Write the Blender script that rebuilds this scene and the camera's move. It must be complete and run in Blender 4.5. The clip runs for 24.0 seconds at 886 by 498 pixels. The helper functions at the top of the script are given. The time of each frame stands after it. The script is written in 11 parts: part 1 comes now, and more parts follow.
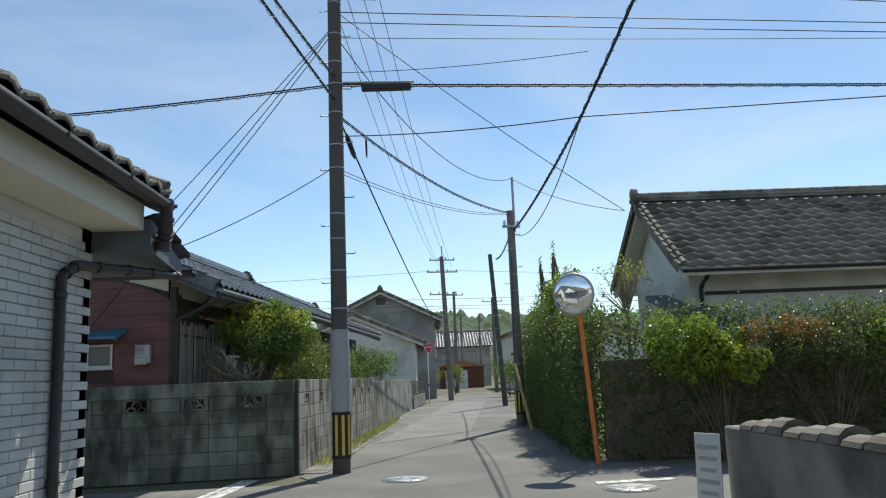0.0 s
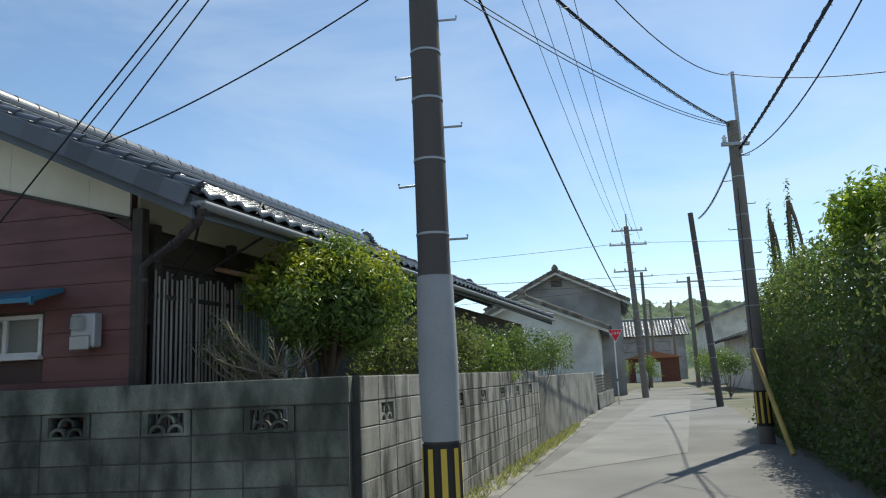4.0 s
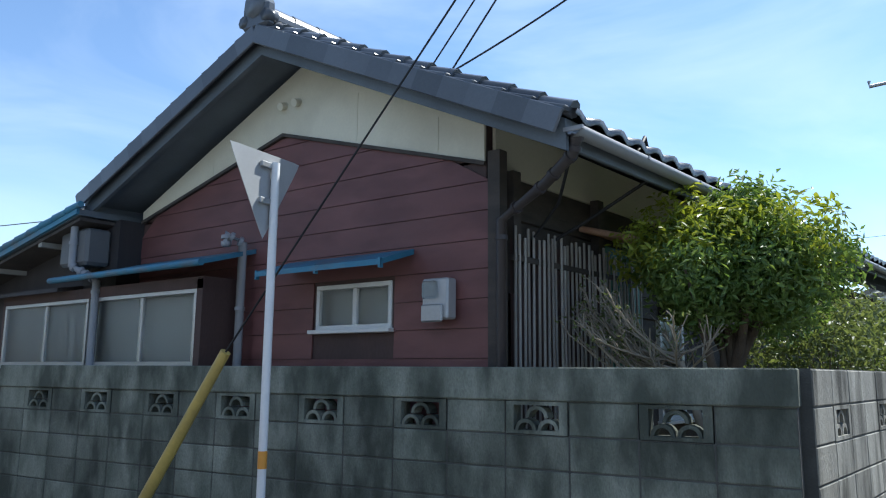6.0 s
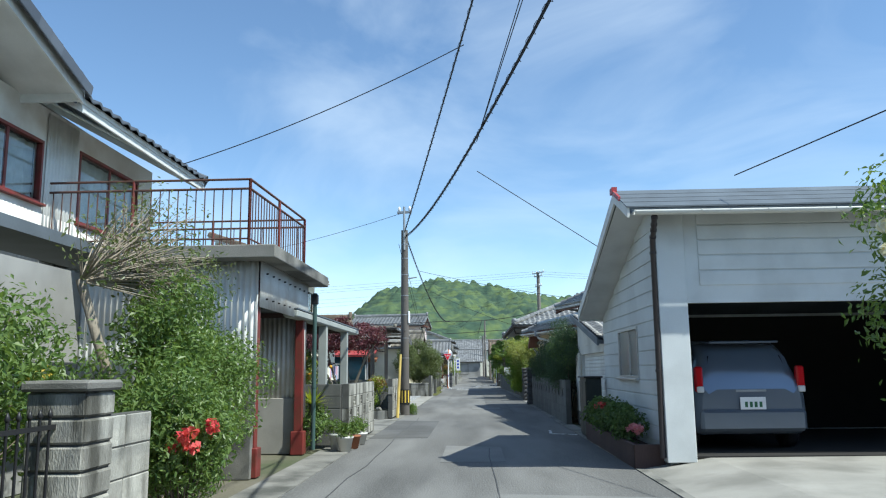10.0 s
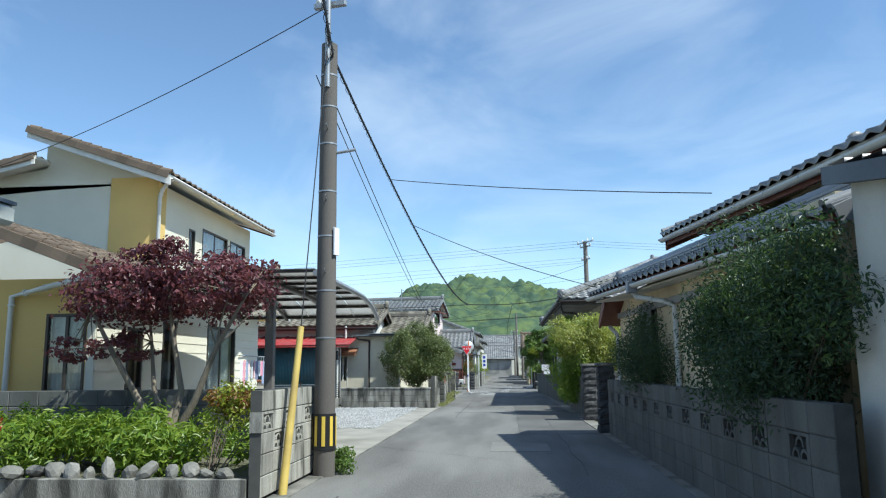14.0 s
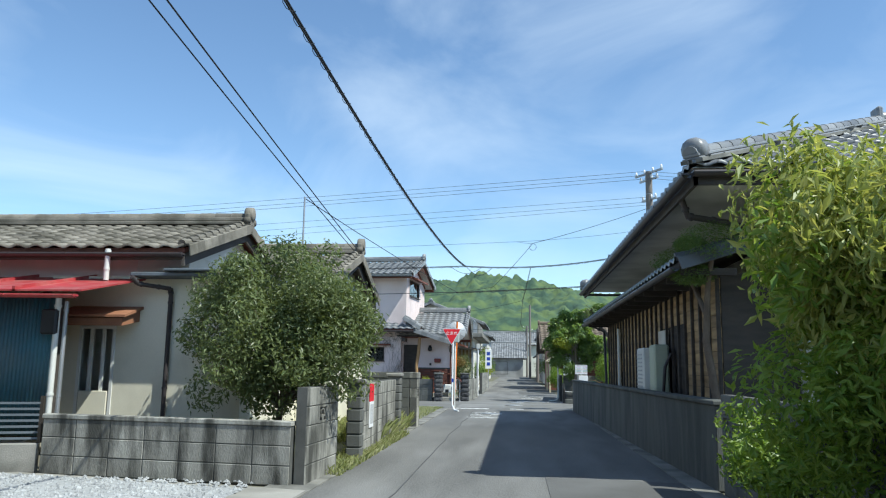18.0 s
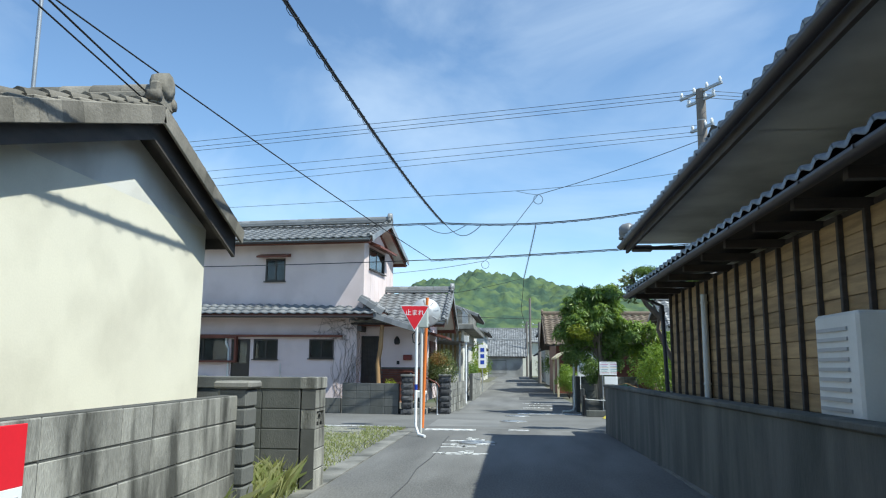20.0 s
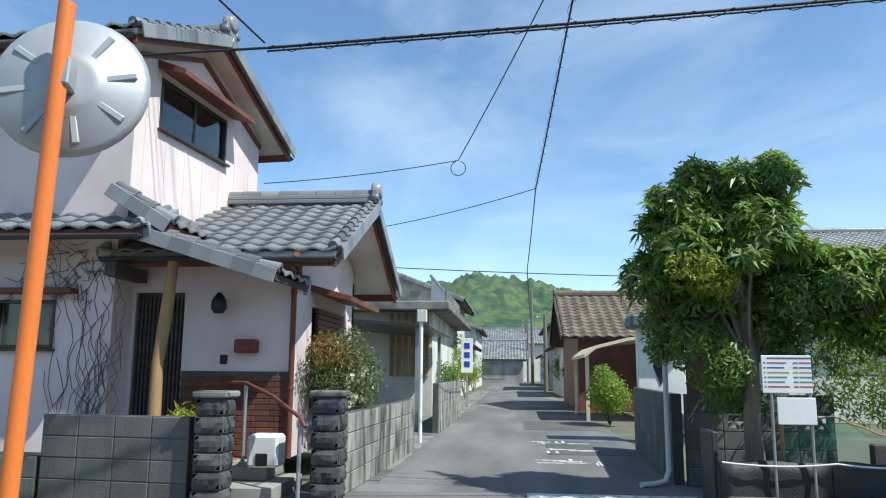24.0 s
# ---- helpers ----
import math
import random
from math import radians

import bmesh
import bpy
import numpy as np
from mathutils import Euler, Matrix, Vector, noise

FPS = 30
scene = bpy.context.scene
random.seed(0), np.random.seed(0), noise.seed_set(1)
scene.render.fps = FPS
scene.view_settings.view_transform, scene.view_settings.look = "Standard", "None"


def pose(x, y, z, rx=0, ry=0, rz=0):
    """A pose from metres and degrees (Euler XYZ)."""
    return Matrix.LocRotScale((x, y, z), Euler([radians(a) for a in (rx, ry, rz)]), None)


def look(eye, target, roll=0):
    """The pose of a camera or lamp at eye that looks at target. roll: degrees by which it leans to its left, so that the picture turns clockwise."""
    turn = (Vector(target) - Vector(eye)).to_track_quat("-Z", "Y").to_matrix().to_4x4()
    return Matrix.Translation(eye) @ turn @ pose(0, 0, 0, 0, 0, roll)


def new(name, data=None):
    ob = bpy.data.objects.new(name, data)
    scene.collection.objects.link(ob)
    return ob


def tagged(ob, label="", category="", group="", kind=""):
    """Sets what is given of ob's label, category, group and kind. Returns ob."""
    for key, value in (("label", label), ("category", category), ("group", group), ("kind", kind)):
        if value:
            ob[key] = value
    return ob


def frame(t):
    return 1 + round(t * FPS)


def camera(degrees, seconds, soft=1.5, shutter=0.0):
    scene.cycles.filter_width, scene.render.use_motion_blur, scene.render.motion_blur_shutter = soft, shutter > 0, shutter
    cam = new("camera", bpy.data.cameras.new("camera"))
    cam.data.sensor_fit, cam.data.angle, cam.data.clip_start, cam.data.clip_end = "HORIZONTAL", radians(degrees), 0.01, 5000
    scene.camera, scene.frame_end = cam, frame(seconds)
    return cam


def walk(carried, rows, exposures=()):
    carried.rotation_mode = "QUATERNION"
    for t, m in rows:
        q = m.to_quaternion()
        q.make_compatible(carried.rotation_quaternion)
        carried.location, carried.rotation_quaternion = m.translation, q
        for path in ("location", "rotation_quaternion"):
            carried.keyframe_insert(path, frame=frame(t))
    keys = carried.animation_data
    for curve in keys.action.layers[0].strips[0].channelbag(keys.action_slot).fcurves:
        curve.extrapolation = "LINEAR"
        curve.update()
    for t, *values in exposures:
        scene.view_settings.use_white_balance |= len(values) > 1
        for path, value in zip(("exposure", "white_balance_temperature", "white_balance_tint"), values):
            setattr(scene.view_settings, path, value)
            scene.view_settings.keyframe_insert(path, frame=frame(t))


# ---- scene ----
# ---- camera ----
cam = camera(60.8, 24.0, soft=1.15)
PATH = [
    (0, (0.0, 0.0, 1.36), (0.053, 1.972, 1.692), -2.3),
    (0.5, (0.165, 1.733, 1.36), (0.218, 3.704, 1.696), -2.3),
    (1, (0.253, 3.158, 1.36), (0.286, 5.129, 1.7), -2.4),
    (1.5, (0.314, 4.18, 1.36), (0.318, 6.151, 1.698), -2.5),
    (3.5, (0.106, 5.708, 1.36), (-0.167, 7.662, 1.69), -2.8),
    (4, (-0.034, 6.04, 1.36), (-0.452, 7.967, 1.694), -2.5),
    (4.5, (-0.201, 6.34, 1.36), (-0.777, 8.224, 1.702), -2.2),
    (5, (-0.46, 6.667, 1.36), (-1.225, 8.483, 1.702), -1.7),
    (5.5, (-0.772, 6.969, 1.36), (-1.731, 8.692, 1.696), -0.5),
    (6, (-1.144, 7.325, 1.36), (-2.316, 8.913, 1.684), 0.5),
    (6.5, (-1.575, 7.622, 1.345), (-2.943, 9.048, 1.655), 0.9),
    (7, (-2.086, 7.9, 1.33), (-3.635, 9.131, 1.621), 1.1),
    (7.5, (-2.808, 8.129, 1.315), (-4.544, 9.084, 1.592), 1.3),
    (8, (-3.69, 8.327, 1.3), (-5.562, 8.972, 1.583), 1.2),
    (8.5, (-4.81, 8.397, 1.288), (-6.758, 8.736, 1.589), 0.7),
    (9, (-6.004, 8.468, 1.277), (-7.977, 8.588, 1.58), -0.2),
    (9.5, (-7.205, 8.473, 1.265), (-9.181, 8.461, 1.574), -0.6),
    (11.5, (-12.82, 8.591, 1.23), (-14.789, 8.459, 1.555), -0.5),
    (12, (-14.325, 8.601, 1.23), (-16.294, 8.46, 1.552), 0.1),
    (12.5, (-15.949, 8.612, 1.23), (-17.918, 8.464, 1.546), 0.1),
    (13, (-17.618, 8.624, 1.23), (-19.588, 8.471, 1.544), 0.0),
    (13.5, (-19.493, 8.646, 1.23), (-21.461, 8.488, 1.545), -0.2),
    (14, (-21.42, 8.662, 1.23), (-23.389, 8.503, 1.543), -0.6),
    (14.5, (-23.407, 8.679, 1.23), (-25.376, 8.521, 1.539), -1.0),
    (15, (-25.505, 8.684, 1.23), (-27.474, 8.523, 1.544), -0.7),
    (15.5, (-27.558, 8.683, 1.23), (-29.521, 8.515, 1.574), -0.3),
    (16, (-29.651, 8.648, 1.23), (-31.614, 8.466, 1.567), 0.4),
    (16.5, (-31.685, 8.6, 1.23), (-33.65, 8.41, 1.548), 0.9),
    (17, (-33.771, 8.592, 1.23), (-35.736, 8.397, 1.548), 1.0),
    (17.5, (-35.837, 8.577, 1.23), (-37.803, 8.383, 1.547), 0.9),
    (18, (-37.851, 8.562, 1.23), (-39.817, 8.37, 1.54), 0.9),
    (18.5, (-40.022, 8.562, 1.23), (-41.99, 8.372, 1.534), 0.7),
    (20.5, (-48.049, 8.525, 1.23), (-50.016, 8.338, 1.54), 0.3),
    (21, (-50.096, 8.536, 1.23), (-52.063, 8.347, 1.536), 0.1),
    (21.5, (-52.135, 8.528, 1.23), (-54.102, 8.338, 1.54), 0.2),
    (22, (-54.09, 8.505, 1.23), (-56.056, 8.317, 1.545), 0.1),
    (22.5, (-55.806, 8.491, 1.23), (-57.771, 8.304, 1.551), 0.2),
    (23, (-57.205, 8.479, 1.23), (-59.171, 8.291, 1.55), 0.4),
    (23.5, (-58.308, 8.463, 1.23), (-60.273, 8.276, 1.551), 0.5),
    (24, (-59.12, 8.475, 1.23), (-61.085, 8.292, 1.551), 0.4),
]
walk(cam, [(t, look(eye, target, roll)) for t, eye, target, roll in PATH], exposures=[(0, 0.03, 6750, 3), (3.5, 0.08, 6700, 3), (5, 0.28, 6400, 4), (6, 0.6, 6050, 6), (7.2, 0.85, 5950, 5), (9, 0.35, 6050, 1), (13, 0.35, 6050, 1), (24, 0.35, 6050, 1)])


# ---- world, sun, exposure ----
SUN_DIR = Vector((0.25, 0.535, 0.805)).normalized()
world = bpy.data.worlds.new("daylight")
scene.world = world
world.use_nodes = True
wn, wl = world.node_tree.nodes, world.node_tree.links
wn.clear()
w_out = wn.new("ShaderNodeOutputWorld")
w_bg = wn.new("ShaderNodeBackground")
w_sky = wn.new("ShaderNodeTexSky")
w_sky.sky_type = "NISHITA"
w_sky.sun_disc = False
w_sky.sun_elevation = math.asin(SUN_DIR.z)
w_sky.sun_rotation = math.atan2(SUN_DIR.x, SUN_DIR.y)
w_sky.air_density, w_sky.dust_density, w_sky.ozone_density = 1.0, 0.05, 2.0
w_sky.altitude = 900
w_bg.inputs["Strength"].default_value = 0.15
# thin streaky cirrus over the whole sky
w_tc = wn.new("ShaderNodeTexCoord")
w_map = wn.new("ShaderNodeMapping")
w_map.inputs["Scale"].default_value = (1.0, 1.5, 3.6)
w_map.inputs["Rotation"].default_value = (0.15, 0.2, 0.5)
w_noise = wn.new("ShaderNodeTexNoise")
w_noise.inputs["Scale"].default_value = 1.7
w_noise.inputs["Detail"].default_value = 7
w_noise.inputs["Roughness"].default_value = 0.52
w_noise.inputs["Distortion"].default_value = 0.7
w_ramp = wn.new("ShaderNodeValToRGB")
w_ramp.color_ramp.elements[0].position, w_ramp.color_ramp.elements[0].color = 0.42, (0, 0, 0, 1)
w_ramp.color_ramp.elements[1].position, w_ramp.color_ramp.elements[1].color = 0.82, (0.45, 0.45, 0.45, 1)
w_mix = wn.new("ShaderNodeMix")
w_mix.data_type = "RGBA"
w_mix.inputs["B"].default_value = (5.9, 6.3, 6.9, 1)
wl.new(w_tc.outputs["Generated"], w_map.inputs["Vector"])
wl.new(w_map.outputs["Vector"], w_noise.inputs["Vector"])
wl.new(w_noise.outputs["Fac"], w_ramp.inputs["Fac"])
wl.new(w_ramp.outputs["Color"], w_mix.inputs["Factor"])
wl.new(w_sky.outputs["Color"], w_mix.inputs["A"])
wl.new(w_mix.outputs["Result"], w_bg.inputs["Color"])
wl.new(w_bg.outputs["Background"], w_out.inputs["Surface"])

sun_data = bpy.data.lights.new("sun", "SUN")
sun_data.energy, sun_data.angle, sun_data.color = 5.0, radians(0.55), (1.0, 0.95, 0.87)
sun = new("sun", sun_data)
sun.matrix_world = look(SUN_DIR * 50, (0, 0, 0))

RNG = random.Random(7)
NPR = np.random.RandomState(11)


# ---- mesh building ----
class MB:
    """Collects vertices and faces of one mesh."""

    def __init__(self):
        self.v, self.f, self.s, self.m = [], [], [], None

    def add(self, verts, faces, smooth=False):
        k = len(self.v)
        if self.m is not None:
            verts = [self.m @ Vector(p) for p in verts]
        self.v += [tuple(p) for p in verts]
        self.f += [tuple(i + k for i in q) for q in faces]
        self.s += [smooth] * len(faces)
        return self

    def box(self, x0, y0, z0, x1, y1, z1, b=0.0):
        x0, x1 = min(x0, x1), max(x0, x1)
        y0, y1 = min(y0, y1), max(y0, y1)
        z0, z1 = min(z0, z1), max(z0, z1)
        return self.obox(((x0 + x1) / 2, (y0 + y1) / 2, (z0 + z1) / 2), ((x1 - x0) / 2, 0, 0), (0, (y1 - y0) / 2, 0), (0, 0, (z1 - z0) / 2), b)

    def obox(self, c, a, b_, c_, bev=0.0):
        """A box round c with three half axes; bev chamfers its edges."""
        c, ax = Vector(c), [Vector(a), Vector(b_), Vector(c_)]
        if ax[0].cross(ax[1]).dot(ax[2]) < 0:
            ax[0] = -ax[0]
        if bev <= 0:
            vs = [c + i * ax[0] + j * ax[1] + k * ax[2] for k in (-1, 1) for j in (-1, 1) for i in (-1, 1)]
            return self.add(vs, [(0, 2, 3, 1), (4, 5, 7, 6), (0, 1, 5, 4), (2, 6, 7, 3), (0, 4, 6, 2), (1, 3, 7, 5)])
        ln = [max(q.length, 1e-6) for q in ax]
        vs, at = [], {}
        for k in (-1, 1):
            for j in (-1, 1):
                for i in (-1, 1):
                    sg = (i, j, k)
                    for n in range(3):
                        p = c.copy()
                        for q in range(3):
                            p += ax[q] * sg[q] * (1.0 if q == n else max(0.0, 1 - bev / ln[q]))
                        at[sg, n] = len(vs)
                        vs.append(p)
        fs = []
        for n in range(3):
            p, q = (n + 1) % 3, (n + 2) % 3
            for s in (-1, 1):
                ring = []
                for u, w in ((-1, -1), (1, -1), (1, 1), (-1, 1)):
                    sg = [0, 0, 0]
                    sg[n], sg[p], sg[q] = s, u, w
                    ring.append(at[tuple(sg), n])
                fs.append(ring if s > 0 else ring[::-1])
                for w in (-1, 1):
                    if True:
                        sg1, sg2 = [0, 0, 0], [0, 0, 0]
                        sg1[n], sg1[p], sg1[q] = s, w, -1
                        sg2[n], sg2[p], sg2[q] = s, w, 1
                        e = [at[tuple(sg1), n], at[tuple(sg2), n], at[tuple(sg2), p], at[tuple(sg1), p]]
                        fs.append(e[::-1] if s * w > 0 else e)
        for sg in {key[0] for key in at}:
            t = [at[sg, 0], at[sg, 1], at[sg, 2]]
            fs.append(t if sg[0] * sg[1] * sg[2] > 0 else t[::-1])
        return self.add(vs, fs)

    def prism(self, poly, ext):
        """A closed polygon of 3D points pushed along ext."""
        poly, ext = [Vector(p) for p in poly], Vector(ext)
        n = len(poly)
        nor = Vector((0, 0, 0))
        for i in range(n):
            nor += poly[i].cross(poly[(i + 1) % n])
        if nor.dot(ext) > 0:
            poly = poly[::-1]
        vs = poly + [p + ext for p in poly]
        fs = [tuple(range(n)), tuple(range(2 * n - 1, n - 1, -1))]
        fs += [((i + 1) % n, i, i + n, (i + 1) % n + n) for i in range(n)]
        return self.add(vs, fs)

    def tube(self, pts, r, n=8, cap=True, smooth=True):
        pts = [Vector(p) for p in pts]
        rs = r if isinstance(r, (list, tuple)) else [r] * len(pts)
        vs, fs, side = [], [], None
        for i, p in enumerate(pts):
            d = (pts[min(i + 1, len(pts) - 1)] - pts[max(i - 1, 0)]).normalized()
            if side is None:
                side = d.orthogonal().normalized()
            side = (side - d * side.dot(d)).normalized()
            up = d.cross(side)
            vs += [p + rs[i] * (math.cos(2 * math.pi * k / n) * side + math.sin(2 * math.pi * k / n) * up) for k in range(n)]
        for i in range(len(pts) - 1):
            fs += [(i * n + k, i * n + (k + 1) % n, (i + 1) * n + (k + 1) % n, (i + 1) * n + k) for k in range(n)]
        self.add(vs, fs, smooth)
        if cap:
            m = len(vs)
            self.add(vs[:n], [tuple(range(n))[::-1]])
            self.add(vs[m - n :], [tuple(range(n))])
        return self

    def lathe(self, c, prof, n=16, axis=(0, 0, 1)):
        """A turned body round axis through c; prof: (radius, height) from below."""
        z = Vector(axis).normalized()
        a = z.orthogonal().normalized()
        b = z.cross(a)
        c, vs, fs = Vector(c), [], []
        for r, h in prof:
            vs += [c + z * h + r * (math.cos(2 * math.pi * k / n) * a + math.sin(2 * math.pi * k / n) * b) for k in range(n)]
        for i in range(len(prof) - 1):
            fs += [(i * n + k, i * n + (k + 1) % n, (i + 1) * n + (k + 1) % n, (i + 1) * n + k) for k in range(n)]
        fs += [tuple(range(n))[::-1], tuple(range(len(vs) - n, len(vs)))]
        return self.add(vs, fs, True)

    def mesh(self, name, mat):
        me = bpy.data.meshes.new(name)
        me.from_pydata(self.v, [], self.f)
        me.polygons.foreach_set("use_smooth", self.s)
        me.materials.append(mat)
        me.update()
        return me


def thing(name, at, label, category, group="", kind=""):
    e = new(name)
    e.location = at
    e.empty_display_size = 0.2
    return tagged(e, label, category, group, kind)


def put(ob, parent, m=None):
    """Hang ob, whose mesh is in world space, under parent."""
    ob.parent = parent
    if parent.parent is None:
        ob.matrix_parent_inverse = Matrix.Translation(-parent.location)
    if m is not None:
        ob.matrix_basis = m
    return ob


def part(name, mb, mat, parent, label=""):
    me = mb if isinstance(mb, bpy.types.Mesh) else mb.mesh(name, mat)
    ob = put(new(name, me), parent)
    if label:
        ob["label"] = label
    return ob


def piece(name, me, parent, m):
    return put(new(name, me), parent, m)


def solo(name, mb, mat, label, category, group="", kind=""):
    """A thing that is one mesh in world space."""
    return tagged(new(name, mb.mesh(name, mat)), label, category, group, kind)


def np_mesh(name, v, f, mat, smooth=False):
    """A mesh from arrays of vertices and of faces that all have as many corners."""
    me = bpy.data.meshes.new(name)
    n, k = f.shape
    me.vertices.add(len(v))
    me.vertices.foreach_set("co", np.ascontiguousarray(v, np.float32).ravel())
    me.loops.add(n * k)
    me.loops.foreach_set("vertex_index", np.ascontiguousarray(f, np.int32).ravel())
    me.polygons.add(n)
    me.polygons.foreach_set("loop_start", np.arange(0, n * k, k, dtype=np.int32))
    me.polygons.foreach_set("use_smooth", np.full(n, smooth))
    me.materials.append(mat)
    me.update(calc_edges=True)
    return me


# ---- materials ----
def material(name, col, rough=0.8, col2=None, scale=6.0, mix=0.5, fine=60.0, fine_amt=0.25, bump=0.15, metal=0.0, stain=None, stain_scale=1.2, stain_amt=0.0, stain_lo=0.45, island=0.0, rnd=0.0, stretch=None, spec=0.4, trans=0.0, bump_scale=None):
    """Principled paint with a broad and a fine variation, stains and relief, in metres."""
    m = bpy.data.materials.new(name)
    m.use_nodes = True
    nt = m.node_tree
    nd, lk = nt.nodes, nt.links
    bs = nd["Principled BSDF"]
    bs.inputs["Roughness"].default_value = rough
    bs.inputs["Metallic"].default_value = metal
    bs.inputs["Specular IOR Level"].default_value = spec
    if trans:
        bs.inputs["Transmission Weight"].default_value = trans
    geo = nd.new("ShaderNodeNewGeometry")
    vec = geo.outputs["Position"]
    if stretch:
        mp = nd.new("ShaderNodeMapping")
        mp.inputs["Scale"].default_value = stretch
        lk.new(vec, mp.inputs["Vector"])
        vec = mp.outputs["Vector"]

    def noise_tex(sc, detail=4.0, src=None):
        n = nd.new("ShaderNodeTexNoise")
        n.inputs["Scale"].default_value = sc
        n.inputs["Detail"].default_value = detail
        lk.new(src or vec, n.inputs["Vector"])
        return n.outputs["Fac"]

    def ramp(src, a, b):
        r = nd.new("ShaderNodeMapRange")
        r.inputs["From Min"].default_value, r.inputs["From Max"].default_value = a, b
        lk.new(src, r.inputs["Value"])
        return r.outputs["Result"]

    def mixed(a, b, fac, mode="MIX"):
        x = nd.new("ShaderNodeMix")
        x.data_type, x.blend_type = "RGBA", mode
        for key, val in (("A", a), ("B", b), ("Factor", fac)):
            if isinstance(val, (tuple, list)):
                x.inputs[key].default_value = (*val[:3], 1)
            elif isinstance(val, (int, float)):
                x.inputs[key].default_value = val
            else:
                lk.new(val, x.inputs[key])
        return x.outputs["Result"]

    big = ramp(noise_tex(scale), 0.3, 0.7)
    c2 = col2 or tuple(q * (1 - mix * 0.6) for q in col)
    colour = mixed(col, c2, big)
    small = noise_tex(fine, 3.0)
    if fine_amt:
        dark = mixed((1 - fine_amt,) * 3, (1 + fine_amt,) * 3, small)
        colour = mixed(colour, dark, 1.0, "MULTIPLY")
    if stain:
        st = ramp(noise_tex(stain_scale, 7.0), stain_lo, stain_lo + 0.2)
        mul = nd.new("ShaderNodeMath")
        mul.operation = "MULTIPLY"
        mul.inputs[1].default_value = stain_amt
        lk.new(st, mul.inputs[0])
        colour = mixed(colour, stain, mul.outputs[0])
    if island or rnd:
        src = geo.outputs["Random Per Island"]
        if rnd:
            src = nd.new("ShaderNodeObjectInfo").outputs["Random"]
        amt = island or rnd
        val = nd.new("ShaderNodeMapRange")
        val.inputs["To Min"].default_value, val.inputs["To Max"].default_value = 1 - amt, 1 + amt
        lk.new(src, val.inputs["Value"])
        cmb = nd.new("ShaderNodeCombineColor")
        for ch in ("Red", "Green", "Blue"):
            lk.new(val.outputs["Result"], cmb.inputs[ch])
        colour = mixed(colour, cmb.outputs["Color"], 1.0, "MULTIPLY")
    lk.new(colour, bs.inputs["Base Color"])
    if bump:
        bp = nd.new("ShaderNodeBump")
        bp.inputs["Strength"].default_value = bump
        bp.inputs["Distance"].default_value = 0.01
        lk.new(noise_tex(bump_scale, 4.0) if bump_scale else small, bp.inputs["Height"])
        lk.new(bp.outputs["Normal"], bs.inputs["Normal"])
    return m


def leaf_material(name, col, col2, trans=0.4, rough=0.42, spec=0.5):
    m = bpy.data.materials.new(name)
    m.use_nodes = True
    nd, lk = m.node_tree.nodes, m.node_tree.links
    bs = nd["Principled BSDF"]
    out = nd["Material Output"]
    geo = nd.new("ShaderNodeNewGeometry")
    mx = nd.new("ShaderNodeMix")
    mx.data_type = "RGBA"
    mx.inputs["A"].default_value, mx.inputs["B"].default_value = (*col, 1), (*col2, 1)
    lk.new(geo.outputs["Random Per Island"], mx.inputs["Factor"])
    lk.new(mx.outputs["Result"], bs.inputs["Base Color"])
    bs.inputs["Roughness"].default_value = rough
    bs.inputs["Specular IOR Level"].default_value = spec
    tr = nd.new("ShaderNodeBsdfTranslucent")
    gain = nd.new("ShaderNodeMix")
    gain.data_type, gain.blend_type = "RGBA", "MULTIPLY"
    gain.inputs["Factor"].default_value = 1.0
    gain.inputs["B"].default_value = (1.4, 1.35, 0.8, 1)
    lk.new(mx.outputs["Result"], gain.inputs["A"])
    lk.new(gain.outputs["Result"], tr.inputs["Color"])
    ms = nd.new("ShaderNodeMixShader")
    ms.inputs["Fac"].default_value = trans
    lk.new(bs.outputs["BSDF"], ms.inputs[1])
    lk.new(tr.outputs["BSDF"], ms.inputs[2])
    lk.new(ms.outputs["Shader"], out.inputs["Surface"])
    return m


def glass_material(name, col=(0.85, 0.92, 0.92), rough=0.0):
    m = bpy.data.materials.new(name)
    m.use_nodes = True
    bs = m.node_tree.nodes["Principled BSDF"]
    bs.inputs["Base Color"].default_value = (*col, 1)
    bs.inputs["Transmission Weight"].default_value = 1.0
    bs.inputs["Roughness"].default_value = rough
    bs.inputs["IOR"].default_value = 1.45
    return m


def plain(name, col, rough=0.5, metal=0.0, emit=0.0):
    return material(name, col, rough, scale=3.0, mix=0.15, fine=40, fine_amt=0.06, bump=0.03, metal=metal)


M_ASPHALT = material("asphalt", (0.16, 0.157, 0.148), 0.9, (0.12, 0.118, 0.112), 0.7, fine=55, fine_amt=0.5, bump=0.5, stain=(0.21, 0.207, 0.198), stain_scale=0.45, stain_amt=0.7)
M_ASPH_LANE = material("worn_lane_asphalt", (0.16, 0.157, 0.148), 0.9, (0.1, 0.098, 0.093), 1.1, fine=55, fine_amt=0.5, bump=0.5, stain=(0.24, 0.236, 0.225), stain_scale=0.9, stain_amt=0.6, stretch=(0.22, 1.0, 1.0))
M_ASPH_NEW = material("dark_asphalt_patch", (0.112, 0.11, 0.105), 0.9, (0.085, 0.084, 0.08), 0.8, fine=150, fine_amt=0.35, bump=0.4, stain=(0.17, 0.17, 0.167), stain_scale=0.6, stain_amt=0.5)
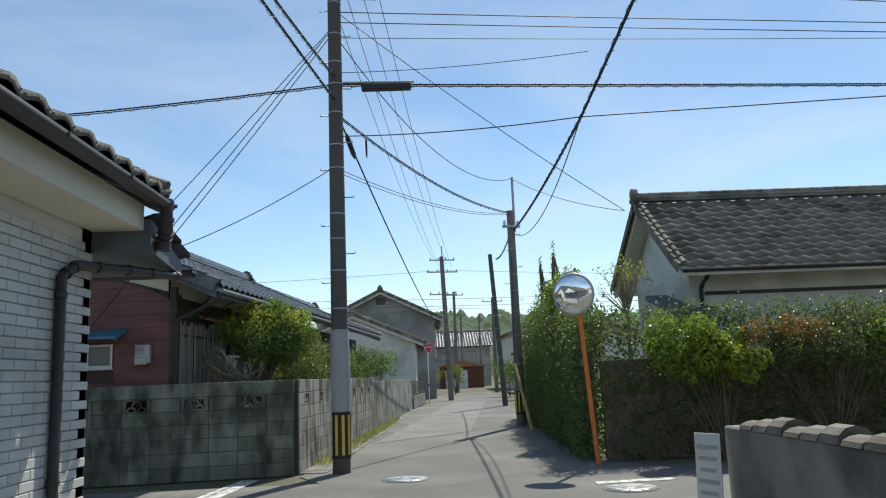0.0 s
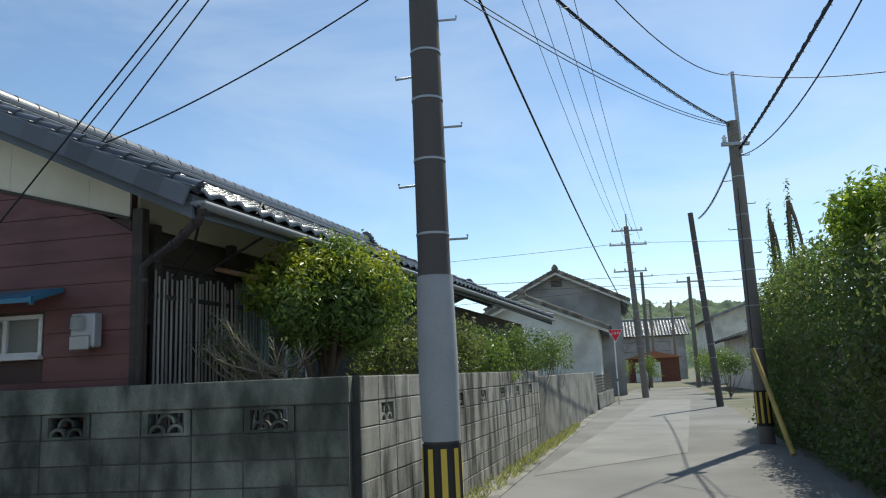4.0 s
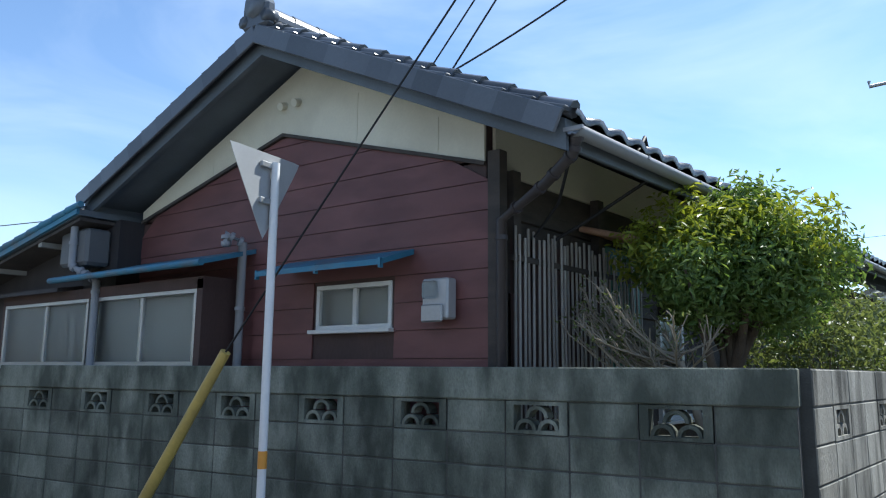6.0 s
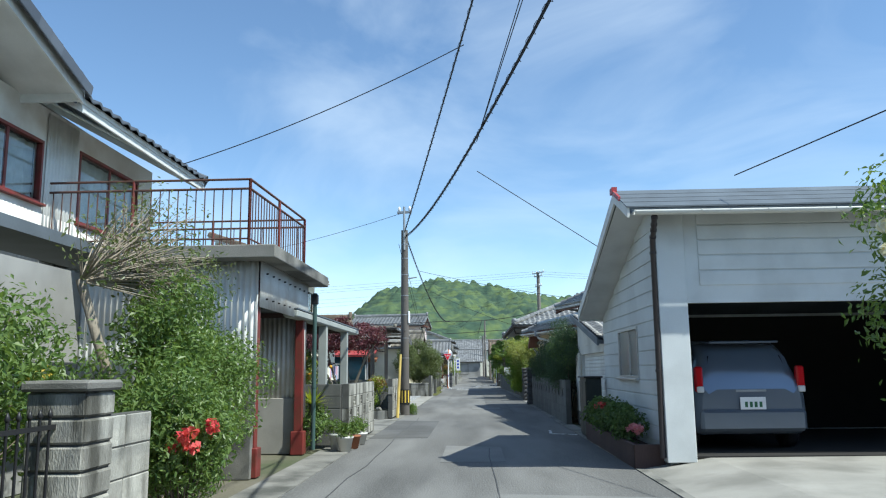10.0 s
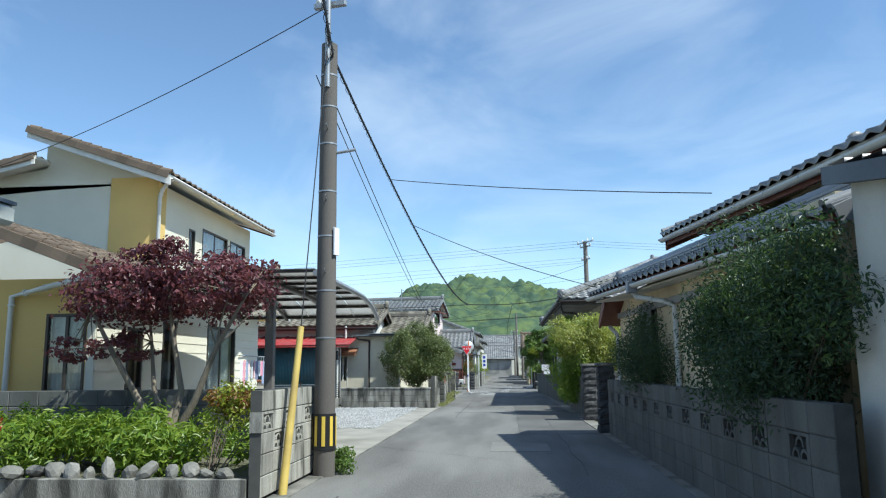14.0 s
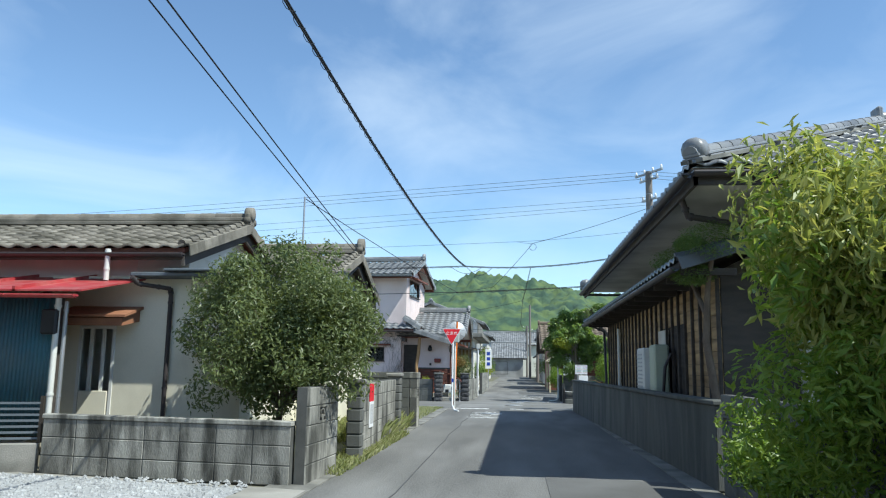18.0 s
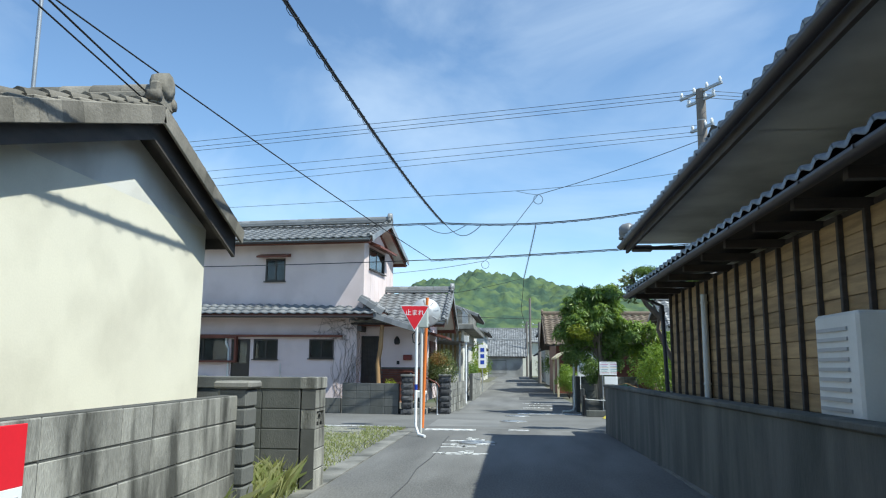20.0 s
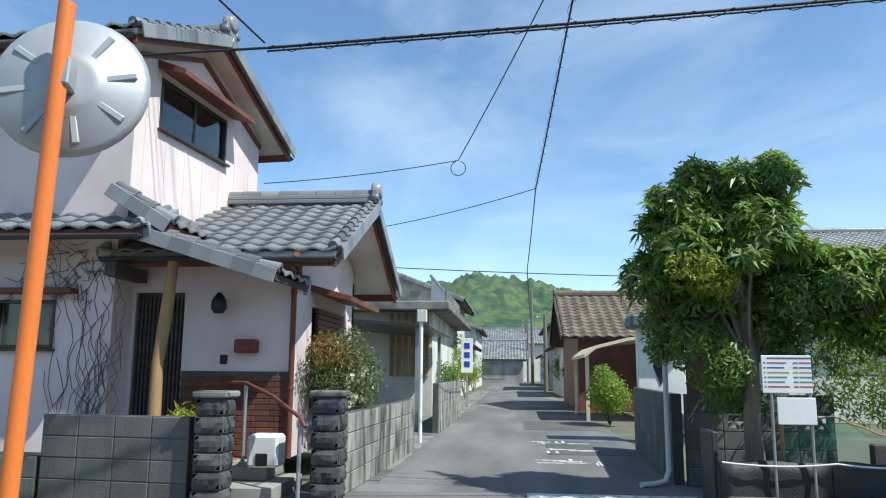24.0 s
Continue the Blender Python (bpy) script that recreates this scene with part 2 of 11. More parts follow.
M_ASPH_OLD = material("worn_asphalt", (0.23, 0.226, 0.215), 0.9, (0.18, 0.178, 0.17), 0.9, fine=150, fine_amt=0.3, bump=0.4, stain=(0.15, 0.15, 0.147), stain_scale=0.8, stain_amt=0.6)
M_CONC = material("concrete", (0.36, 0.345, 0.31), 0.9, (0.28, 0.27, 0.24), 1.6, fine=90, fine_amt=0.15, bump=0.25, stain=(0.15, 0.145, 0.125), stain_scale=1.1, stain_amt=0.55)
M_CONC_D = material("weathered_concrete", (0.27, 0.26, 0.235), 0.92, (0.18, 0.175, 0.155), 2.0, fine=80, fine_amt=0.25, bump=0.4, stain=(0.05, 0.052, 0.045), stain_scale=1.7, stain_amt=0.75)
M_BLOCK = material("grey_block", (0.37, 0.36, 0.32), 0.93, (0.24, 0.235, 0.21), 5.0, fine=130, fine_amt=0.35, bump=0.8, stain=(0.04, 0.04, 0.034), stain_scale=5.5, stain_amt=0.9, stain_lo=0.44, rnd=0.18, stretch=(1, 1, 0.22))
M_BLOCK_L = material("pale_block", (0.46, 0.45, 0.4), 0.93, (0.3, 0.29, 0.255), 5.0, fine=130, fine_amt=0.32, bump=0.7, stain=(0.07, 0.068, 0.055), stain_scale=6.0, stain_amt=0.9, stain_lo=0.46, rnd=0.2, stretch=(1, 1, 0.25))
M_BLOCK_M = material("mossy_block", (0.27, 0.285, 0.24), 0.94, (0.12, 0.135, 0.11), 5.0, fine=120, fine_amt=0.4, bump=0.8, stain=(0.05, 0.058, 0.046), stain_scale=4.5, stain_amt=0.85, stain_lo=0.44, rnd=0.24, stretch=(1, 1, 0.4))
M_BLOCK_D = material("dark_block", (0.153, 0.155, 0.145), 0.93, (0.082, 0.085, 0.076), 3.0, fine=110, fine_amt=0.2, bump=0.5, stain=(0.17, 0.165, 0.15), stain_scale=2.4, stain_amt=0.4, rnd=0.12, stretch=(1, 1, 0.35))
M_CONC_M = material("mossy_dark_render", (0.112, 0.115, 0.106), 0.93, (0.064, 0.069, 0.061), 1.8, fine=80, fine_amt=0.25, bump=0.45, stain=(0.19, 0.185, 0.165), stain_scale=3.2, stain_amt=0.5, stretch=(1, 1, 0.18))
M_MORTAR = material("mortar", (0.104, 0.104, 0.096), 0.95, fine=100, fine_amt=0.2, bump=0.3)
M_GROUND = material("dirt_ground", (0.17, 0.15, 0.115), 0.95, (0.11, 0.11, 0.07), 0.5, fine=40, fine_amt=0.3, bump=0.5, stain=(0.06, 0.085, 0.03), stain_scale=0.25, stain_amt=0.8)
M_LOT = material("dusty_gravel", (0.3, 0.285, 0.25), 0.95, (0.2, 0.2, 0.15), 0.9, fine=60, fine_amt=0.4, bump=0.7, stain=(0.13, 0.16, 0.07), stain_scale=0.7, stain_amt=0.6)
M_GRAVEL = material("grey_gravel", (0.38, 0.385, 0.385), 0.9, (0.29, 0.295, 0.295), 1.5, fine=70, fine_amt=0.5, bump=0.9, island=0.2)
M_PAINT = material("white_road_paint", (0.74, 0.74, 0.72), 0.75, (0.55, 0.55, 0.53), 8, fine=60, fine_amt=0.2, bump=0.2, stain=(0.12, 0.12, 0.12), stain_scale=9, stain_amt=0.8)
M_TILE = material("grey_clay_tile", (0.228, 0.231, 0.236), 0.36, (0.158, 0.161, 0.166), 1.0, fine=60, fine_amt=0.15, bump=0.1, island=0.3, stain=(0.2, 0.2, 0.19), stain_scale=1.5, stain_amt=0.4)
M_TILE_OLD = material("mossy_cement_tile", (0.23, 0.209, 0.176), 0.85, (0.149, 0.135, 0.108), 1.4, fine=50, fine_amt=0.3, bump=0.4, island=0.35, stain=(0.06, 0.055, 0.04), stain_scale=2.2, stain_amt=0.7)
M_TILE_BL = material("dark_glazed_tile", (0.102, 0.111, 0.128), 0.3, (0.076, 0.085, 0.099), 1.0, fine=60, fine_amt=0.12, bump=0.08, island=0.3)
M_TILE_BR = material("brown_tile", (0.16, 0.12, 0.085), 0.6, (0.12, 0.09, 0.065), 1.2, fine=50, fine_amt=0.2, bump=0.2, island=0.25)
M_RED_SIDE = material("dark_red_siding", (0.19, 0.08, 0.075), 0.5, (0.14, 0.06, 0.057), 1.2, fine=90, fine_amt=0.18, bump=0.2, stain=(0.09, 0.035, 0.035), stain_scale=2.0, stain_amt=0.5, stretch=(1, 1, 3))
M_CREAM = material("cream_board", (0.76, 0.72, 0.58), 0.75, (0.68, 0.64, 0.52), 1.0, fine=60, fine_amt=0.06, bump=0.06, stain=(0.36, 0.33, 0.25), stain_scale=1.5, stain_amt=0.25)
M_BROWN_W = material("dark_brown_board", (0.09, 0.054, 0.047), 0.7, (0.063, 0.04, 0.036), 2.0, fine=70, fine_amt=0.2, bump=0.2, stretch=(1, 1, 0.3))
M_WOOD_D = material("weathered_dark_timber", (0.09, 0.076, 0.065), 0.8, (0.054, 0.047, 0.043), 3.0, fine=80, fine_amt=0.3, bump=0.4, stretch=(1, 1, 4))
M_WOOD_T = material("tan_timber_board", (0.45, 0.312, 0.156), 0.72, (0.312, 0.206, 0.1), 2.2, fine=60, fine_amt=0.25, bump=0.25, stain=(0.12, 0.08, 0.04), stain_scale=3.0, stain_amt=0.5, rnd=0.2, stretch=(0.5, 0.5, 6))
M_WOOD_R = material("reddish_timber", (0.2, 0.07, 0.045), 0.6, (0.13, 0.045, 0.03), 2.0, fine=70, fine_amt=0.2, bump=0.15)
M_LOG = material("bare_log", (0.42, 0.26, 0.12), 0.6, (0.28, 0.16, 0.07), 4.0, fine=50, fine_amt=0.25, bump=0.3, stretch=(3, 3, 0.6))
M_FASCIA = material("slate_grey_fascia", (0.136, 0.16, 0.184), 0.6, (0.096, 0.112, 0.128), 2.0, fine=60, fine_amt=0.12, bump=0.1)
M_WHITE = material("white_paint", (0.74, 0.74, 0.71), 0.6, (0.66, 0.66, 0.63), 2.0, fine=60, fine_amt=0.05, bump=0.05, stain=(0.42, 0.41, 0.37), stain_scale=2.0, stain_amt=0.2)
M_WSIDE = material("white_siding", (0.682, 0.71, 0.704), 0.6, (0.616, 0.643, 0.638), 1.5, fine=70, fine_amt=0.05, bump=0.1, stain=(0.36, 0.37, 0.36), stain_scale=1.6, stain_amt=0.3)
M_STUCCO = material("white_stucco", (0.72, 0.702, 0.636), 0.85, (0.624, 0.6, 0.54), 1.2, fine=140, fine_amt=0.12, bump=0.35, stain=(0.3, 0.285, 0.24), stain_scale=1.2, stain_amt=0.35)
M_PINK = material("pale_pink_stucco", (0.77, 0.65, 0.625), 0.85, (0.71, 0.59, 0.565), 1.0, fine=130, fine_amt=0.08, bump=0.3, stain=(0.55, 0.45, 0.42), stain_scale=1.3, stain_amt=0.35)
M_BEIGE = material("beige_stucco", (0.75, 0.645, 0.44), 0.85, (0.67, 0.57, 0.38), 1.0, fine=130, fine_amt=0.1, bump=0.3, stain=(0.35, 0.28, 0.17), stain_scale=1.2, stain_amt=0.35)
M_YELLOW = material("ochre_yellow_stucco", (0.68, 0.48, 0.17), 0.8, (0.62, 0.43, 0.15), 1.0, fine=120, fine_amt=0.08, bump=0.25)
M_IVORY = material("ivory_stucco", (0.7, 0.67, 0.56), 0.8, (0.64, 0.61, 0.5), 1.0, fine=120, fine_amt=0.08, bump=0.25)
M_GREYW = material("grey_stucco", (0.384, 0.378, 0.36), 0.85, (0.3, 0.296, 0.282), 0.8, fine=100, fine_amt=0.1, bump=0.2, stain=(0.15, 0.15, 0.14), stain_scale=0.8, stain_amt=0.4)
M_BRICKTILE = material("red_brown_brick", (0.16, 0.06, 0.04), 0.7, (0.11, 0.04, 0.028), 5.0, fine=90, fine_amt=0.2, bump=0.3, rnd=0.25)
M_WBRICK = material("white_painted_brick_tile", (0.6, 0.6, 0.58), 0.6, (0.5, 0.5, 0.48), 3.0, fine=80, fine_amt=0.1, bump=0.25, stain=(0.28, 0.28, 0.26), stain_scale=1.5, stain_amt=0.4, rnd=0.05)
M_STONE_D = material("dark_split_stone", (0.09, 0.09, 0.092), 0.85, (0.05, 0.05, 0.054), 6.0, fine=40, fine_amt=0.4, bump=1.0, rnd=0.2, bump_scale=14)
M_ROCK = material("garden_rock", (0.26, 0.25, 0.23), 0.85, (0.15, 0.15, 0.135), 4.0, fine=40, fine_amt=0.3, bump=0.7, rnd=0.25, bump_scale=9)
M_CORR = material("white_corrugated_steel", (0.72, 0.72, 0.69), 0.5, (0.63, 0.63, 0.6), 1.2, fine=60, fine_amt=0.08, bump=0.05, stain=(0.3, 0.22, 0.14), stain_scale=1.6, stain_amt=0.4)
M_CORR_D = material("rusty_corrugated_steel", (0.26, 0.24, 0.215), 0.6, (0.13, 0.095, 0.07), 4.0, fine=60, fine_amt=0.2, bump=0.1, stain=(0.1, 0.05, 0.028), stain_scale=5.0, stain_amt=0.9, stretch=(1, 1, 0.12))
M_CORR_T = material("teal_corrugated_steel", (0.045, 0.13, 0.165), 0.55, (0.035, 0.1, 0.125), 1.5, fine=60, fine_amt=0.15, bump=0.05, stain=(0.1, 0.14, 0.15), stain_scale=1.5, stain_amt=0.5)
M_BLUE = material("blue_painted_metal", (0.051, 0.221, 0.34), 0.5, (0.043, 0.17, 0.272), 3.0, fine=60, fine_amt=0.15, bump=0.05, stain=(0.16, 0.12, 0.08), stain_scale=4, stain_amt=0.5)
M_REDROOF = material("red_metal_roof", (0.42, 0.045, 0.05), 0.5, (0.3, 0.04, 0.042), 2.0, fine=60, fine_amt=0.2, bump=0.1, stain=(0.42, 0.2, 0.17), stain_scale=5, stain_amt=0.4)
M_REDSTEEL = material("dark_red_painted_steel", (0.22, 0.035, 0.03), 0.5, (0.15, 0.03, 0.025), 5.0, fine=60, fine_amt=0.2, bump=0.1, stain=(0.1, 0.045, 0.025), stain_scale=6, stain_amt=0.6)
M_RUSTRAIL = material("rusty_rail", (0.13, 0.06, 0.045), 0.7, (0.08, 0.045, 0.035), 5, fine=60, fine_amt=0.3, bump=0.2)
M_POLE = material("grey_concrete_pole", (0.21, 0.185, 0.165), 0.85, (0.16, 0.14, 0.125), 1.0, fine=90, fine_amt=0.15, bump=0.2, stretch=(1, 1, 0.3))
M_POLE_B = material("brown_grey_concrete_pole", (0.15, 0.135, 0.12), 0.85, (0.11, 0.1, 0.09), 1.0, fine=90, fine_amt=0.2, bump=0.2, stretch=(1, 1, 0.3))
M_POLE_D = material("dark_concrete_pole", (0.115, 0.101, 0.092), 0.8, (0.081, 0.072, 0.068), 1.0, fine=90, fine_amt=0.15, bump=0.2, stretch=(1, 1, 0.3))
M_SLEEVE = material("grey_plastic_sleeve", (0.36, 0.38, 0.39), 0.6, (0.3, 0.31, 0.32), 3, fine=50, fine_amt=0.1, bump=0.2)
M_STEEL = material("galvanised_steel", (0.42, 0.43, 0.44), 0.45, (0.34, 0.35, 0.36), 4, fine=60, fine_amt=0.1, bump=0.05, metal=0.6)
M_ALU = plain("aluminium_frame", (0.55, 0.55, 0.54), 0.35, 0.7)
M_BRONZE_L = plain("grey_bronze_aluminium", (0.21, 0.195, 0.18), 0.45, 0.3)
M_BRONZE = plain("bronze_aluminium", (0.07, 0.06, 0.052), 0.4, 0.4)
M_BLACK = plain("black_plastic", (0.02, 0.02, 0.022), 0.45)
M_CABLE = plain("black_cable", (0.018, 0.018, 0.02), 0.6)
M_GREYPIPE = plain("grey_pvc_pipe", (0.3, 0.31, 0.33), 0.5)
M_WHITEPIPE = plain("white_pvc_pipe", (0.66, 0.66, 0.62), 0.5)
M_DKPIPE = plain("dark_brown_gutter", (0.053, 0.045, 0.045), 0.45)
M_YEL = material("yellow_plastic_guard", (0.62, 0.47, 0.13), 0.5, (0.52, 0.38, 0.1), 3, fine=50, fine_amt=0.12, bump=0.06, stain=(0.3, 0.22, 0.1), stain_scale=3, stain_amt=0.5)
M_STRIPEY = plain("yellow_stripe", (0.72, 0.52, 0.08), 0.5)
M_ORANGE = plain("orange_painted_pipe", (0.78, 0.21, 0.045), 0.42)
M_SIGNRED = plain("sign_red", (0.72, 0.02, 0.035), 0.4)
M_SIGNWHITE = plain("sign_white", (0.82, 0.82, 0.82), 0.45)
M_SIGNBACK = plain("sign_back_grey", (0.45, 0.46, 0.47), 0.45, 0.3)
M_SIGNBLUE = plain("band_blue", (0.02, 0.06, 0.4), 0.4)
M_BANDOR = plain("band_orange", (0.75, 0.34, 0.06), 0.45)
M_CLEAR = glass_material("window_glass")
M_FROST = glass_material("frosted_glass", (0.72, 0.76, 0.76), 0.32)
M_MIRROR = plain("mirror_metal", (0.86, 0.88, 0.9), 0.02, 1.0)
# near-black colour that stands in for the shade of unlit rooms
M_ROOM_SHADE = plain("dark_interior", (0.03, 0.028, 0.026), 0.9)
M_CURTAIN = material("pale_curtain", (0.715, 0.715, 0.676), 0.9, fine=50, fine_amt=0.1, bump=0.1)
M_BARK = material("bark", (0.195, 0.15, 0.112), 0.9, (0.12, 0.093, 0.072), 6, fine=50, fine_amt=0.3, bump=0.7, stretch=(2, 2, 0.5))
M_BARK_L = material("pale_bark", (0.26, 0.22, 0.17), 0.9, (0.18, 0.15, 0.11), 6, fine=50, fine_amt=0.3, bump=0.6, stretch=(2, 2, 0.5))
M_TERRA = material("terracotta", (0.36, 0.15, 0.08), 0.85, (0.28, 0.115, 0.06), 5, fine=60, fine_amt=0.15, bump=0.2)
L_DARK = leaf_material("dark_green_leaf", (0.068, 0.128, 0.041), (0.145, 0.212, 0.068))
L_DEEP = leaf_material("deep_feathery_leaf", (0.042, 0.082, 0.045), (0.085, 0.135, 0.07))
L_MID = leaf_material("green_leaf", (0.094, 0.167, 0.043), (0.189, 0.268, 0.072))
L_BRIGHT = leaf_material("bright_green_leaf", (0.138, 0.241, 0.034), (0.253, 0.333, 0.052))
L_LIME = leaf_material("yellow_green_leaf", (0.2, 0.26, 0.03), (0.33, 0.36, 0.05))
L_MAPLE = leaf_material("purple_red_leaf", (0.09, 0.03, 0.045), (0.188, 0.06, 0.068), 0.35)
L_WEEP = leaf_material("pale_yellow_green_leaf", (0.25, 0.31, 0.085), (0.44, 0.44, 0.14))
L_OLIVE = leaf_material("olive_leaf", (0.098, 0.133, 0.049), (0.189, 0.224, 0.091))
L_GRASS = leaf_material("grass_blade", (0.19, 0.23, 0.075), (0.36, 0.36, 0.18), 0.35)
L_RUST = leaf_material("reddish_leaf", (0.2, 0.08, 0.03), (0.26, 0.19, 0.05))
L_TWIG = material("bare_twig", (0.36, 0.31, 0.24), 0.9, (0.25, 0.21, 0.16), 6, fine=50, fine_amt=0.2, bump=0.2)
P_WHITE = leaf_material("white_petal", (0.75, 0.72, 0.6), (0.8, 0.78, 0.7), 0.3)
P_YEL = leaf_material("yellow_petal", (0.75, 0.55, 0.1), (0.78, 0.62, 0.2), 0.3)
P_RED = leaf_material("red_petal", (0.6, 0.05, 0.06), (0.7, 0.16, 0.14), 0.3)
P_PINK = leaf_material("pink_petal", (0.7, 0.25, 0.3), (0.75, 0.4, 0.45), 0.3)
P_ORANGE = plain("orange_fruit", (0.75, 0.38, 0.04), 0.5)


# ---- makers ----
def lerp(a, b, t):
    return a + (b - a) * t


def wire(p0, p1, sag, r=0.008, name="overhead_cable", label="thin black overhead cable", spiral=False, n=18):
    mb = MB()
    p0, p1 = Vector(p0), Vector(p1)
    pts = [p0.lerp(p1, i / n) - Vector((0, 0, 4 * sag * (i / n) * (1 - i / n))) for i in range(n + 1)]
    mb.tube(pts, r, 5)
    if spiral:
        side = (p1 - p0).cross(Vector((0, 0, 1))).normalized()
        turns = int((p1 - p0).length * 3.2)
        sp = []
        for i in range(turns * 6 + 1):
            t = i / (turns * 6)
            a = i * math.pi / 3
            c = p0.lerp(p1, t) - Vector((0, 0, 4 * sag * t * (1 - t) + 0.018))
            sp.append(c + 0.032 * (math.cos(a) * side + math.sin(a) * Vector((0, 0, 1))))
        mb.tube(sp, r * 0.32, 3, False)
        mb.tube([p - Vector((0, 0, 0.03)) for p in pts], r * 0.7, 5)
    return solo(name, mb, M_CABLE, label, "cable", "overhead cables")


BLOCK_ME = {}


def block_mesh(kind, thick, mat, length=0.392):
    key = (kind, thick, mat.name, length)
    if key in BLOCK_ME:
        return BLOCK_ME[key]
    mb = MB()
    h, t, l = 0.192, thick / 2, length / 2
    if kind == "solid":
        mb.obox((0, 0, 0), (l, 0, 0), (0, t, 0), (0, 0, h / 2), 0.006)
    else:
        for x in (-1, 1):
            mb.box(x * l, -t, -h / 2, x * (l - 0.05), t, h / 2)
        mb.box(-l + 0.05, -t, -h / 2, l - 0.05, t, -h / 2 + 0.022)
        mb.box(-l + 0.05, -t, h / 2 - 0.022, l - 0.05, t, h / 2)
        for cx, cz, r in ((-0.073, -0.074, 0.068), (0.073, -0.074, 0.068), (0.0, 0.0, 0.072)):
            k = 7
            for i in range(k):
                a0, a1 = math.pi * i / k, math.pi * (i + 1) / k
                q = [(cx + s * math.cos(a), 0, cz + s * math.sin(a)) for a, s in ((a0, r), (a1, r), (a1, r - 0.022), (a0, r - 0.022))]
                mb.prism([(x, -t * 0.85, z) for x, y, z in q], (0, t * 1.7, 0))
    BLOCK_ME[key] = mb.mesh(kind + "_block", mat)
    return BLOCK_ME[key]


def block_wall(p0, p1, z0, courses, mat, label, thick=0.12, decor=(), decor_every=2, cap=None, name="block_wall", shift=0, solid_from=None, group="block walls"):
    """A wall of stacked blocks from p0 to p1; decor: the courses, from below, that hold screen blocks."""
    p0, p1 = Vector((*p0, 0)), Vector((*p1, 0))
    d = (p1 - p0).normalized()
    n = max(1, round((p1 - p0).length / 0.4))
    length = (p1 - p0).length / n
    th = thing(name, p0 + Vector((0, 0, z0)), label, "wall", group)
    yaw = math.atan2(d.y, d.x)
    nor = Vector((-d.y, d.x, 0))
    core = MB()
    holes = {(c, k) for c in decor for k in range(n) if (k + shift + c) % decor_every == 0}
    t = thick / 2 - 0.006
    for c in range(courses):
        k = 0
        while k < n:
            if (c, k) in holes:
                k += 1
                continue
            j = k
            while j < n and (c, j) not in holes:
                j += 1
            m = p0 + d * length * (k + j) / 2 + Vector((0, 0, z0 + 0.2 * c + 0.1))
            core.obox(m, d * length * (j - k) / 2, nor * t, (0, 0, 0.1))
            k = j
    part("mortar_core", core, M_MORTAR, th)
    a, b = block_mesh("solid", thick, mat, length - 0.008), block_mesh("screen", thick, mat, 0.392)
    for c in range(courses):
        for k in range(n):
            at = p0 + d * length * (k + 0.5) + Vector((0, 0, z0 + 0.2 * c + 0.1))
            m = Matrix.Translation(at + nor * RNG.uniform(-0.002, 0.002)) @ Matrix.Rotation(yaw, 4, "Z")
            piece("screen_block" if (c, k) in holes else "block", b if (c, k) in holes else a, th, m)
    if cap:
        mb = MB()
        mb.obox(p0 + d * length * n / 2 + Vector((0, 0, z0 + 0.2 * courses + cap / 2)), d * (length * n / 2 + 0.01), nor * (thick / 2 + 0.012), (0, 0, cap / 2), 0.008)
        part("coping", mb, mat, th)
    return th


def plain_wall(p0, p1, z0, z1, thick, mat, label, name="garden_wall", cap=0.0, lumps=0.0):
    p0, p1 = Vector((*p0, 0)), Vector((*p1, 0))
    d = (p1 - p0).normalized()
    nor = Vector((-d.y, d.x, 0))
    th = thing(name, p0 + Vector((0, 0, z0)), label, "wall", "garden walls")
    mb = MB()
    mb.obox((p0 + p1) / 2 + Vector((0, 0, (z0 + z1) / 2)), (p1 - p0) / 2, nor * thick / 2, (0, 0, (z1 - z0) / 2), 0.012)
    part("wall_body", mb, mat, th)
    if cap:
        mb = MB()
        mb.obox((p0 + p1) / 2 + Vector((0, 0, z1 + cap / 2)), (p1 - p0) / 2 + d * 0.02, nor * (thick / 2 + 0.03), (0, 0, cap / 2), 0.01)
        part("coping", mb, mat, th)
    return th


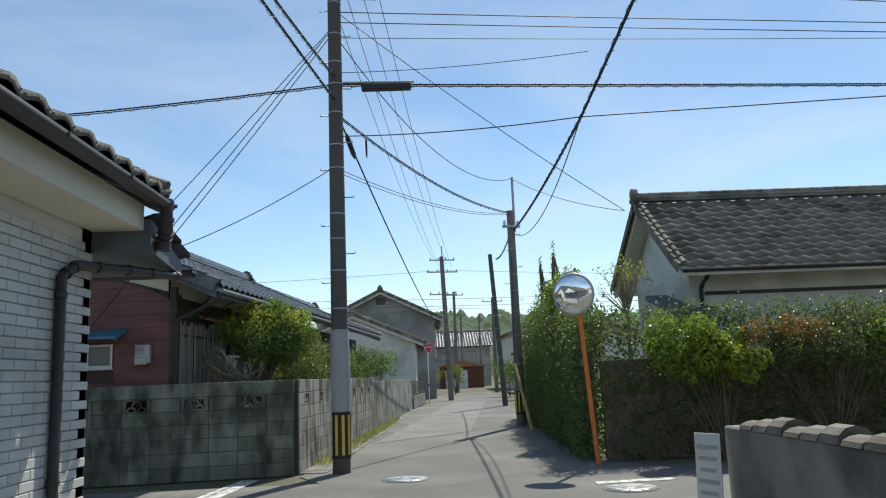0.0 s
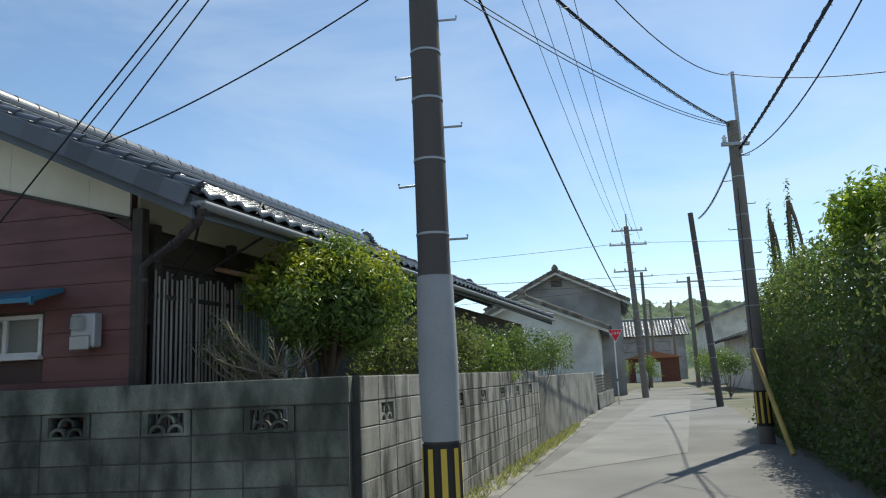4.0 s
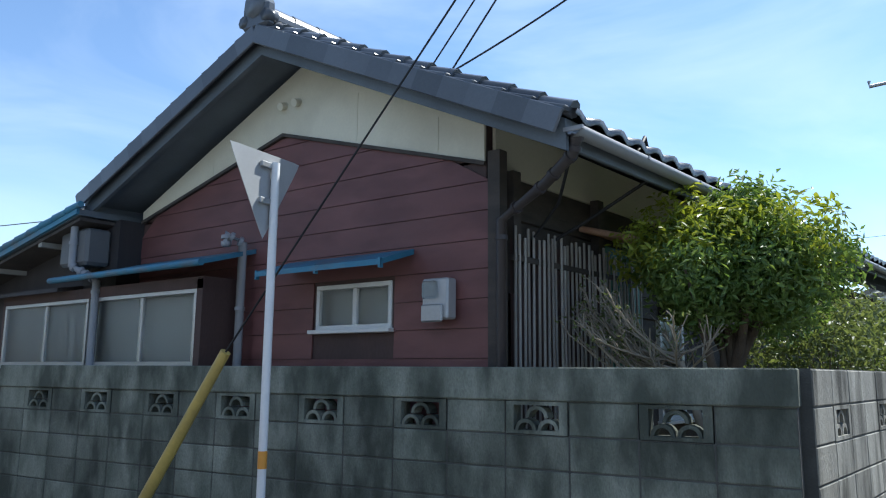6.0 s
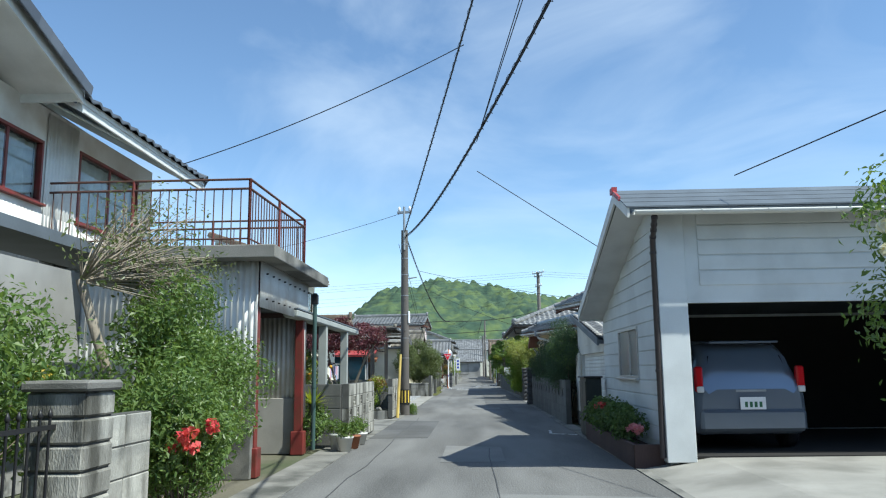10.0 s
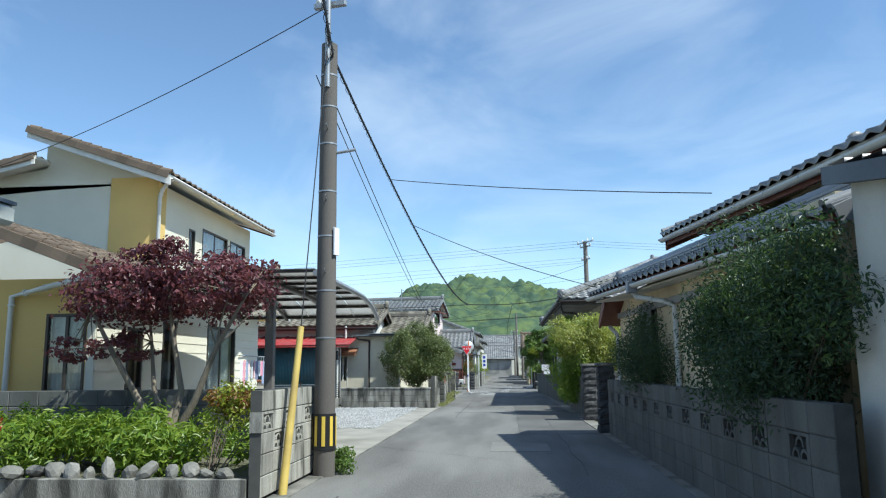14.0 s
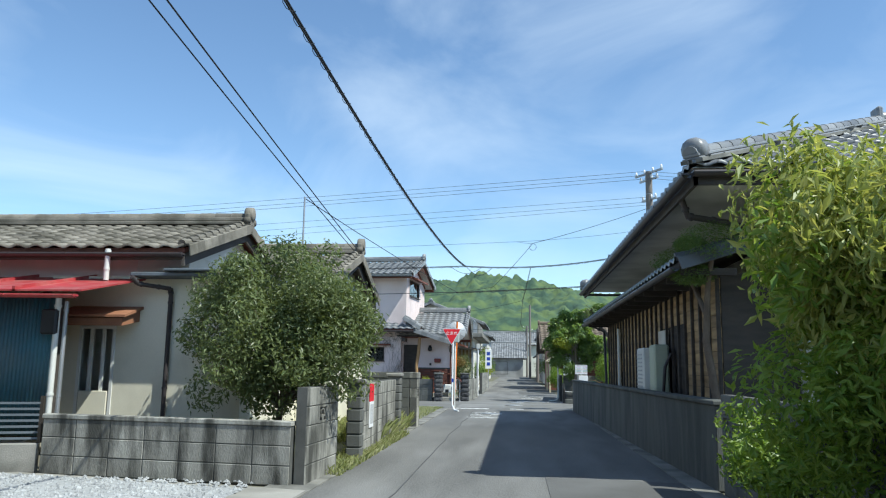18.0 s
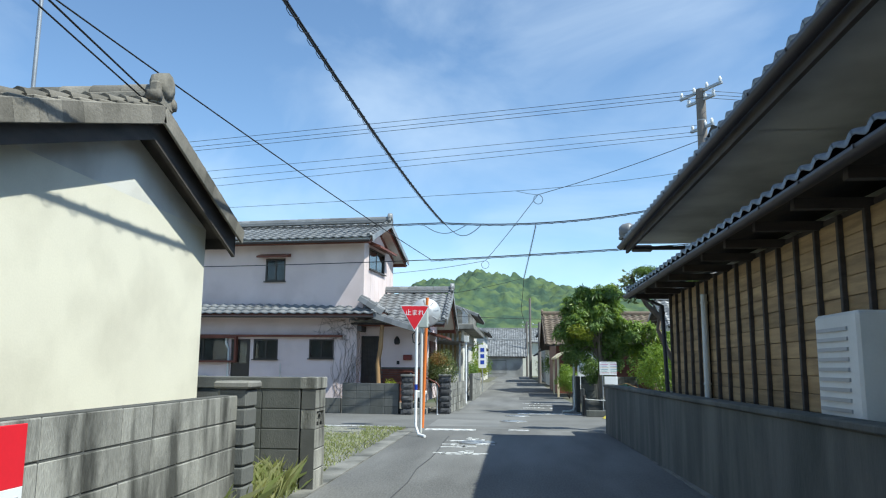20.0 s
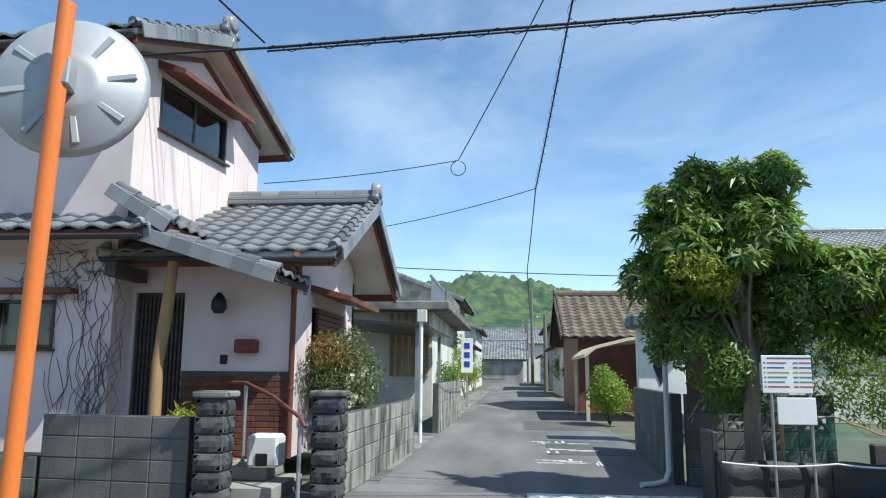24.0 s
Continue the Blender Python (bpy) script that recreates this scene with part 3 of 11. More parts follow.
def cut_wall(mb, p0, p1, z0, z1, thick, holes=()):
    """A wall from p0 to p1 whose outer face is on the line; it is thick to the left of the way. holes: (u0, u1, z0, z1)."""
    p0, p1 = Vector((*p0, 0)), Vector((*p1, 0))
    d = (p1 - p0).normalized()
    nor = Vector((-d.y, d.x, 0))
    total = (p1 - p0).length
    us = sorted({0.0, total, *[min(max(h[i], 0), total) for h in holes for i in (0, 1)]})
    zs = sorted({z0, z1, *[min(max(h[i], z0), z1) for h in holes for i in (2, 3)]})
    nu, nz = len(us), len(zs)

    def solid(i, j):
        if not (0 <= i < nu - 1 and 0 <= j < nz - 1):
            return False
        u, z = (us[i] + us[i + 1]) / 2, (zs[j] + zs[j + 1]) / 2
        return not any(h[0] < u < h[1] and h[2] < z < h[3] for h in holes)

    vs = [p0 + d * u + nor * (thick * s) + Vector((0, 0, z)) for s in (0, 1) for u in us for z in zs]

    def at(i, j, s):
        return s * nu * nz + i * nz + j

    fs = []
    for i in range(nu - 1):
        for j in range(nz - 1):
            if not solid(i, j):
                continue
            fs.append((at(i, j, 0), at(i + 1, j, 0), at(i + 1, j + 1, 0), at(i, j + 1, 0)))
            fs.append((at(i, j + 1, 1), at(i + 1, j + 1, 1), at(i + 1, j, 1), at(i, j, 1)))
            for di, dj, a, b in ((-1, 0, (i, j + 1), (i, j)), (1, 0, (i + 1, j), (i + 1, j + 1)), (0, -1, (i, j), (i + 1, j)), (0, 1, (i + 1, j + 1), (i, j + 1))):
                if not solid(i + di, j + dj):
                    fs.append((at(*a, 0), at(*a, 1), at(*b, 1), at(*b, 0)))
    mb.add(vs, fs)
    return mb


def window(parent, at, d, w, h, panes=2, frame=None, glass=None, depth=0.07, bar=0.04, curtain=None, sill=True, name="window", back=0.3):
    """A sliding window: at is its lower left corner seen from outside, d the way along it; its outside lies to the right of d."""
    frame, glass = frame or M_ALU, glass or M_CLEAR
    at, d = Vector(at), Vector((*d, 0)).normalized()
    inw = Vector((-d.y, d.x, 0))
    up = Vector((0, 0, 1))
    mb = MB()

    def slab(u0, u1, z0, z1, y0, y1, b=0.003):
        mb.obox(at + d * (u0 + u1) / 2 + up * (z0 + z1) / 2 + inw * (y0 + y1) / 2, d * (u1 - u0) / 2, inw * (y1 - y0) / 2, up * (z1 - z0) / 2, b)

    o = -0.012
    slab(0, w, 0, bar, o, depth)
    slab(0, w, h - bar, h, o, depth)
    slab(0, bar, bar, h - bar, o, depth)
    slab(w - bar, w, bar, h - bar, o, depth)
    for i in range(1, panes):
        u = w * i / panes
        slab(u - bar * 0.6, u + bar * 0.6, bar, h - bar, 0.01, 0.045)
    wf = part(name, mb, frame, parent)
    for i in range(panes):
        u0, u1 = w * i / panes + bar * 0.5, w * (i + 1) / panes - bar * 0.5
        g = MB()
        y = 0.02 + 0.018 * (i % 2)
        g.obox(at + d * (u0 + u1) / 2 + up * h / 2 + inw * y, d * (u1 - u0) / 2, inw * 0.003, up * (h / 2 - bar * 0.8))
        part("pane", g, glass, wf)
    if curtain:
        g = MB()
        k = 24
        pts = [at + d * (w * i / k) + inw * (0.13 + 0.02 * math.sin(i * 2.1)) for i in range(k + 1)]
        g.add([p + up * bar for p in pts] + [p + up * (h - bar) for p in pts], [(i, i + 1, i + k + 2, i + k + 1) for i in range(k)], True)
        part("curtain", g, curtain, wf)
    if sill:
        g = MB()
        g.obox(at + d * w / 2 - up * 0.015 + inw * (-0.02), d * (w / 2 + 0.03), inw * 0.05, up * 0.015, 0.004)
        part("sill", g, frame, wf)
    return wf


def tile_arrays(tw, tl, thick=0.022, n=7):
    """One roof tile, u along the eave, v up the slope: a wavy plate with a lip."""
    us = np.linspace(0, 1.06, n)
    hs = 0.020 * np.cos(us * 2 * np.pi - 0.5) + 0.018
    rows = []
    for v, lift in ((-0.06 * tl, 0.034), (1.02 * tl, 0.004)):
        rows.append(np.c_[us * tw, np.full(n, v), hs * (tw / 0.27) + lift])
    low = rows[0].copy()
    low[:, 2] -= thick + 0.012
    verts = np.concatenate([rows[0], rows[1], low])
    faces = [(i, i + 1, n + i + 1, n + i) for i in range(n - 1)] + [(2 * n + i, 2 * n + i + 1, i + 1, i) for i in range(n - 1)]
    return verts, np.array(faces)


def roof_tiles(parent, o, u, v, width, length, mat, tw=0.26, tl=0.235, keep=None, singles=0, name="roof_tile"):
    """Tiles a slope: o its lower left corner, u along the eave, v up the slope (unit vectors). keep(a, b): whether a tile there is laid.
    The lowest tiles, up to singles of them, are pieces of their own; the rest is one mesh."""
    o, u, v = Vector(o), Vector(u).normalized(), Vector(v).normalized()
    nor = u.cross(v)
    if nor.z < 0:
        o, u = o + u * width, -u
        nor = u.cross(v)
        old = keep
        keep = (lambda a, b: old(width - a, b)) if old else None
    nu, nv = max(1, round(width / tw)), max(1, round(length / tl))
    tw, tl = width / nu, length / nv
    verts, faces = tile_arrays(tw, tl)
    rot = np.array([u, v, nor])
    spots = [(i, j) for j in range(nv) for i in range(nu) if keep is None or keep((i + 0.5) * tw, (j + 0.5) * tl)]
    me = None
    for i, j in spots[:singles]:
        if me is None:
            me = np_mesh(name, verts, faces, mat, True)
        m = Matrix.Translation(o + u * (i * tw) + v * (j * tl)) @ Matrix((u, v, nor)).transposed().to_4x4()
        piece(name, me, parent, m)
    rest = spots[singles:]
    if rest:
        base = verts @ rot
        offs = np.array([o + u * (i * tw) + v * (j * tl) + nor * RNG.uniform(-0.002, 0.003) for i, j in rest])
        allv = (base[None] + offs[:, None]).reshape(-1, 3)
        allf = (faces[None] + (np.arange(len(rest)) * len(verts))[:, None, None]).reshape(-1, 4)
        ob = part("tile_field", np_mesh("tile_field", allv, allf, mat, True), mat, parent)
        ob["kind"] = "stuff"


def ridge(parent, p0, p1, mat, r=0.09, h=0.12, ends=True, name="ridge", step=0.26, bed=None):
    """A ridge: a course of flat tiles and round caps, with an end ornament."""
    p0, p1 = Vector(p0), Vector(p1)
    d = (p1 - p0).normalized()
    side = Vector((d.y, -d.x, 0)).normalized() if abs(d.z) < 0.99 else Vector((1, 0, 0))
    up = side.cross(d)
    if up.z < 0:
        up = -up
    mb = MB()
    for k in range(2):
        mb.obox((p0 + p1) / 2 + up * (h * (0.25 + 0.5 * k)), (p1 - p0) / 2, side * (r * (1.25 - 0.15 * k)), up * h * 0.22, 0.008)
    n = max(1, round((p1 - p0).length / step))
    for i in range(n):
        a, b = p0.lerp(p1, i / n), p0.lerp(p1, (i + 0.97) / n)
        arc = [(math.cos(t) * r, math.sin(t) * r * 0.95) for t in np.linspace(0, math.pi, 7)]
        va = [a + side * x + up * (h + z) for x, z in arc]
        vb = [b + side * x * 0.93 + up * (h + z * 0.93) for x, z in arc]
        mb.add(va + vb, [(q, q + 1, q + 8, q + 7) for q in range(6)], True)
        mb.add(va, [tuple(range(7))])
        mb.add(vb, [tuple(range(6, -1, -1))])
    ob = part(name, mb, mat, parent)
    if bed:
        m2 = MB()
        m2.obox((p0 + p1) / 2 + up * 0.0, (p1 - p0) / 2, side * (r * 1.5), up * h * 0.3, 0.004)
        part("mortar_bed", m2, bed, ob)
    if ends:
        for p, s in ((p0, -1), (p1, 1)):
            e = MB()
            q = p + d * s * 0.04
            e.obox(q + up * (h * 0.7), d * 0.045, side * (r * 1.7), up * (h * 0.85), 0.02)
            e.lathe(q + up * (h * 1.5) - d * 0.06, [(r * 1.25, 0), (r * 1.3, 0.03), (r * 1.25, 0.12), (r * 0.6, 0.13)], 10, d)
            e.lathe(q + up * (h * 0.5) + side * r * 1.5 - d * 0.05, [(r * 0.6, 0), (r * 0.6, 0.1)], 8, d)
            e.lathe(q + up * (h * 0.5) - side * r * 1.5 - d * 0.05, [(r * 0.6, 0), (r * 0.6, 0.1)], 8, d)
            part("ridge_end_ornament", e, mat, ob)
    return ob


def verge(parent, p0, p1, mat, side, step=0.235, name="verge_tiles"):
    """Edge tiles down a gable from p0 (low) to p1 (high); side: outward way."""
    p0, p1, side = Vector(p0), Vector(p1), Vector(side).normalized()
    d = (p1 - p0).normalized()
    up = side.cross(d)
    if up.z < 0:
        up = -up
    mb = MB()
    n = max(1, round((p1 - p0).length / step))
    for i in range(n):
        a, b = p0.lerp(p1, (i - 0.08) / n), p0.lerp(p1, (i + 0.98) / n)
        c = (a + b) / 2
        mb.obox(c + up * 0.02 + side * 0.0, (b - a) / 2 + up * -0.012, side * 0.075, up * 0.016, 0.006)
        mb.obox(c - up * 0.05 + side * 0.075, (b - a) / 2, side * 0.012, up * 0.075, 0.006)
        mb.tube([a + up * 0.045 - side * 0.03, b + up * 0.03 - side * 0.03], [0.055, 0.045], 8)
    return part(name, mb, mat, parent)


def gutter(parent, p0, p1, mat, r=0.055, name="gutter"):
    p0, p1 = Vector(p0), Vector(p1)
    d = (p1 - p0).normalized()
    side = Vector((d.y, -d.x, 0)).normalized()
    mb = MB()
    arc = [(math.cos(t), math.sin(t)) for t in np.linspace(math.pi, 2 * math.pi, 8)]
    vs = [p + side * x * q + Vector((0, 0, z * q)) for p in (p0, p1) for q in (r, r * 0.9) for x, z in arc]
    fs = [(i, i + 1, 17 + i, 16 + i) for i in range(7)] + [(8 + i, 24 + i, 25 + i, 9 + i) for i in range(7)]
    fs += [(0, 16, 24, 8), (7, 15, 31, 23)]
    mb.add(vs, fs, True)
    k = max(2, int((p1 - p0).length / 0.8))
    for i in range(k + 1):
        q = p0.lerp(p1, i / k)
        mb.obox(q + Vector((0, 0, -0.01)), d * 0.008, side * (r + 0.006), (0, 0, 0.012))
    return part(name, mb, mat, parent)


def pipe(parent, pts, mat, r=0.03, name="downpipe", n=10, collars=True):
    mb = MB()
    mb.tube(pts, r, n)
    if collars:
        for p, q in zip(pts, pts[1:]):
            p, q = Vector(p), Vector(q)
            dd = (q - p).normalized()
            for t in (0.05, 0.6):
                c = p.lerp(q, t)
                mb.tube([c, c + dd * 0.03], r * 1.22, n)
    return part(name, mb, mat, parent)


def corrugated(parent, p0, p1, z0, z1, mat, pitch=0.076, amp=0.012, name="corrugated_sheet", sheet=0.72):
    """Upright corrugated sheets along p0 to p1, each sheet an object."""
    p0, p1 = Vector((*p0, 0)), Vector((*p1, 0))
    d = (p1 - p0).normalized()
    nor = Vector((d.y, -d.x, 0))
    total = (p1 - p0).length
    k = max(1, round(total / sheet))
    for s in range(k):
        a, b = total * s / k, total * (s + 1) / k + (0.03 if s < k - 1 else 0)
        n = max(4, int((b - a) / pitch * 6))
        mb = MB()
        vs = []
        for i in range(n + 1):
            u = a + (b - a) * i / n
            q = p0 + d * u + nor * (amp * math.sin(2 * math.pi * u / pitch) + 0.004 * (s % 2))
            vs += [q + Vector((0, 0, z0)), q + Vector((0, 0, z1)), q - nor * 0.003 + Vector((0, 0, z0)), q - nor * 0.003 + Vector((0, 0, z1))]
        fs = []
        for i in range(n):
            j = 4 * i
            fs += [(j, j + 4, j + 5, j + 1), (j + 2, j + 3, j + 7, j + 6), (j, j + 2, j + 6, j + 4), (j + 1, j + 5, j + 7, j + 3)]
        mb.add(vs, fs, True)
        part(name, mb, mat, parent)


# ---- plants ----
def leaf_cloud(blobs, n, size, seed, aspect=2.2, shell=0.55, up=0.3, droop=0.0, rough=0.12):
    """Leaves strewn through ellipsoids (x, y, z, rx, ry, rz), denser towards their skins."""
    r = np.random.RandomState(seed)
    b = np.array(blobs, float)
    vol = (b[:, 3] * b[:, 4] * b[:, 5]) ** 0.75
    pick = r.choice(len(b), n, p=vol / vol.sum())
    q = r.normal(size=(n, 3))
    q /= np.linalg.norm(q, axis=1)[:, None]
    rad = (shell + (1 - shell) * r.rand(n) ** 0.6) * (1 + rough * r.normal(size=n))
    pos = b[pick, :3] + q * rad[:, None] * b[pick, 3:]
    out = q + np.array([0, 0, up]) + 0.7 * r.normal(size=(n, 3))
    out /= np.linalg.norm(out, axis=1)[:, None]
    ax = r.normal(size=(n, 3)) + 0.5 * q + np.array([0, 0, -droop])
    ax -= out * (ax * out).sum(1)[:, None]
    ax /= np.linalg.norm(ax, axis=1)[:, None] + 1e-9
    sd = np.cross(out, ax)
    ln = size * (0.6 + 0.8 * r.rand(n))[:, None]
    wd = ln / aspect
    v = np.stack([pos - ax * ln * 0.5, pos + sd * wd * 0.5 + out * wd * 0.16 - ax * ln * 0.05, pos + ax * ln * 0.5 - out * ln * 0.1, pos - sd * wd * 0.5 + out * wd * 0.16 - ax * ln * 0.05], 1)
    f = np.arange(n)[:, None] * 4 + np.array([[0, 1, 2, 3]])
    return v.reshape(-1, 3), f


def rosettes(blobs, n, size, seed, per=8, aspect=4.0):
    """Whorls of long leaves that stand out from the skins of ellipsoids."""
    r = np.random.RandomState(seed)
    b = np.array(blobs, float)
    area = (b[:, 3] * b[:, 4] * b[:, 5]) ** 0.67
    pick = r.choice(len(b), n, p=area / area.sum())
    q = r.normal(size=(n, 3))
    q[:, 2] = np.where(q[:, 2] < -0.6, -q[:, 2], q[:, 2])
    q /= np.linalg.norm(q, axis=1)[:, None]
    pos = b[pick, :3] + q * b[pick, 3:] * r.uniform(0.6, 1.08, n)[:, None]
    axis = q + np.array([0, 0, 0.7]) + 0.35 * r.normal(size=(n, 3))
    axis /= np.linalg.norm(axis, axis=1)[:, None]
    u = np.cross(axis, r.normal(size=(n, 3)))
    u /= np.linalg.norm(u, axis=1)[:, None]
    w = np.cross(axis, u)
    out = []
    for k in range(per):
        a = 6.283 * k / per + r.uniform(-0.3, 0.3, n)
        lift = r.uniform(-0.25, 0.75, n)[:, None]
        rad = u * np.cos(a)[:, None] + w * np.sin(a)[:, None]
        d = rad + axis * lift
        d /= np.linalg.norm(d, axis=1)[:, None]
        s = np.cross(d, axis)
        s /= np.linalg.norm(s, axis=1)[:, None] + 1e-9
        ln = size * r.uniform(0.6, 1.25, n)[:, None]
        wd = ln / aspect / 2
        nn = np.cross(s, d)
        out.append(np.stack([pos, pos + d * ln * 0.5 + s * wd + nn * wd * 0.3, pos + d * ln - np.array([0, 0, 0.25]) * ln, pos + d * ln * 0.5 - s * wd + nn * wd * 0.3], 1))
    v = np.concatenate(out)
    return v.reshape(-1, 3), np.arange(len(v))[:, None] * 4 + np.array([[0, 1, 2, 3]])


def clumps(c, rad, n, r, seed, squash=1.0, low=-0.5):
    """n smaller ellipsoids round the skin and inside of a big one."""
    g = random.Random(seed)
    out = []
    while len(out) < n:
        q = Vector((g.gauss(0, 1), g.gauss(0, 1), g.gauss(0, 1))).normalized()
        if q.z < low:
            continue
        k = g.uniform(0.35, 0.95)
        s = r * g.uniform(0.65, 1.35)
        out.append((c[0] + q.x * rad[0] * k, c[1] + q.y * rad[1] * k, c[2] + q.z * rad[2] * k, s, s, s * squash))
    return out


def limbs(mb, base, tips, r0, seed, bend=0.25, n=6, fork=0.35):
    """Tapered branches from base to each tip."""
    g = random.Random(seed)
    base = Vector(base)
    for tip in tips:
        tip = Vector(tip)
        mid = base.lerp(tip, 0.5) + Vector((g.uniform(-1, 1), g.uniform(-1, 1), g.uniform(0, 1))) * bend * (tip - base).length * 0.5
        pts = []
        for i in range(n + 1):
            t = i / n
            pts.append(base * (1 - t) ** 2 + mid * 2 * t * (1 - t) + tip * t * t)
        mb.tube(pts, [r0 * (1 - 0.85 * i / n) for i in range(n + 1)], 6, False)
    return mb


def plant(name, at, label, category, leaf, blobs, n, size, seed, trunk=None, bark=None, aspect=2.2, shell=0.5, up=0.3, droop=0.0, r0=0.05, tips=14, extra=(), group="", mains=()):
    th = thing(name, at, label, category, group)
    g = random.Random(seed + 5)
    mb = MB()
    if trunk:
        top = Vector(trunk[-1][:3])
        mb.tube([p[:3] for p in trunk], [p[3] for p in trunk], 9)
        fork = [Vector(p[:3]) for p in trunk[max(0, len(trunk) // 2) :]]
    else:
        fork = [Vector(at)]
    for path in mains:
        mb.tube([p[:3] for p in path], [p[3] for p in path], 8)
    if mains:
        fork = [Vector(p[:3]) for path in mains for p in path[2:]]
    for k in range(tips):
        bl = g.choice(blobs)
        if mains:
            fork.sort(key=lambda q: (q - Vector(bl[:3])).length)
            near = fork[:2]
        else:
            near = fork
        limbs(mb, g.choice(near), [(bl[0] + g.uniform(-0.4, 0.4) * bl[3], bl[1] + g.uniform(-0.4, 0.4) * bl[4], bl[2] + g.uniform(-0.2, 0.5) * bl[5])], r0, seed + k, 0.2)
    part("trunk" if trunk else "branching_stem", mb, bark or M_BARK, th)
    v, f = leaf_cloud(blobs, n, size, seed, aspect, shell, up, droop)
    part("crown" if trunk else "foliage", np_mesh("crown", v, f, leaf), leaf, th)
    for nm, mt, bl2, n2, s2, asp in extra:
        v, f = leaf_cloud(bl2, n2, s2, seed + 31, asp, 0.85, 0.6)
        part(nm, np_mesh(nm, v, f, mt), mt, th)
    return th


def stop_sign(at, face, label, side=0.62, top=2.35, r=0.026, band=M_SIGNBLUE, band_z=0.9, foot=None, letters=True, group="stop signs", off=0.05):
    """A red triangle pointing down on a post; face: the way that it faces."""
    th = thing("stop_sign", at, label, "road sign", group)
    at = Vector(at)
    nrm = Vector((*face, 0)).normalized()
    right = Vector((-nrm.y, nrm.x, 0))
    up = Vector((0, 0, 1))
    pole = MB()
    base = at + Vector((0, 0, 0))
    pts = [base + right * 0.0, at + up * (top - 0.06)]
    if foot:
        pts = [at + Vector(foot), at + Vector(foot) * 0.35 + up * 0.03, at + up * 0.18, at + up * (top - 0.06)]
    pole.tube(pts, r, 12)
    part("post", pole, M_SIGNWHITE, th)
    bmb = MB()
    bmb.tube([at + up * band_z, at + up * (band_z + 0.1)], r * 1.06, 12)
    part("band", bmb, band, th)
    c = at + nrm * (r + 0.012) + up * top + right * off
    h = side * 0.866

    def tri(k, y, inset=0.0, rad=0.06):
        s = side / 2
        cs = [Vector((-s, 0)), Vector((0, -h)), Vector((s, 0))]
        cen = Vector((0, -h / 3))
        cs = [cen + (p - cen) * (1 - inset) for p in cs]
        pts2 = []
        for i in range(3):
            p, a, b = cs[i], cs[i - 1], cs[(i + 1) % 3]
            da, db = (a - p).normalized(), (b - p).normalized()
            for t in (1.0, 0.45, 0.12):
                pts2.append(p + da * rad * t + db * rad * (0.06 if t == 1.0 else 0.12 if t == 0.45 else 0.12))
            for t in (0.45, 1.0):
                pts2.append(p + db * rad * t + da * rad * (0.12 if t == 0.45 else 0.06))
        return [c + right * p.x + up * p.y + nrm * y for p in pts2]

    plate = MB()
    plate.prism(tri(0, -0.004), nrm * 0.004)
    pl = part("plate", plate, M_SIGNBACK, th)
    w = MB()
    w.prism(tri(0, 0.0005, 0.03), nrm * 0.002)
    part("white_border", w, M_SIGNWHITE, pl)
    w = MB()
    w.prism(tri(0, 0.003, 0.10), nrm * 0.002)
    part("red_field", w, M_SIGNRED, pl)
    for dz in (-0.08, -0.3):
        b = MB()
        b.obox(c + up * dz * side / 0.62 - nrm * 0.018, right * 0.06, nrm * 0.012, up * 0.018, 0.004)
        part("bracket", b, M_STEEL, pl)
    if letters:
        cu = bpy.data.curves.new("lettering", "FONT")
        cu.body, cu.size, cu.extrude = "\u6b62\u307e\u308c", 0.126 * side / 0.62, 0.001
        cu.offset = 0.0008
        cu.align_x, cu.align_y = "CENTER", "CENTER"
        cu.materials.append(M_SIGNWHITE)
        ob = new("lettering", cu)
        ob.parent = pl
        rot = Matrix((right, up, nrm)).transposed().to_4x4()
        ob.matrix_basis = Matrix.Translation(c + nrm * 0.006 - up * h * 0.29) @ rot
    return th


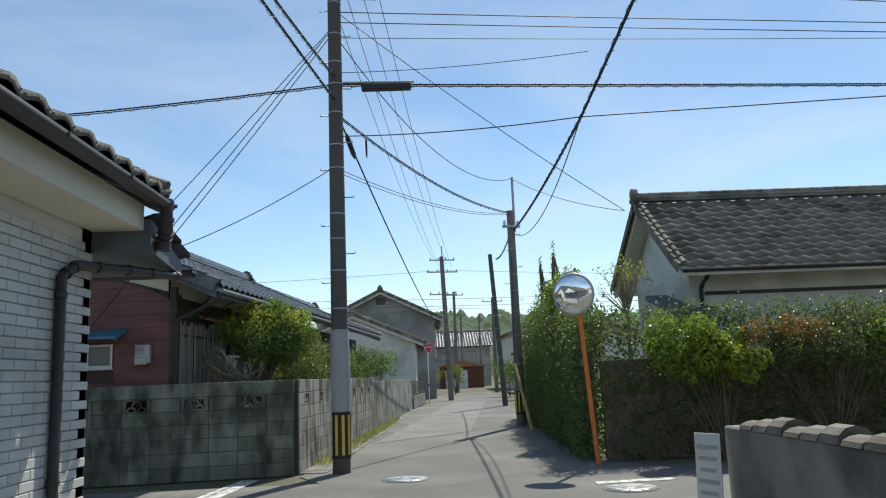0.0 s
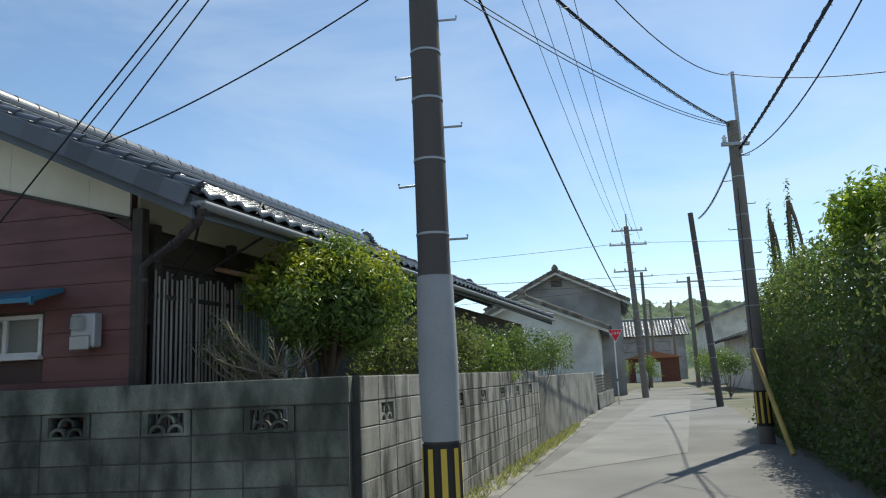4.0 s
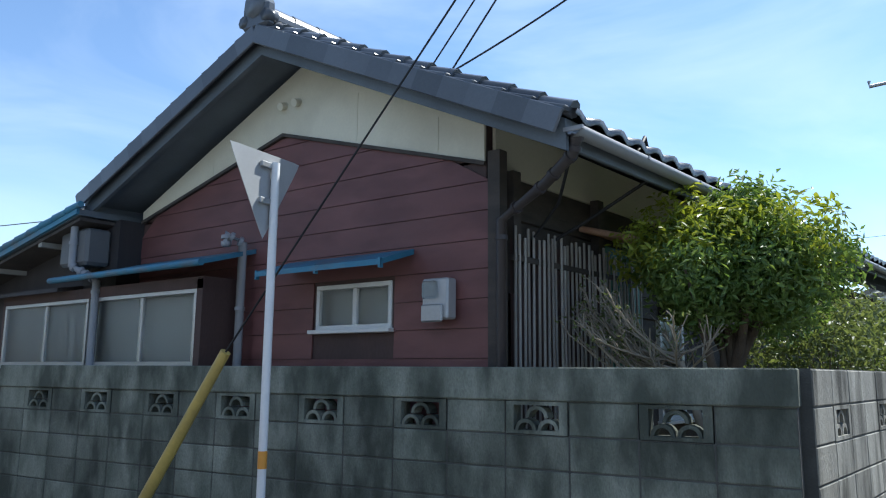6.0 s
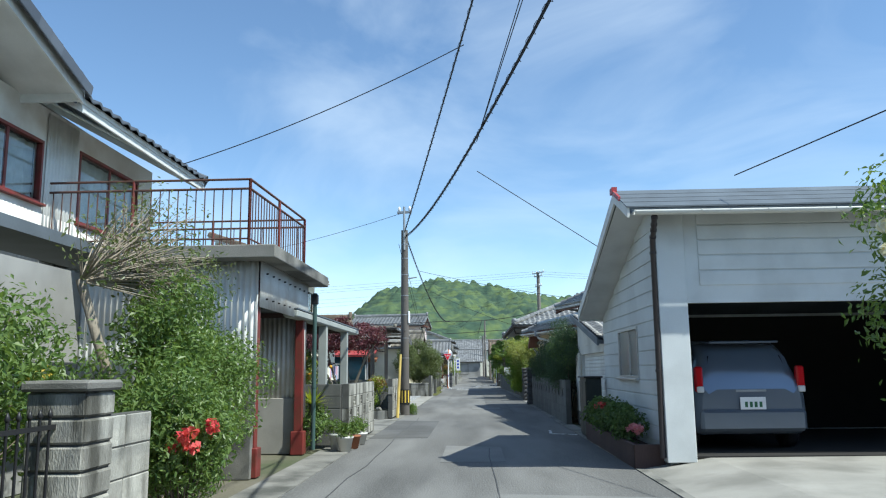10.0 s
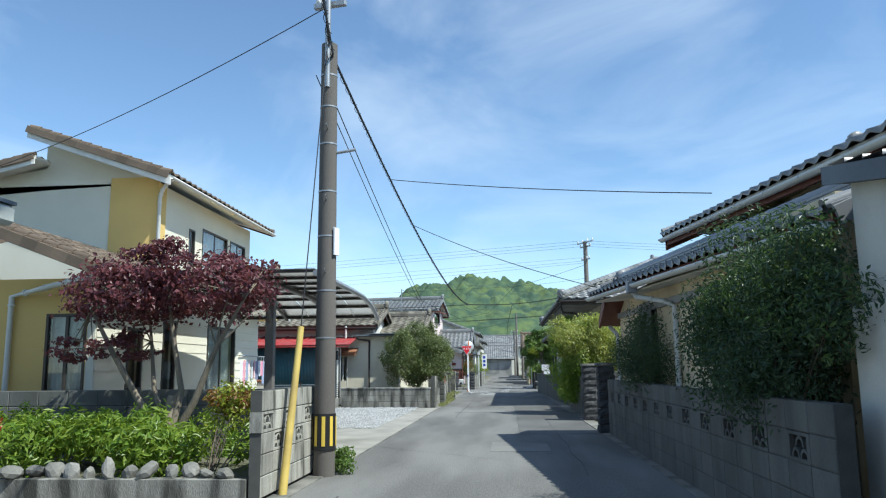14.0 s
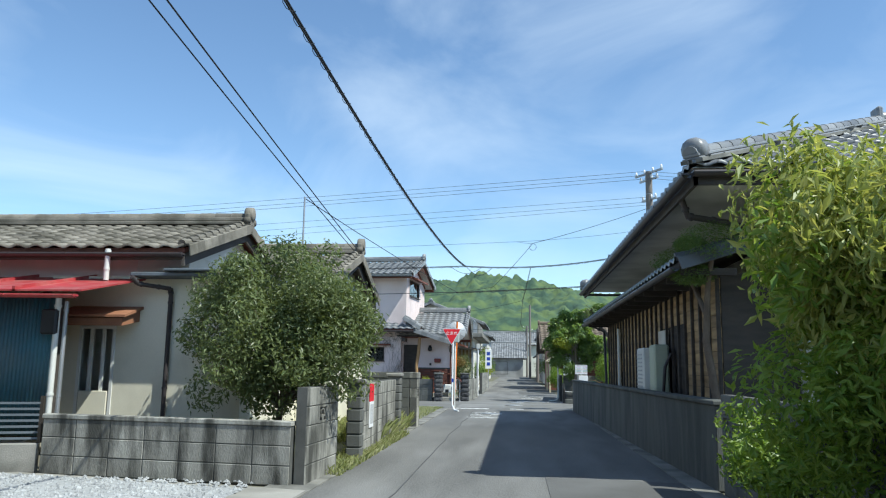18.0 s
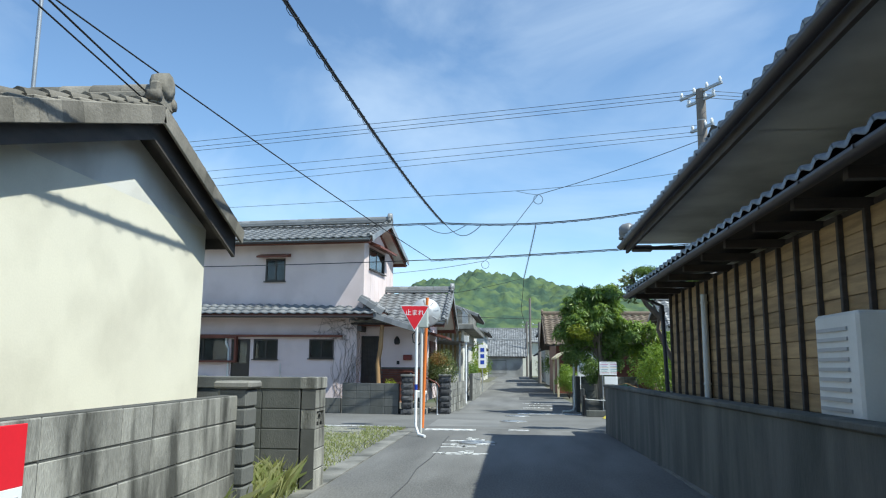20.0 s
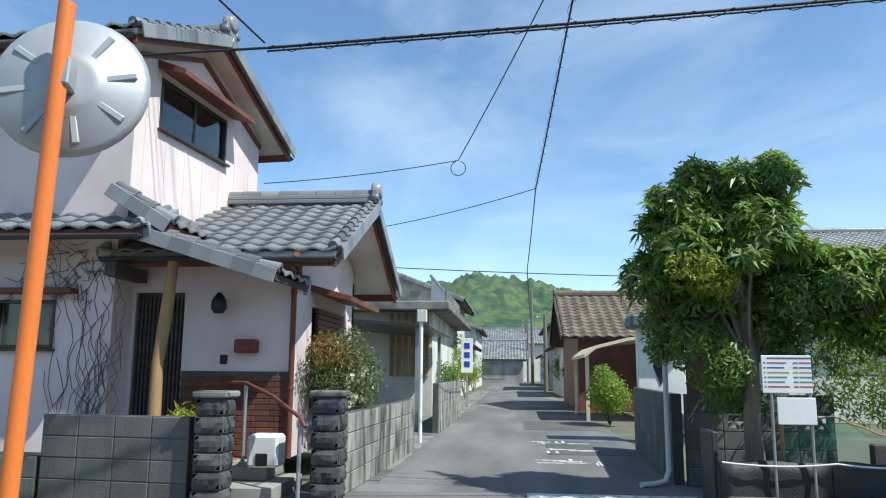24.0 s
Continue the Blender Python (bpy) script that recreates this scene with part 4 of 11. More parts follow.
def utility_pole(at, top, label, r0=0.15, r1=0.1, mat=None, lean=(0, 0), rings=True, stripes=None, sleeve=None, pipe_top=None, steps=True):
    th = thing("utility_pole", at, label, "utility pole", "utility poles")
    x, y, z = at
    mat = mat or M_POLE
    mb = MB()
    tip = Vector((x + lean[0], y + lean[1], top))
    b = Vector(at)
    mb.tube([b, b.lerp(tip, 0.33), b.lerp(tip, 0.66), tip], [r0, lerp(r0, r1, 0.33), lerp(r0, r1, 0.66), r1], 18)
    part("pole", mb, mat, th)

    def rad(h):
        return lerp(r0, r1, (h - z) / (top - z))

    def cen(h):
        return b.lerp(tip, (h - z) / (top - z))

    if rings:
        h = z + 1.6
        while h < top - 0.3:
            m = MB()
            m.tube([cen(h), cen(h + 0.018)], rad(h) + 0.005, 16)
            part("steel_band", m, M_STEEL, th)
            h += RNG.uniform(0.35, 0.8)
    if steps:
        h, s = z + 2.4, 1
        while h < top - 0.2:
            m = MB()
            c = cen(h)
            m.tube([c, c + Vector((s * (rad(h) + 0.14), 0.03, 0)), c + Vector((s * (rad(h) + 0.14), 0.03, 0.03))], 0.009, 6)
            part("step_bolt", m, M_STEEL, th)
            h += 0.45
            s = -s
    if sleeve:
        m = MB()
        a, c2 = sleeve
        m.tube([cen(a), cen((a + c2) / 2), cen(c2)], [rad(a) + 0.014, rad(a) + 0.02, rad(c2) + 0.012], 18)
        part("sleeve", m, M_SLEEVE, th)
    if stripes:
        a, c2 = stripes
        m = MB()
        m.tube([cen(a), cen(c2)], [rad(a) + 0.012, rad(c2) + 0.012], 18)
        g = part("stripe_guard", m, M_BLACK, th)
        k = 9
        for i in range(k):
            m = MB()
            t0, t1 = 2 * math.pi * i / k, 2 * math.pi * (i + 0.42) / k
            rr = [rad(a) + 0.016, rad(c2) + 0.016]
            vs = []
            for h, q in ((a + 0.05, rr[0]), (c2 - 0.03, rr[1])):
                vs += [cen(h) + Vector((math.cos(t) * q, math.sin(t) * q, 0)) for t in np.linspace(t0, t1, 4)]
            m.add(vs, [(j, j + 1, j + 5, j + 4) for j in range(3)], True)
            part("yellow_stripe", m, M_STRIPEY, g)
    if pipe_top:
        m = MB()
        m.tube([tip - Vector((0, 0, 0.6)) + Vector((r1, 0, 0)), Vector((tip.x + r1, tip.y, pipe_top))], 0.035, 8)
        part("top_pipe", m, M_STEEL, th)
    return th, cen


def crossarm(th, at, d, half, ins=3, r=0.03, drop=0.0):
    at, d = Vector(at), Vector(d).normalized()
    mb = MB()
    mb.obox(at, d * half, d.cross(Vector((0, 0, 1))) * 0.035, (0, 0, 0.035), 0.005)
    arm = part("crossarm", mb, M_STEEL, th)
    for i in range(ins):
        p = at + d * (-half + 0.06 + (2 * half - 0.12) * i / max(1, ins - 1))
        m = MB()
        m.lathe(p + Vector((0, 0, 0.035)), [(0.012, 0), (0.045, 0.03), (0.03, 0.05), (0.05, 0.08), (0.03, 0.1), (0.02, 0.14)], 10)
        part("insulator", m, M_SIGNWHITE, arm)
    return arm


def slab_poly(name, pts, z0, z1, mat, label, category="ground", kind="structure"):
    mb = MB()
    mb.prism([(x, y, z0) for x, y in pts], (0, 0, z1 - z0))
    return solo(name, mb, mat, label, category, "", kind)


# ---- ground and roads ----
def grid_sheet(name, x0, x1, y0, y1, z, mat, label):
    mb = MB()
    mb.add([(x0, y0, z), (x1, y0, z), (x1, y1, z), (x0, y1, z)], [(0, 1, 2, 3)])
    return solo(name, mb, mat, label, "ground", "", "structure")


grid_sheet("ground", -3500, 3500, -3500, 3500, -0.012, M_GROUND, "dry bare earth with weeds reaching the horizon")
# the long lane, the lane ahead of the start, and the cross lane
slab_poly("road_lane", [(-1.5, 6.35), (-1.5, 10.55), (-220, 10.55), (-220, 6.35)], -0.06, 0.0, M_ASPH_LANE, "worn grey asphalt lane between walls", "road")
slab_poly("road_start", [(-1.9, -20), (1.75, -20), (1.9, 5.2), (14, 6.0), (14, 11.0), (3.2, 11.0), (2.2, 12.5), (3.1, 26), (5.2, 60), (1.2, 60), (-1.0, 26), (-1.9, 11.4), (-1.5, 10.56), (-1.5, 6.34), (-2.2, 5.3)], -0.06, 0.001, M_ASPHALT, "worn grey asphalt at a narrow crossing", "road")
slab_poly("road_cross", [(-62.2, -40), (-66.9, -40), (-67.1, 5.6), (-67.3, 10.5), (-67.0, 50), (-61.8, 50), (-61.6, 10.5), (-61.8, 6.4)], -0.06, 0.002, M_ASPHALT, "grey asphalt cross lane", "road")
slab_poly("road_patch", [(-1.2, 16.5), (1.0, 19), (3.0, 40), (1.3, 40)], -0.05, 0.006, M_ASPH_OLD, "pale worn asphalt patch", "road")
for x0, x1, y0, y1, mt in ((-19.2, -21.5, 8.0, 8.9, M_ASPH_OLD), (-33.0, -34.5, 8.4, 9.3, M_ASPH_OLD), (-43.2, -44.4, 7.2, 8.6, M_ASPH_OLD), (-62.3, -64.5, 6.7, 8.2, M_ASPH_OLD), (-76, -79, 8.7, 10.3, M_ASPH_NEW), (-71, -73.5, 9.0, 10.3, M_ASPH_NEW), (-82, -87, 8.9, 10.3, M_ASPH_NEW), (-23.0, -28.0, 6.5, 7.6, M_ASPH_NEW), (-36, -47, 8.9, 10.4, M_ASPH_NEW), (-12.5, -16.5, 8.7, 10.4, M_ASPH_OLD)):
    slab_poly("road_patch", [(x0, y0), (x0, y1), (x1 + 0.3, y1), (x1, y0)], -0.05, 0.005, mt, "rectangular asphalt repair patch", "road")


def road_seam(pts, w=0.02):
    mb = MB()
    for p, q in zip(pts, pts[1:]):
        a, b = Vector((*p, 0.003)), Vector((*q, 0.003))
        n = (b - a).cross(Vector((0, 0, 1))).normalized() * w / 2
        mb.prism([a - n, b - n, b + n, a + n], (0, 0, 0.004))
    solo("road_seam", mb, M_TAR, "dark sealed seam in the asphalt", "road", "", "structure")


M_TAR = material("tar_seam", (0.075, 0.075, 0.076), 0.8, (0.08, 0.08, 0.08), 4.0, fine=60, fine_amt=0.3, bump=0.3)
g = random.Random(21)
for y0, xa, xb in ((8.72, -8.0, -21.0), (7.0, -12.0, -29.0), (9.6, -30.5, -41.0), (7.35, -41.0, -60.0)):
    k = int((xa - xb) / 1.1)
    road_seam([(xa + (xb - xa) * i / k, y0 + g.uniform(-0.035, 0.035)) for i in range(k + 1)], 0.013)


def road_mark(pts, label="worn white painted road marking"):
    return slab_poly("road_marking", pts, 0.0, 0.009, M_PAINT, label, "road marking")


road_mark([(-61.25, 6.75), (-61.25, 7.75), (-61.6, 7.75), (-61.6, 6.75)], "white painted stop line, worn")
road_mark([(-61.4, 8.4), (-61.4, 8.8), (-61.6, 8.8), (-61.6, 8.4)])
for pts in ([(-24.5, 10.0), (-23.72, 9.94), (-23.72, 9.99), (-24.5, 10.05)], [(-23.75, 9.94), (-23.7, 9.94), (-23.4, 10.43), (-23.45, 10.44)], [(-24.5, 10.5), (-24.45, 10.5), (-24.45, 10.63), (-24.5, 10.63)]):
    road_mark(pts, "thin chalky white corner line")
road_mark([(-66.9, 8.6), (-66.9, 10.3), (-67.2, 10.3), (-67.2, 8.6)], "white painted stop line, worn")
road_mark([(-62.0, -30), (-62.12, -30), (-62.1, 6.2), (-61.98, 6.2)], "thin white edge line")
road_mark([(-67.05, -30), (-67.15, -30), (-67.35, 6.2), (-67.25, 6.2)], "thin white edge line")
road_mark([(-2.95, 9.2), (-2.65, 9.0), (-2.45, 11.15), (-2.7, 11.2)], "white painted stop line, worn")
road_mark([(2.0, 9.4), (3.0, 9.5), (3.0, 9.7), (2.0, 9.6)])
# worn letters on the lane
for cx in (-57.2, -58.3, -59.3):
    for k in range(7):
        x, y = cx + RNG.uniform(-0.28, 0.28), 7.8 + RNG.uniform(-0.35, 0.35)
        l, w = (RNG.uniform(0.1, 0.25), 0.03) if k % 2 else (0.035, RNG.uniform(0.1, 0.28))
        road_mark([(x - l, y - w), (x + l, y - w), (x + l, y + w), (x - l, y + w)], "worn white bars of road lettering")
for cx in (-70.0, -71.6, -73.0):
    for k in range(7):
        x, y = cx + RNG.uniform(-0.3, 0.3), 9.3 + RNG.uniform(-0.35, 0.35)
        l, w = (RNG.uniform(0.1, 0.28), 0.025) if k % 2 else (0.03, RNG.uniform(0.1, 0.25))
        road_mark([(x - l, y - w), (x + l, y - w), (x + l, y + w), (x - l, y + w)], "worn white bars of road lettering")
# kerb-side concrete gutters
slab_poly("gutter_strip", [(-13, 6.0), (-13, 6.5), (-61, 6.55), (-61, 6.05)], -0.05, 0.012, M_CONC_D, "dirty concrete gutter strip along the lane", "gutter")
slab_poly("gutter_strip", [(-13, 10.5), (-13, 10.75), (-61, 10.6), (-61, 10.35)], -0.05, 0.012, M_CONC_D, "dirty concrete gutter strip along the lane", "gutter")
slab_poly("gutter_strip", [(-2.05, 11.7), (-1.55, 11.7), (-0.4, 35), (-0.9, 35)], -0.05, 0.014, M_CONC_D, "mossy concrete gutter strip", "gutter")
slab_poly("gutter_strip", [(-67.9, 6.0), (-67.9, 6.95), (-110, 6.95), (-110, 6.0)], -0.05, 0.012, M_CONC_D, "dirty concrete gutter strip along the lane", "gutter")


def manhole(x, y, r=0.33):
    th = thing("manhole_cover", (x, y, 0), "round cast iron manhole cover in the asphalt", "manhole cover", "manhole covers")
    mb = MB()
    mb.lathe((x, y, -0.03), [(r, 0), (r, 0.038), (r - 0.03, 0.039)], 28)
    part("ring", mb, M_CONC_D, th)
    mb = MB()
    mb.lathe((x, y, -0.02), [(r - 0.035, 0), (r - 0.035, 0.033), (r * 0.5, 0.033)], 28)
    lid = part("lid", mb, M_STEEL, th)
    for i in range(10):
        a = 2 * math.pi * i / 10
        mb = MB()
        mb.obox((x + math.cos(a) * r * 0.5, y + math.sin(a) * r * 0.5, 0.014), (math.cos(a) * r * 0.3, math.sin(a) * r * 0.3, 0), (-math.sin(a) * 0.014, math.cos(a) * 0.014, 0), (0, 0, 0.004))
        part("rib", mb, M_STEEL, lid)


for p in ((-0.34, 10.6), (2.3, 9.0), (-58.9, 7.9), (-64.0, 8.5), (-66.0, 8.6), (-63.6, 3.0)):
    manhole(*p)

# driveway of the garage, parking court, empty lot
mb = MB()
mb.prism([(-12.5, 10.6, -0.05), (-12.5, 10.6, 0.012), (-12.5, 11.4, 0.14), (-12.5, 17.0, 0.16), (-12.5, 17.0, -0.05)], (-7.3, 0, 0))
solo("driveway", mb, M_CONC, "pale concrete driveway rising to the garage", "driveway", "", "structure")
slab_poly("forecourt", [(-24.4, 6.0), (-28.6, 6.0), (-28.6, -2), (-24.4, -2)], -0.05, 0.016, M_CONC_D, "worn concrete forecourt beside the planted bed", "ground")
slab_poly("forecourt_gravel", [(-26.6, 5.9), (-28.4, 5.9), (-28.4, 5.1), (-26.9, 5.1)], -0.05, 0.024, M_GRAVEL, "patch of crushed stone gravel", "ground")
slab_poly("parking_court", [(-30.9, 6.3), (-31.6, 6.5), (-45.4, 6.5), (-45.5, 6.1), (-46.1, 2.6), (-40, 0.5), (-31, 1.2)], -0.05, 0.014, M_CONC, "pale concrete parking court", "ground")
slab_poly("parking_gravel", [(-37.6, 5.9), (-45.35, 5.9), (-45.9, 2.8), (-40, 1.2), (-37.2, 2.5)], -0.05, 0.022, M_GRAVEL, "grey crushed stone gravel", "ground")
slab_poly("lot_ground", [(-50.2, 6.1), (-61.2, 6.25), (-61.9, 4.5), (-61.9, -30), (-53.5, -30), (-53.5, 6.0)], -0.05, 0.008, M_LOT, "gravelly empty lot with grass", "ground")


def scatter_stones(name, n, x0, x1, y0, y1, z, s, seed, mat, label, keep=None):
    r = np.random.RandomState(seed)
    ico = np.array([(1, 0, 0), (-1, 0, 0), (0, 1, 0), (0, -1, 0), (0, 0, 0.8), (0, 0, -0.8)], float)
    tri = np.array([(0, 2, 4), (2, 1, 4), (1, 3, 4), (3, 0, 4), (2, 0, 5), (1, 2, 5), (3, 1, 5), (0, 3, 5)])
    p = np.c_[r.uniform(x0, x1, n), r.uniform(y0, y1, n), np.full(n, z)]
    if keep:
        p = p[[keep(a, b) for a, b, _ in p]]
    n = len(p)
    sz = s * (0.5 + r.rand(n))[:, None, None]
    a = r.uniform(0, 6.28, n)
    c, d = np.cos(a), np.sin(a)
    v = ico[None] * (0.7 + 0.6 * r.rand(n, 6, 1)) * sz
    v = np.stack([v[..., 0] * c[:, None] - v[..., 1] * d[:, None], v[..., 0] * d[:, None] + v[..., 1] * c[:, None], v[..., 2]], -1) + p[:, None]
    f = (tri[None] + (np.arange(n) * 6)[:, None, None]).reshape(-1, 3)
    return tagged(new(name, np_mesh(name, v.reshape(-1, 3), f, mat)), label, "gravel", "", "stuff")


scatter_stones("gravel", 9000, -45.8, -37.3, 1.6, 5.9, 0.024, 0.022, 3, M_GRAVEL, "loose grey crushed stone", lambda x, y: y > 1.4 + (x + 46) * 0.15 + 1.0)
scatter_stones("gravel", 5000, -61.8, -54, -6, 6.1, 0.012, 0.02, 4, M_LOT, "loose grey crushed stone")


def grass(name, n, area, seed, h=0.09, mat=None, label="short ragged green grass", keep=None, z=0.0):
    r = np.random.RandomState(seed)
    x0, x1, y0, y1 = area
    p = np.c_[r.uniform(x0, x1, n), r.uniform(y0, y1, n)]
    if keep is not None:
        p = p[[keep(a, b) for a, b in p]]
    n = len(p)
    a = r.uniform(0, 6.28, n)
    hh = h * (0.5 + r.rand(n))
    w = 0.006 + 0.006 * r.rand(n)
    dx, dy = np.cos(a), np.sin(a)
    ln = r.normal(0, 0.5, (n, 2)) * hh[:, None]
    base = np.c_[p, np.full(n, z)]
    v = np.stack([base + np.c_[-dx * w, -dy * w, np.zeros(n)], base + np.c_[dx * w, dy * w, np.zeros(n)], base + np.c_[ln[:, 0] * 0.5 + dx * w * 0.6, ln[:, 1] * 0.5 + dy * w * 0.6, hh * 0.7], base + np.c_[ln, hh]], 1)
    f = np.arange(n)[:, None] * 4 + np.array([[0, 1, 2, 3]])
    return tagged(new(name, np_mesh(name, v.reshape(-1, 3), f, mat or L_GRASS)), label, "grass", "", "stuff")


def patchy(x, y):
    return noise.noise((x * 0.55, y * 0.55, 2.0)) > -0.08


grass("lot_grass", 75000, (-61.8, -53.6, -8, 6.3), 5, 0.042, keep=lambda x, y: patchy(x, y) or y > 5.6)
grass("verge_grass", 5000, (-2.1, -1.0, 12.6, 26), 6, 0.09, keep=lambda x, y: abs(x - (-1.85 + (y - 11.6) * 0.058)) < 0.16)
grass("verge_grass", 3000, (-52, -46.5, 6.1, 6.6), 7, 0.08)
grass("lot_weeds", 4000, (-53.9, -50.2, 4.6, 6.4), 8, 0.25, label="tall pale weeds against a wall")


# ---- houses ----
UP = Vector((0, 0, 1))


def gable_roof(th, r0, r1, wl, wr, dl, dr, mat, deck=None, singles=(0, 0), tw=0.26, tl=0.235, gut=None, fascia=None, fdeep=0.18, ends=True, ridge_h=0.12, soff=None):
    """A ridge from r0 to r1 with slopes to its left (wl out, dl down) and right."""
    r0, r1 = Vector(r0), Vector(r1)
    d = (r1 - r0).normalized()
    left = Vector((-d.y, d.x, 0))
    ln = (r1 - r0).length
    deck = deck or M_WOOD_D
    for s, w, h, n in ((1, wl, dl, singles[0]), (-1, wr, dr, singles[1])):
        if w <= 0:
            continue
        e0 = r0 + left * s * w - UP * h
        e1 = r1 + left * s * w - UP * h
        mb = MB()
        mb.prism([r0, r1, e1, e0], -UP * 0.07)
        part("roof_deck", mb, deck, th)
        v = (r0 - e0).normalized()
        nor = d.cross(v)
        if nor.z < 0:
            nor = -nor
        roof_tiles(th, e0 + nor * 0.004 - v * 0.04, d, v, ln, (r0 - e0).length, mat, tw, tl, None, n)
        for p, q, o in ((e0, r0, -d), (e1, r1, d)):
            verge(th, p + nor * 0.02, q + nor * 0.02, mat, o)
            if fascia:
                m = MB()
                m.prism([p - UP * 0.06, q - UP * 0.06, q - UP * (0.06 + fdeep), p - UP * (0.06 + fdeep)], -o * 0.035)
                part("bargeboard", m, fascia, th)
        if fascia:
            m = MB()
            c = (e0 + e1) / 2 - UP * 0.1 - left * s * 0.03
            m.obox(c, d * ln / 2, left * 0.015, UP * 0.06, 0.004)
            part("fascia", m, fascia, th)
        if gut:
            gutter(th, e0 + left * s * 0.05 - UP * 0.06, e1 + left * s * 0.05 - UP * 0.075, gut)
    ridge(th, r0 + UP * 0.03, r1 + UP * 0.03, mat, h=ridge_h, ends=ends)


def shed_roof(th, e0, e1, up, mat, deck=None, tiles=True, singles=0, tw=0.26, tl=0.235, gut=None, thick=0.07, fascia=None):
    """One slope: eave from e0 to e1, up: the way and length from the eave to the top."""
    e0, e1, up = Vector(e0), Vector(e1), Vector(up)
    d = (e1 - e0).normalized()
    mb = MB()
    mb.prism([e0, e1, e1 + up, e0 + up], -UP * thick)
    part("roof_deck", mb, deck or M_WOOD_D, th)
    v = up.normalized()
    nor = d.cross(v)
    if nor.z < 0:
        nor = -nor
    if tiles:
        roof_tiles(th, e0 + nor * 0.004 - v * 0.03, d, v, (e1 - e0).length, up.length, mat, tw, tl, None, singles)
        for p, o in ((e0, -d), (e1, d)):
            verge(th, p + nor * 0.02, p + up + nor * 0.02, mat, o)
    if gut:
        out = Vector((up.x, up.y, 0)).normalized() * -1
        gutter(th, e0 + out * 0.05 - UP * 0.05, e1 + out * 0.05 - UP * 0.065, gut)


def house_box(th, x0, x1, y0, y1, z0, z1, mat, holes=None, t=0.12, name="wall", mats=None):
    """Four walls; holes: by side ('s' faces -y, 'e' +x, 'n' +y, 'w' -x), each (u0, u1, z0, z1) along the wall as cut_wall takes them."""
    holes, mats = holes or {}, mats or {}
    for key, p, q in (("s", (x0, y0), (x1, y0)), ("e", (x1, y0 + t), (x1, y1 - t)), ("n", (x1, y1), (x0, y1)), ("w", (x0, y1 - t), (x0, y0 + t))):
        part(name, cut_wall(MB(), p, q, z0, z1, t, holes.get(key, ())), mats.get(key, mat), th)
    # floor and ceiling are coloured near black to put room shade behind the openings
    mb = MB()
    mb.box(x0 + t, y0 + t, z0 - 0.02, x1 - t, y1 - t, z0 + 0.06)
    part("floor_slab", mb, M_ROOM_SHADE, th)
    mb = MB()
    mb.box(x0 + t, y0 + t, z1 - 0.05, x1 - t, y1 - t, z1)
    part("ceiling_board", mb, M_ROOM_SHADE, th)


# --- the dark red house on the corner ---
M_CHAR = material("blackened_board", (0.05, 0.043, 0.043), 0.7, (0.035, 0.031, 0.033), 2.0, fine=70, fine_amt=0.25, bump=0.2, stretch=(3, 3, 0.3))
H1 = thing("corner_house", (-5.8, 14, 0), "one-storey house with dark red siding, cream gable and grey tiled roof", "house")
house_box(H1, -8.0, -3.9, 11.55, 20.4, 0.0, 2.82, M_BROWN_W, {"s": [(2.5, 3.28, 1.68, 2.03)]}, mats={"e": M_WOOD_D})
gable_roof(H1, (-5.72, 11.08, 4.07), (-5.72, 21.2, 4.18), 2.55, 2.7, 1.06, 1.26, M_TILE_BL, M_FASCIA, (0, 280), gut=M_GREYPIPE, fascia=M_FASCIA, fdeep=0.13)
mb = MB()
mb.prism([(-8.0, 11.55, 2.8), (-5.72, 11.55, 3.93), (-3.9, 11.55, 3.1), (-3.9, 11.55, 2.8)], (0, 0.1, 0))
part("gable", mb, M_BROWN_W, H1)
mb = MB()
mb.prism([(-8.0, 20.4, 2.8), (-5.72, 20.4, 3.93), (-3.9, 20.4, 3.1), (-3.9, 20.4, 2.8)], (0, -0.1, 0))
part("gable", mb, M_BROWN_W, H1)


def red_line(x):
    return lerp(2.80, 3.34, (x + 8.0) / 2.05) if x < -5.95 else lerp(3.34, 2.76, (x + 5.95) / 2.17)


def red_span(z):
    a = -8.0 if z <= 2.80 else -8.0 + (z - 2.80) / 0.54 * 2.05
    b = -3.86 if z <= 2.76 else -3.86 - (z - 2.76) / 0.58 * 2.07
    return a, b


z = 0.46
while z < 3.3:
    za, zb = z, min(z + 0.196, 3.33)
    (a0, b0), (a1, b1) = red_span(za), red_span(zb)
    spans = [(a0, b0, a1, b1)]
    if za < 2.06 and zb > 1.64:
        spans = [(a0, -5.53, a1, -5.53), (-4.69, b0, -4.69, b1)]
    for p0, q0, p1, q1 in spans:
        if q0 - p0 < 0.08:
            continue
        mb = MB()
        mb.prism([(p0, 11.532, za), (q0, 11.532, za), (q1, 11.538, zb), (p1, 11.538, zb)], (0, 0.012, 0))
        part("siding_plank", mb, M_RED_SIDE, H1)
    z += 0.2
mb = MB()
mb.prism([(-8.0, 11.526, 2.83), (-5.95, 11.526, 3.37), (-3.9, 11.526, 2.79), (-3.9, 11.526, 3.1), (-5.72, 11.526, 3.95), (-8.0, 11.526, 2.93)], (0, 0.02, 0))
part("cream_gable_board", mb, M_CREAM, H1)
mb = MB()
for p, q in (((-8.0, 2.82), (-5.95, 3.36)), ((-5.95, 3.36), (-3.89, 2.78))):
    d = Vector((q[0] - p[0], 0, q[1] - p[1]))
    mb.obox(((p[0] + q[0]) / 2, 11.52, (p[1] + q[1]) / 2), d / 2, (0, 0.012, 0), d.cross(Vector((0, 1, 0))).normalized() * 0.014)
part("drip_trim", mb, M_WOOD_D, H1)
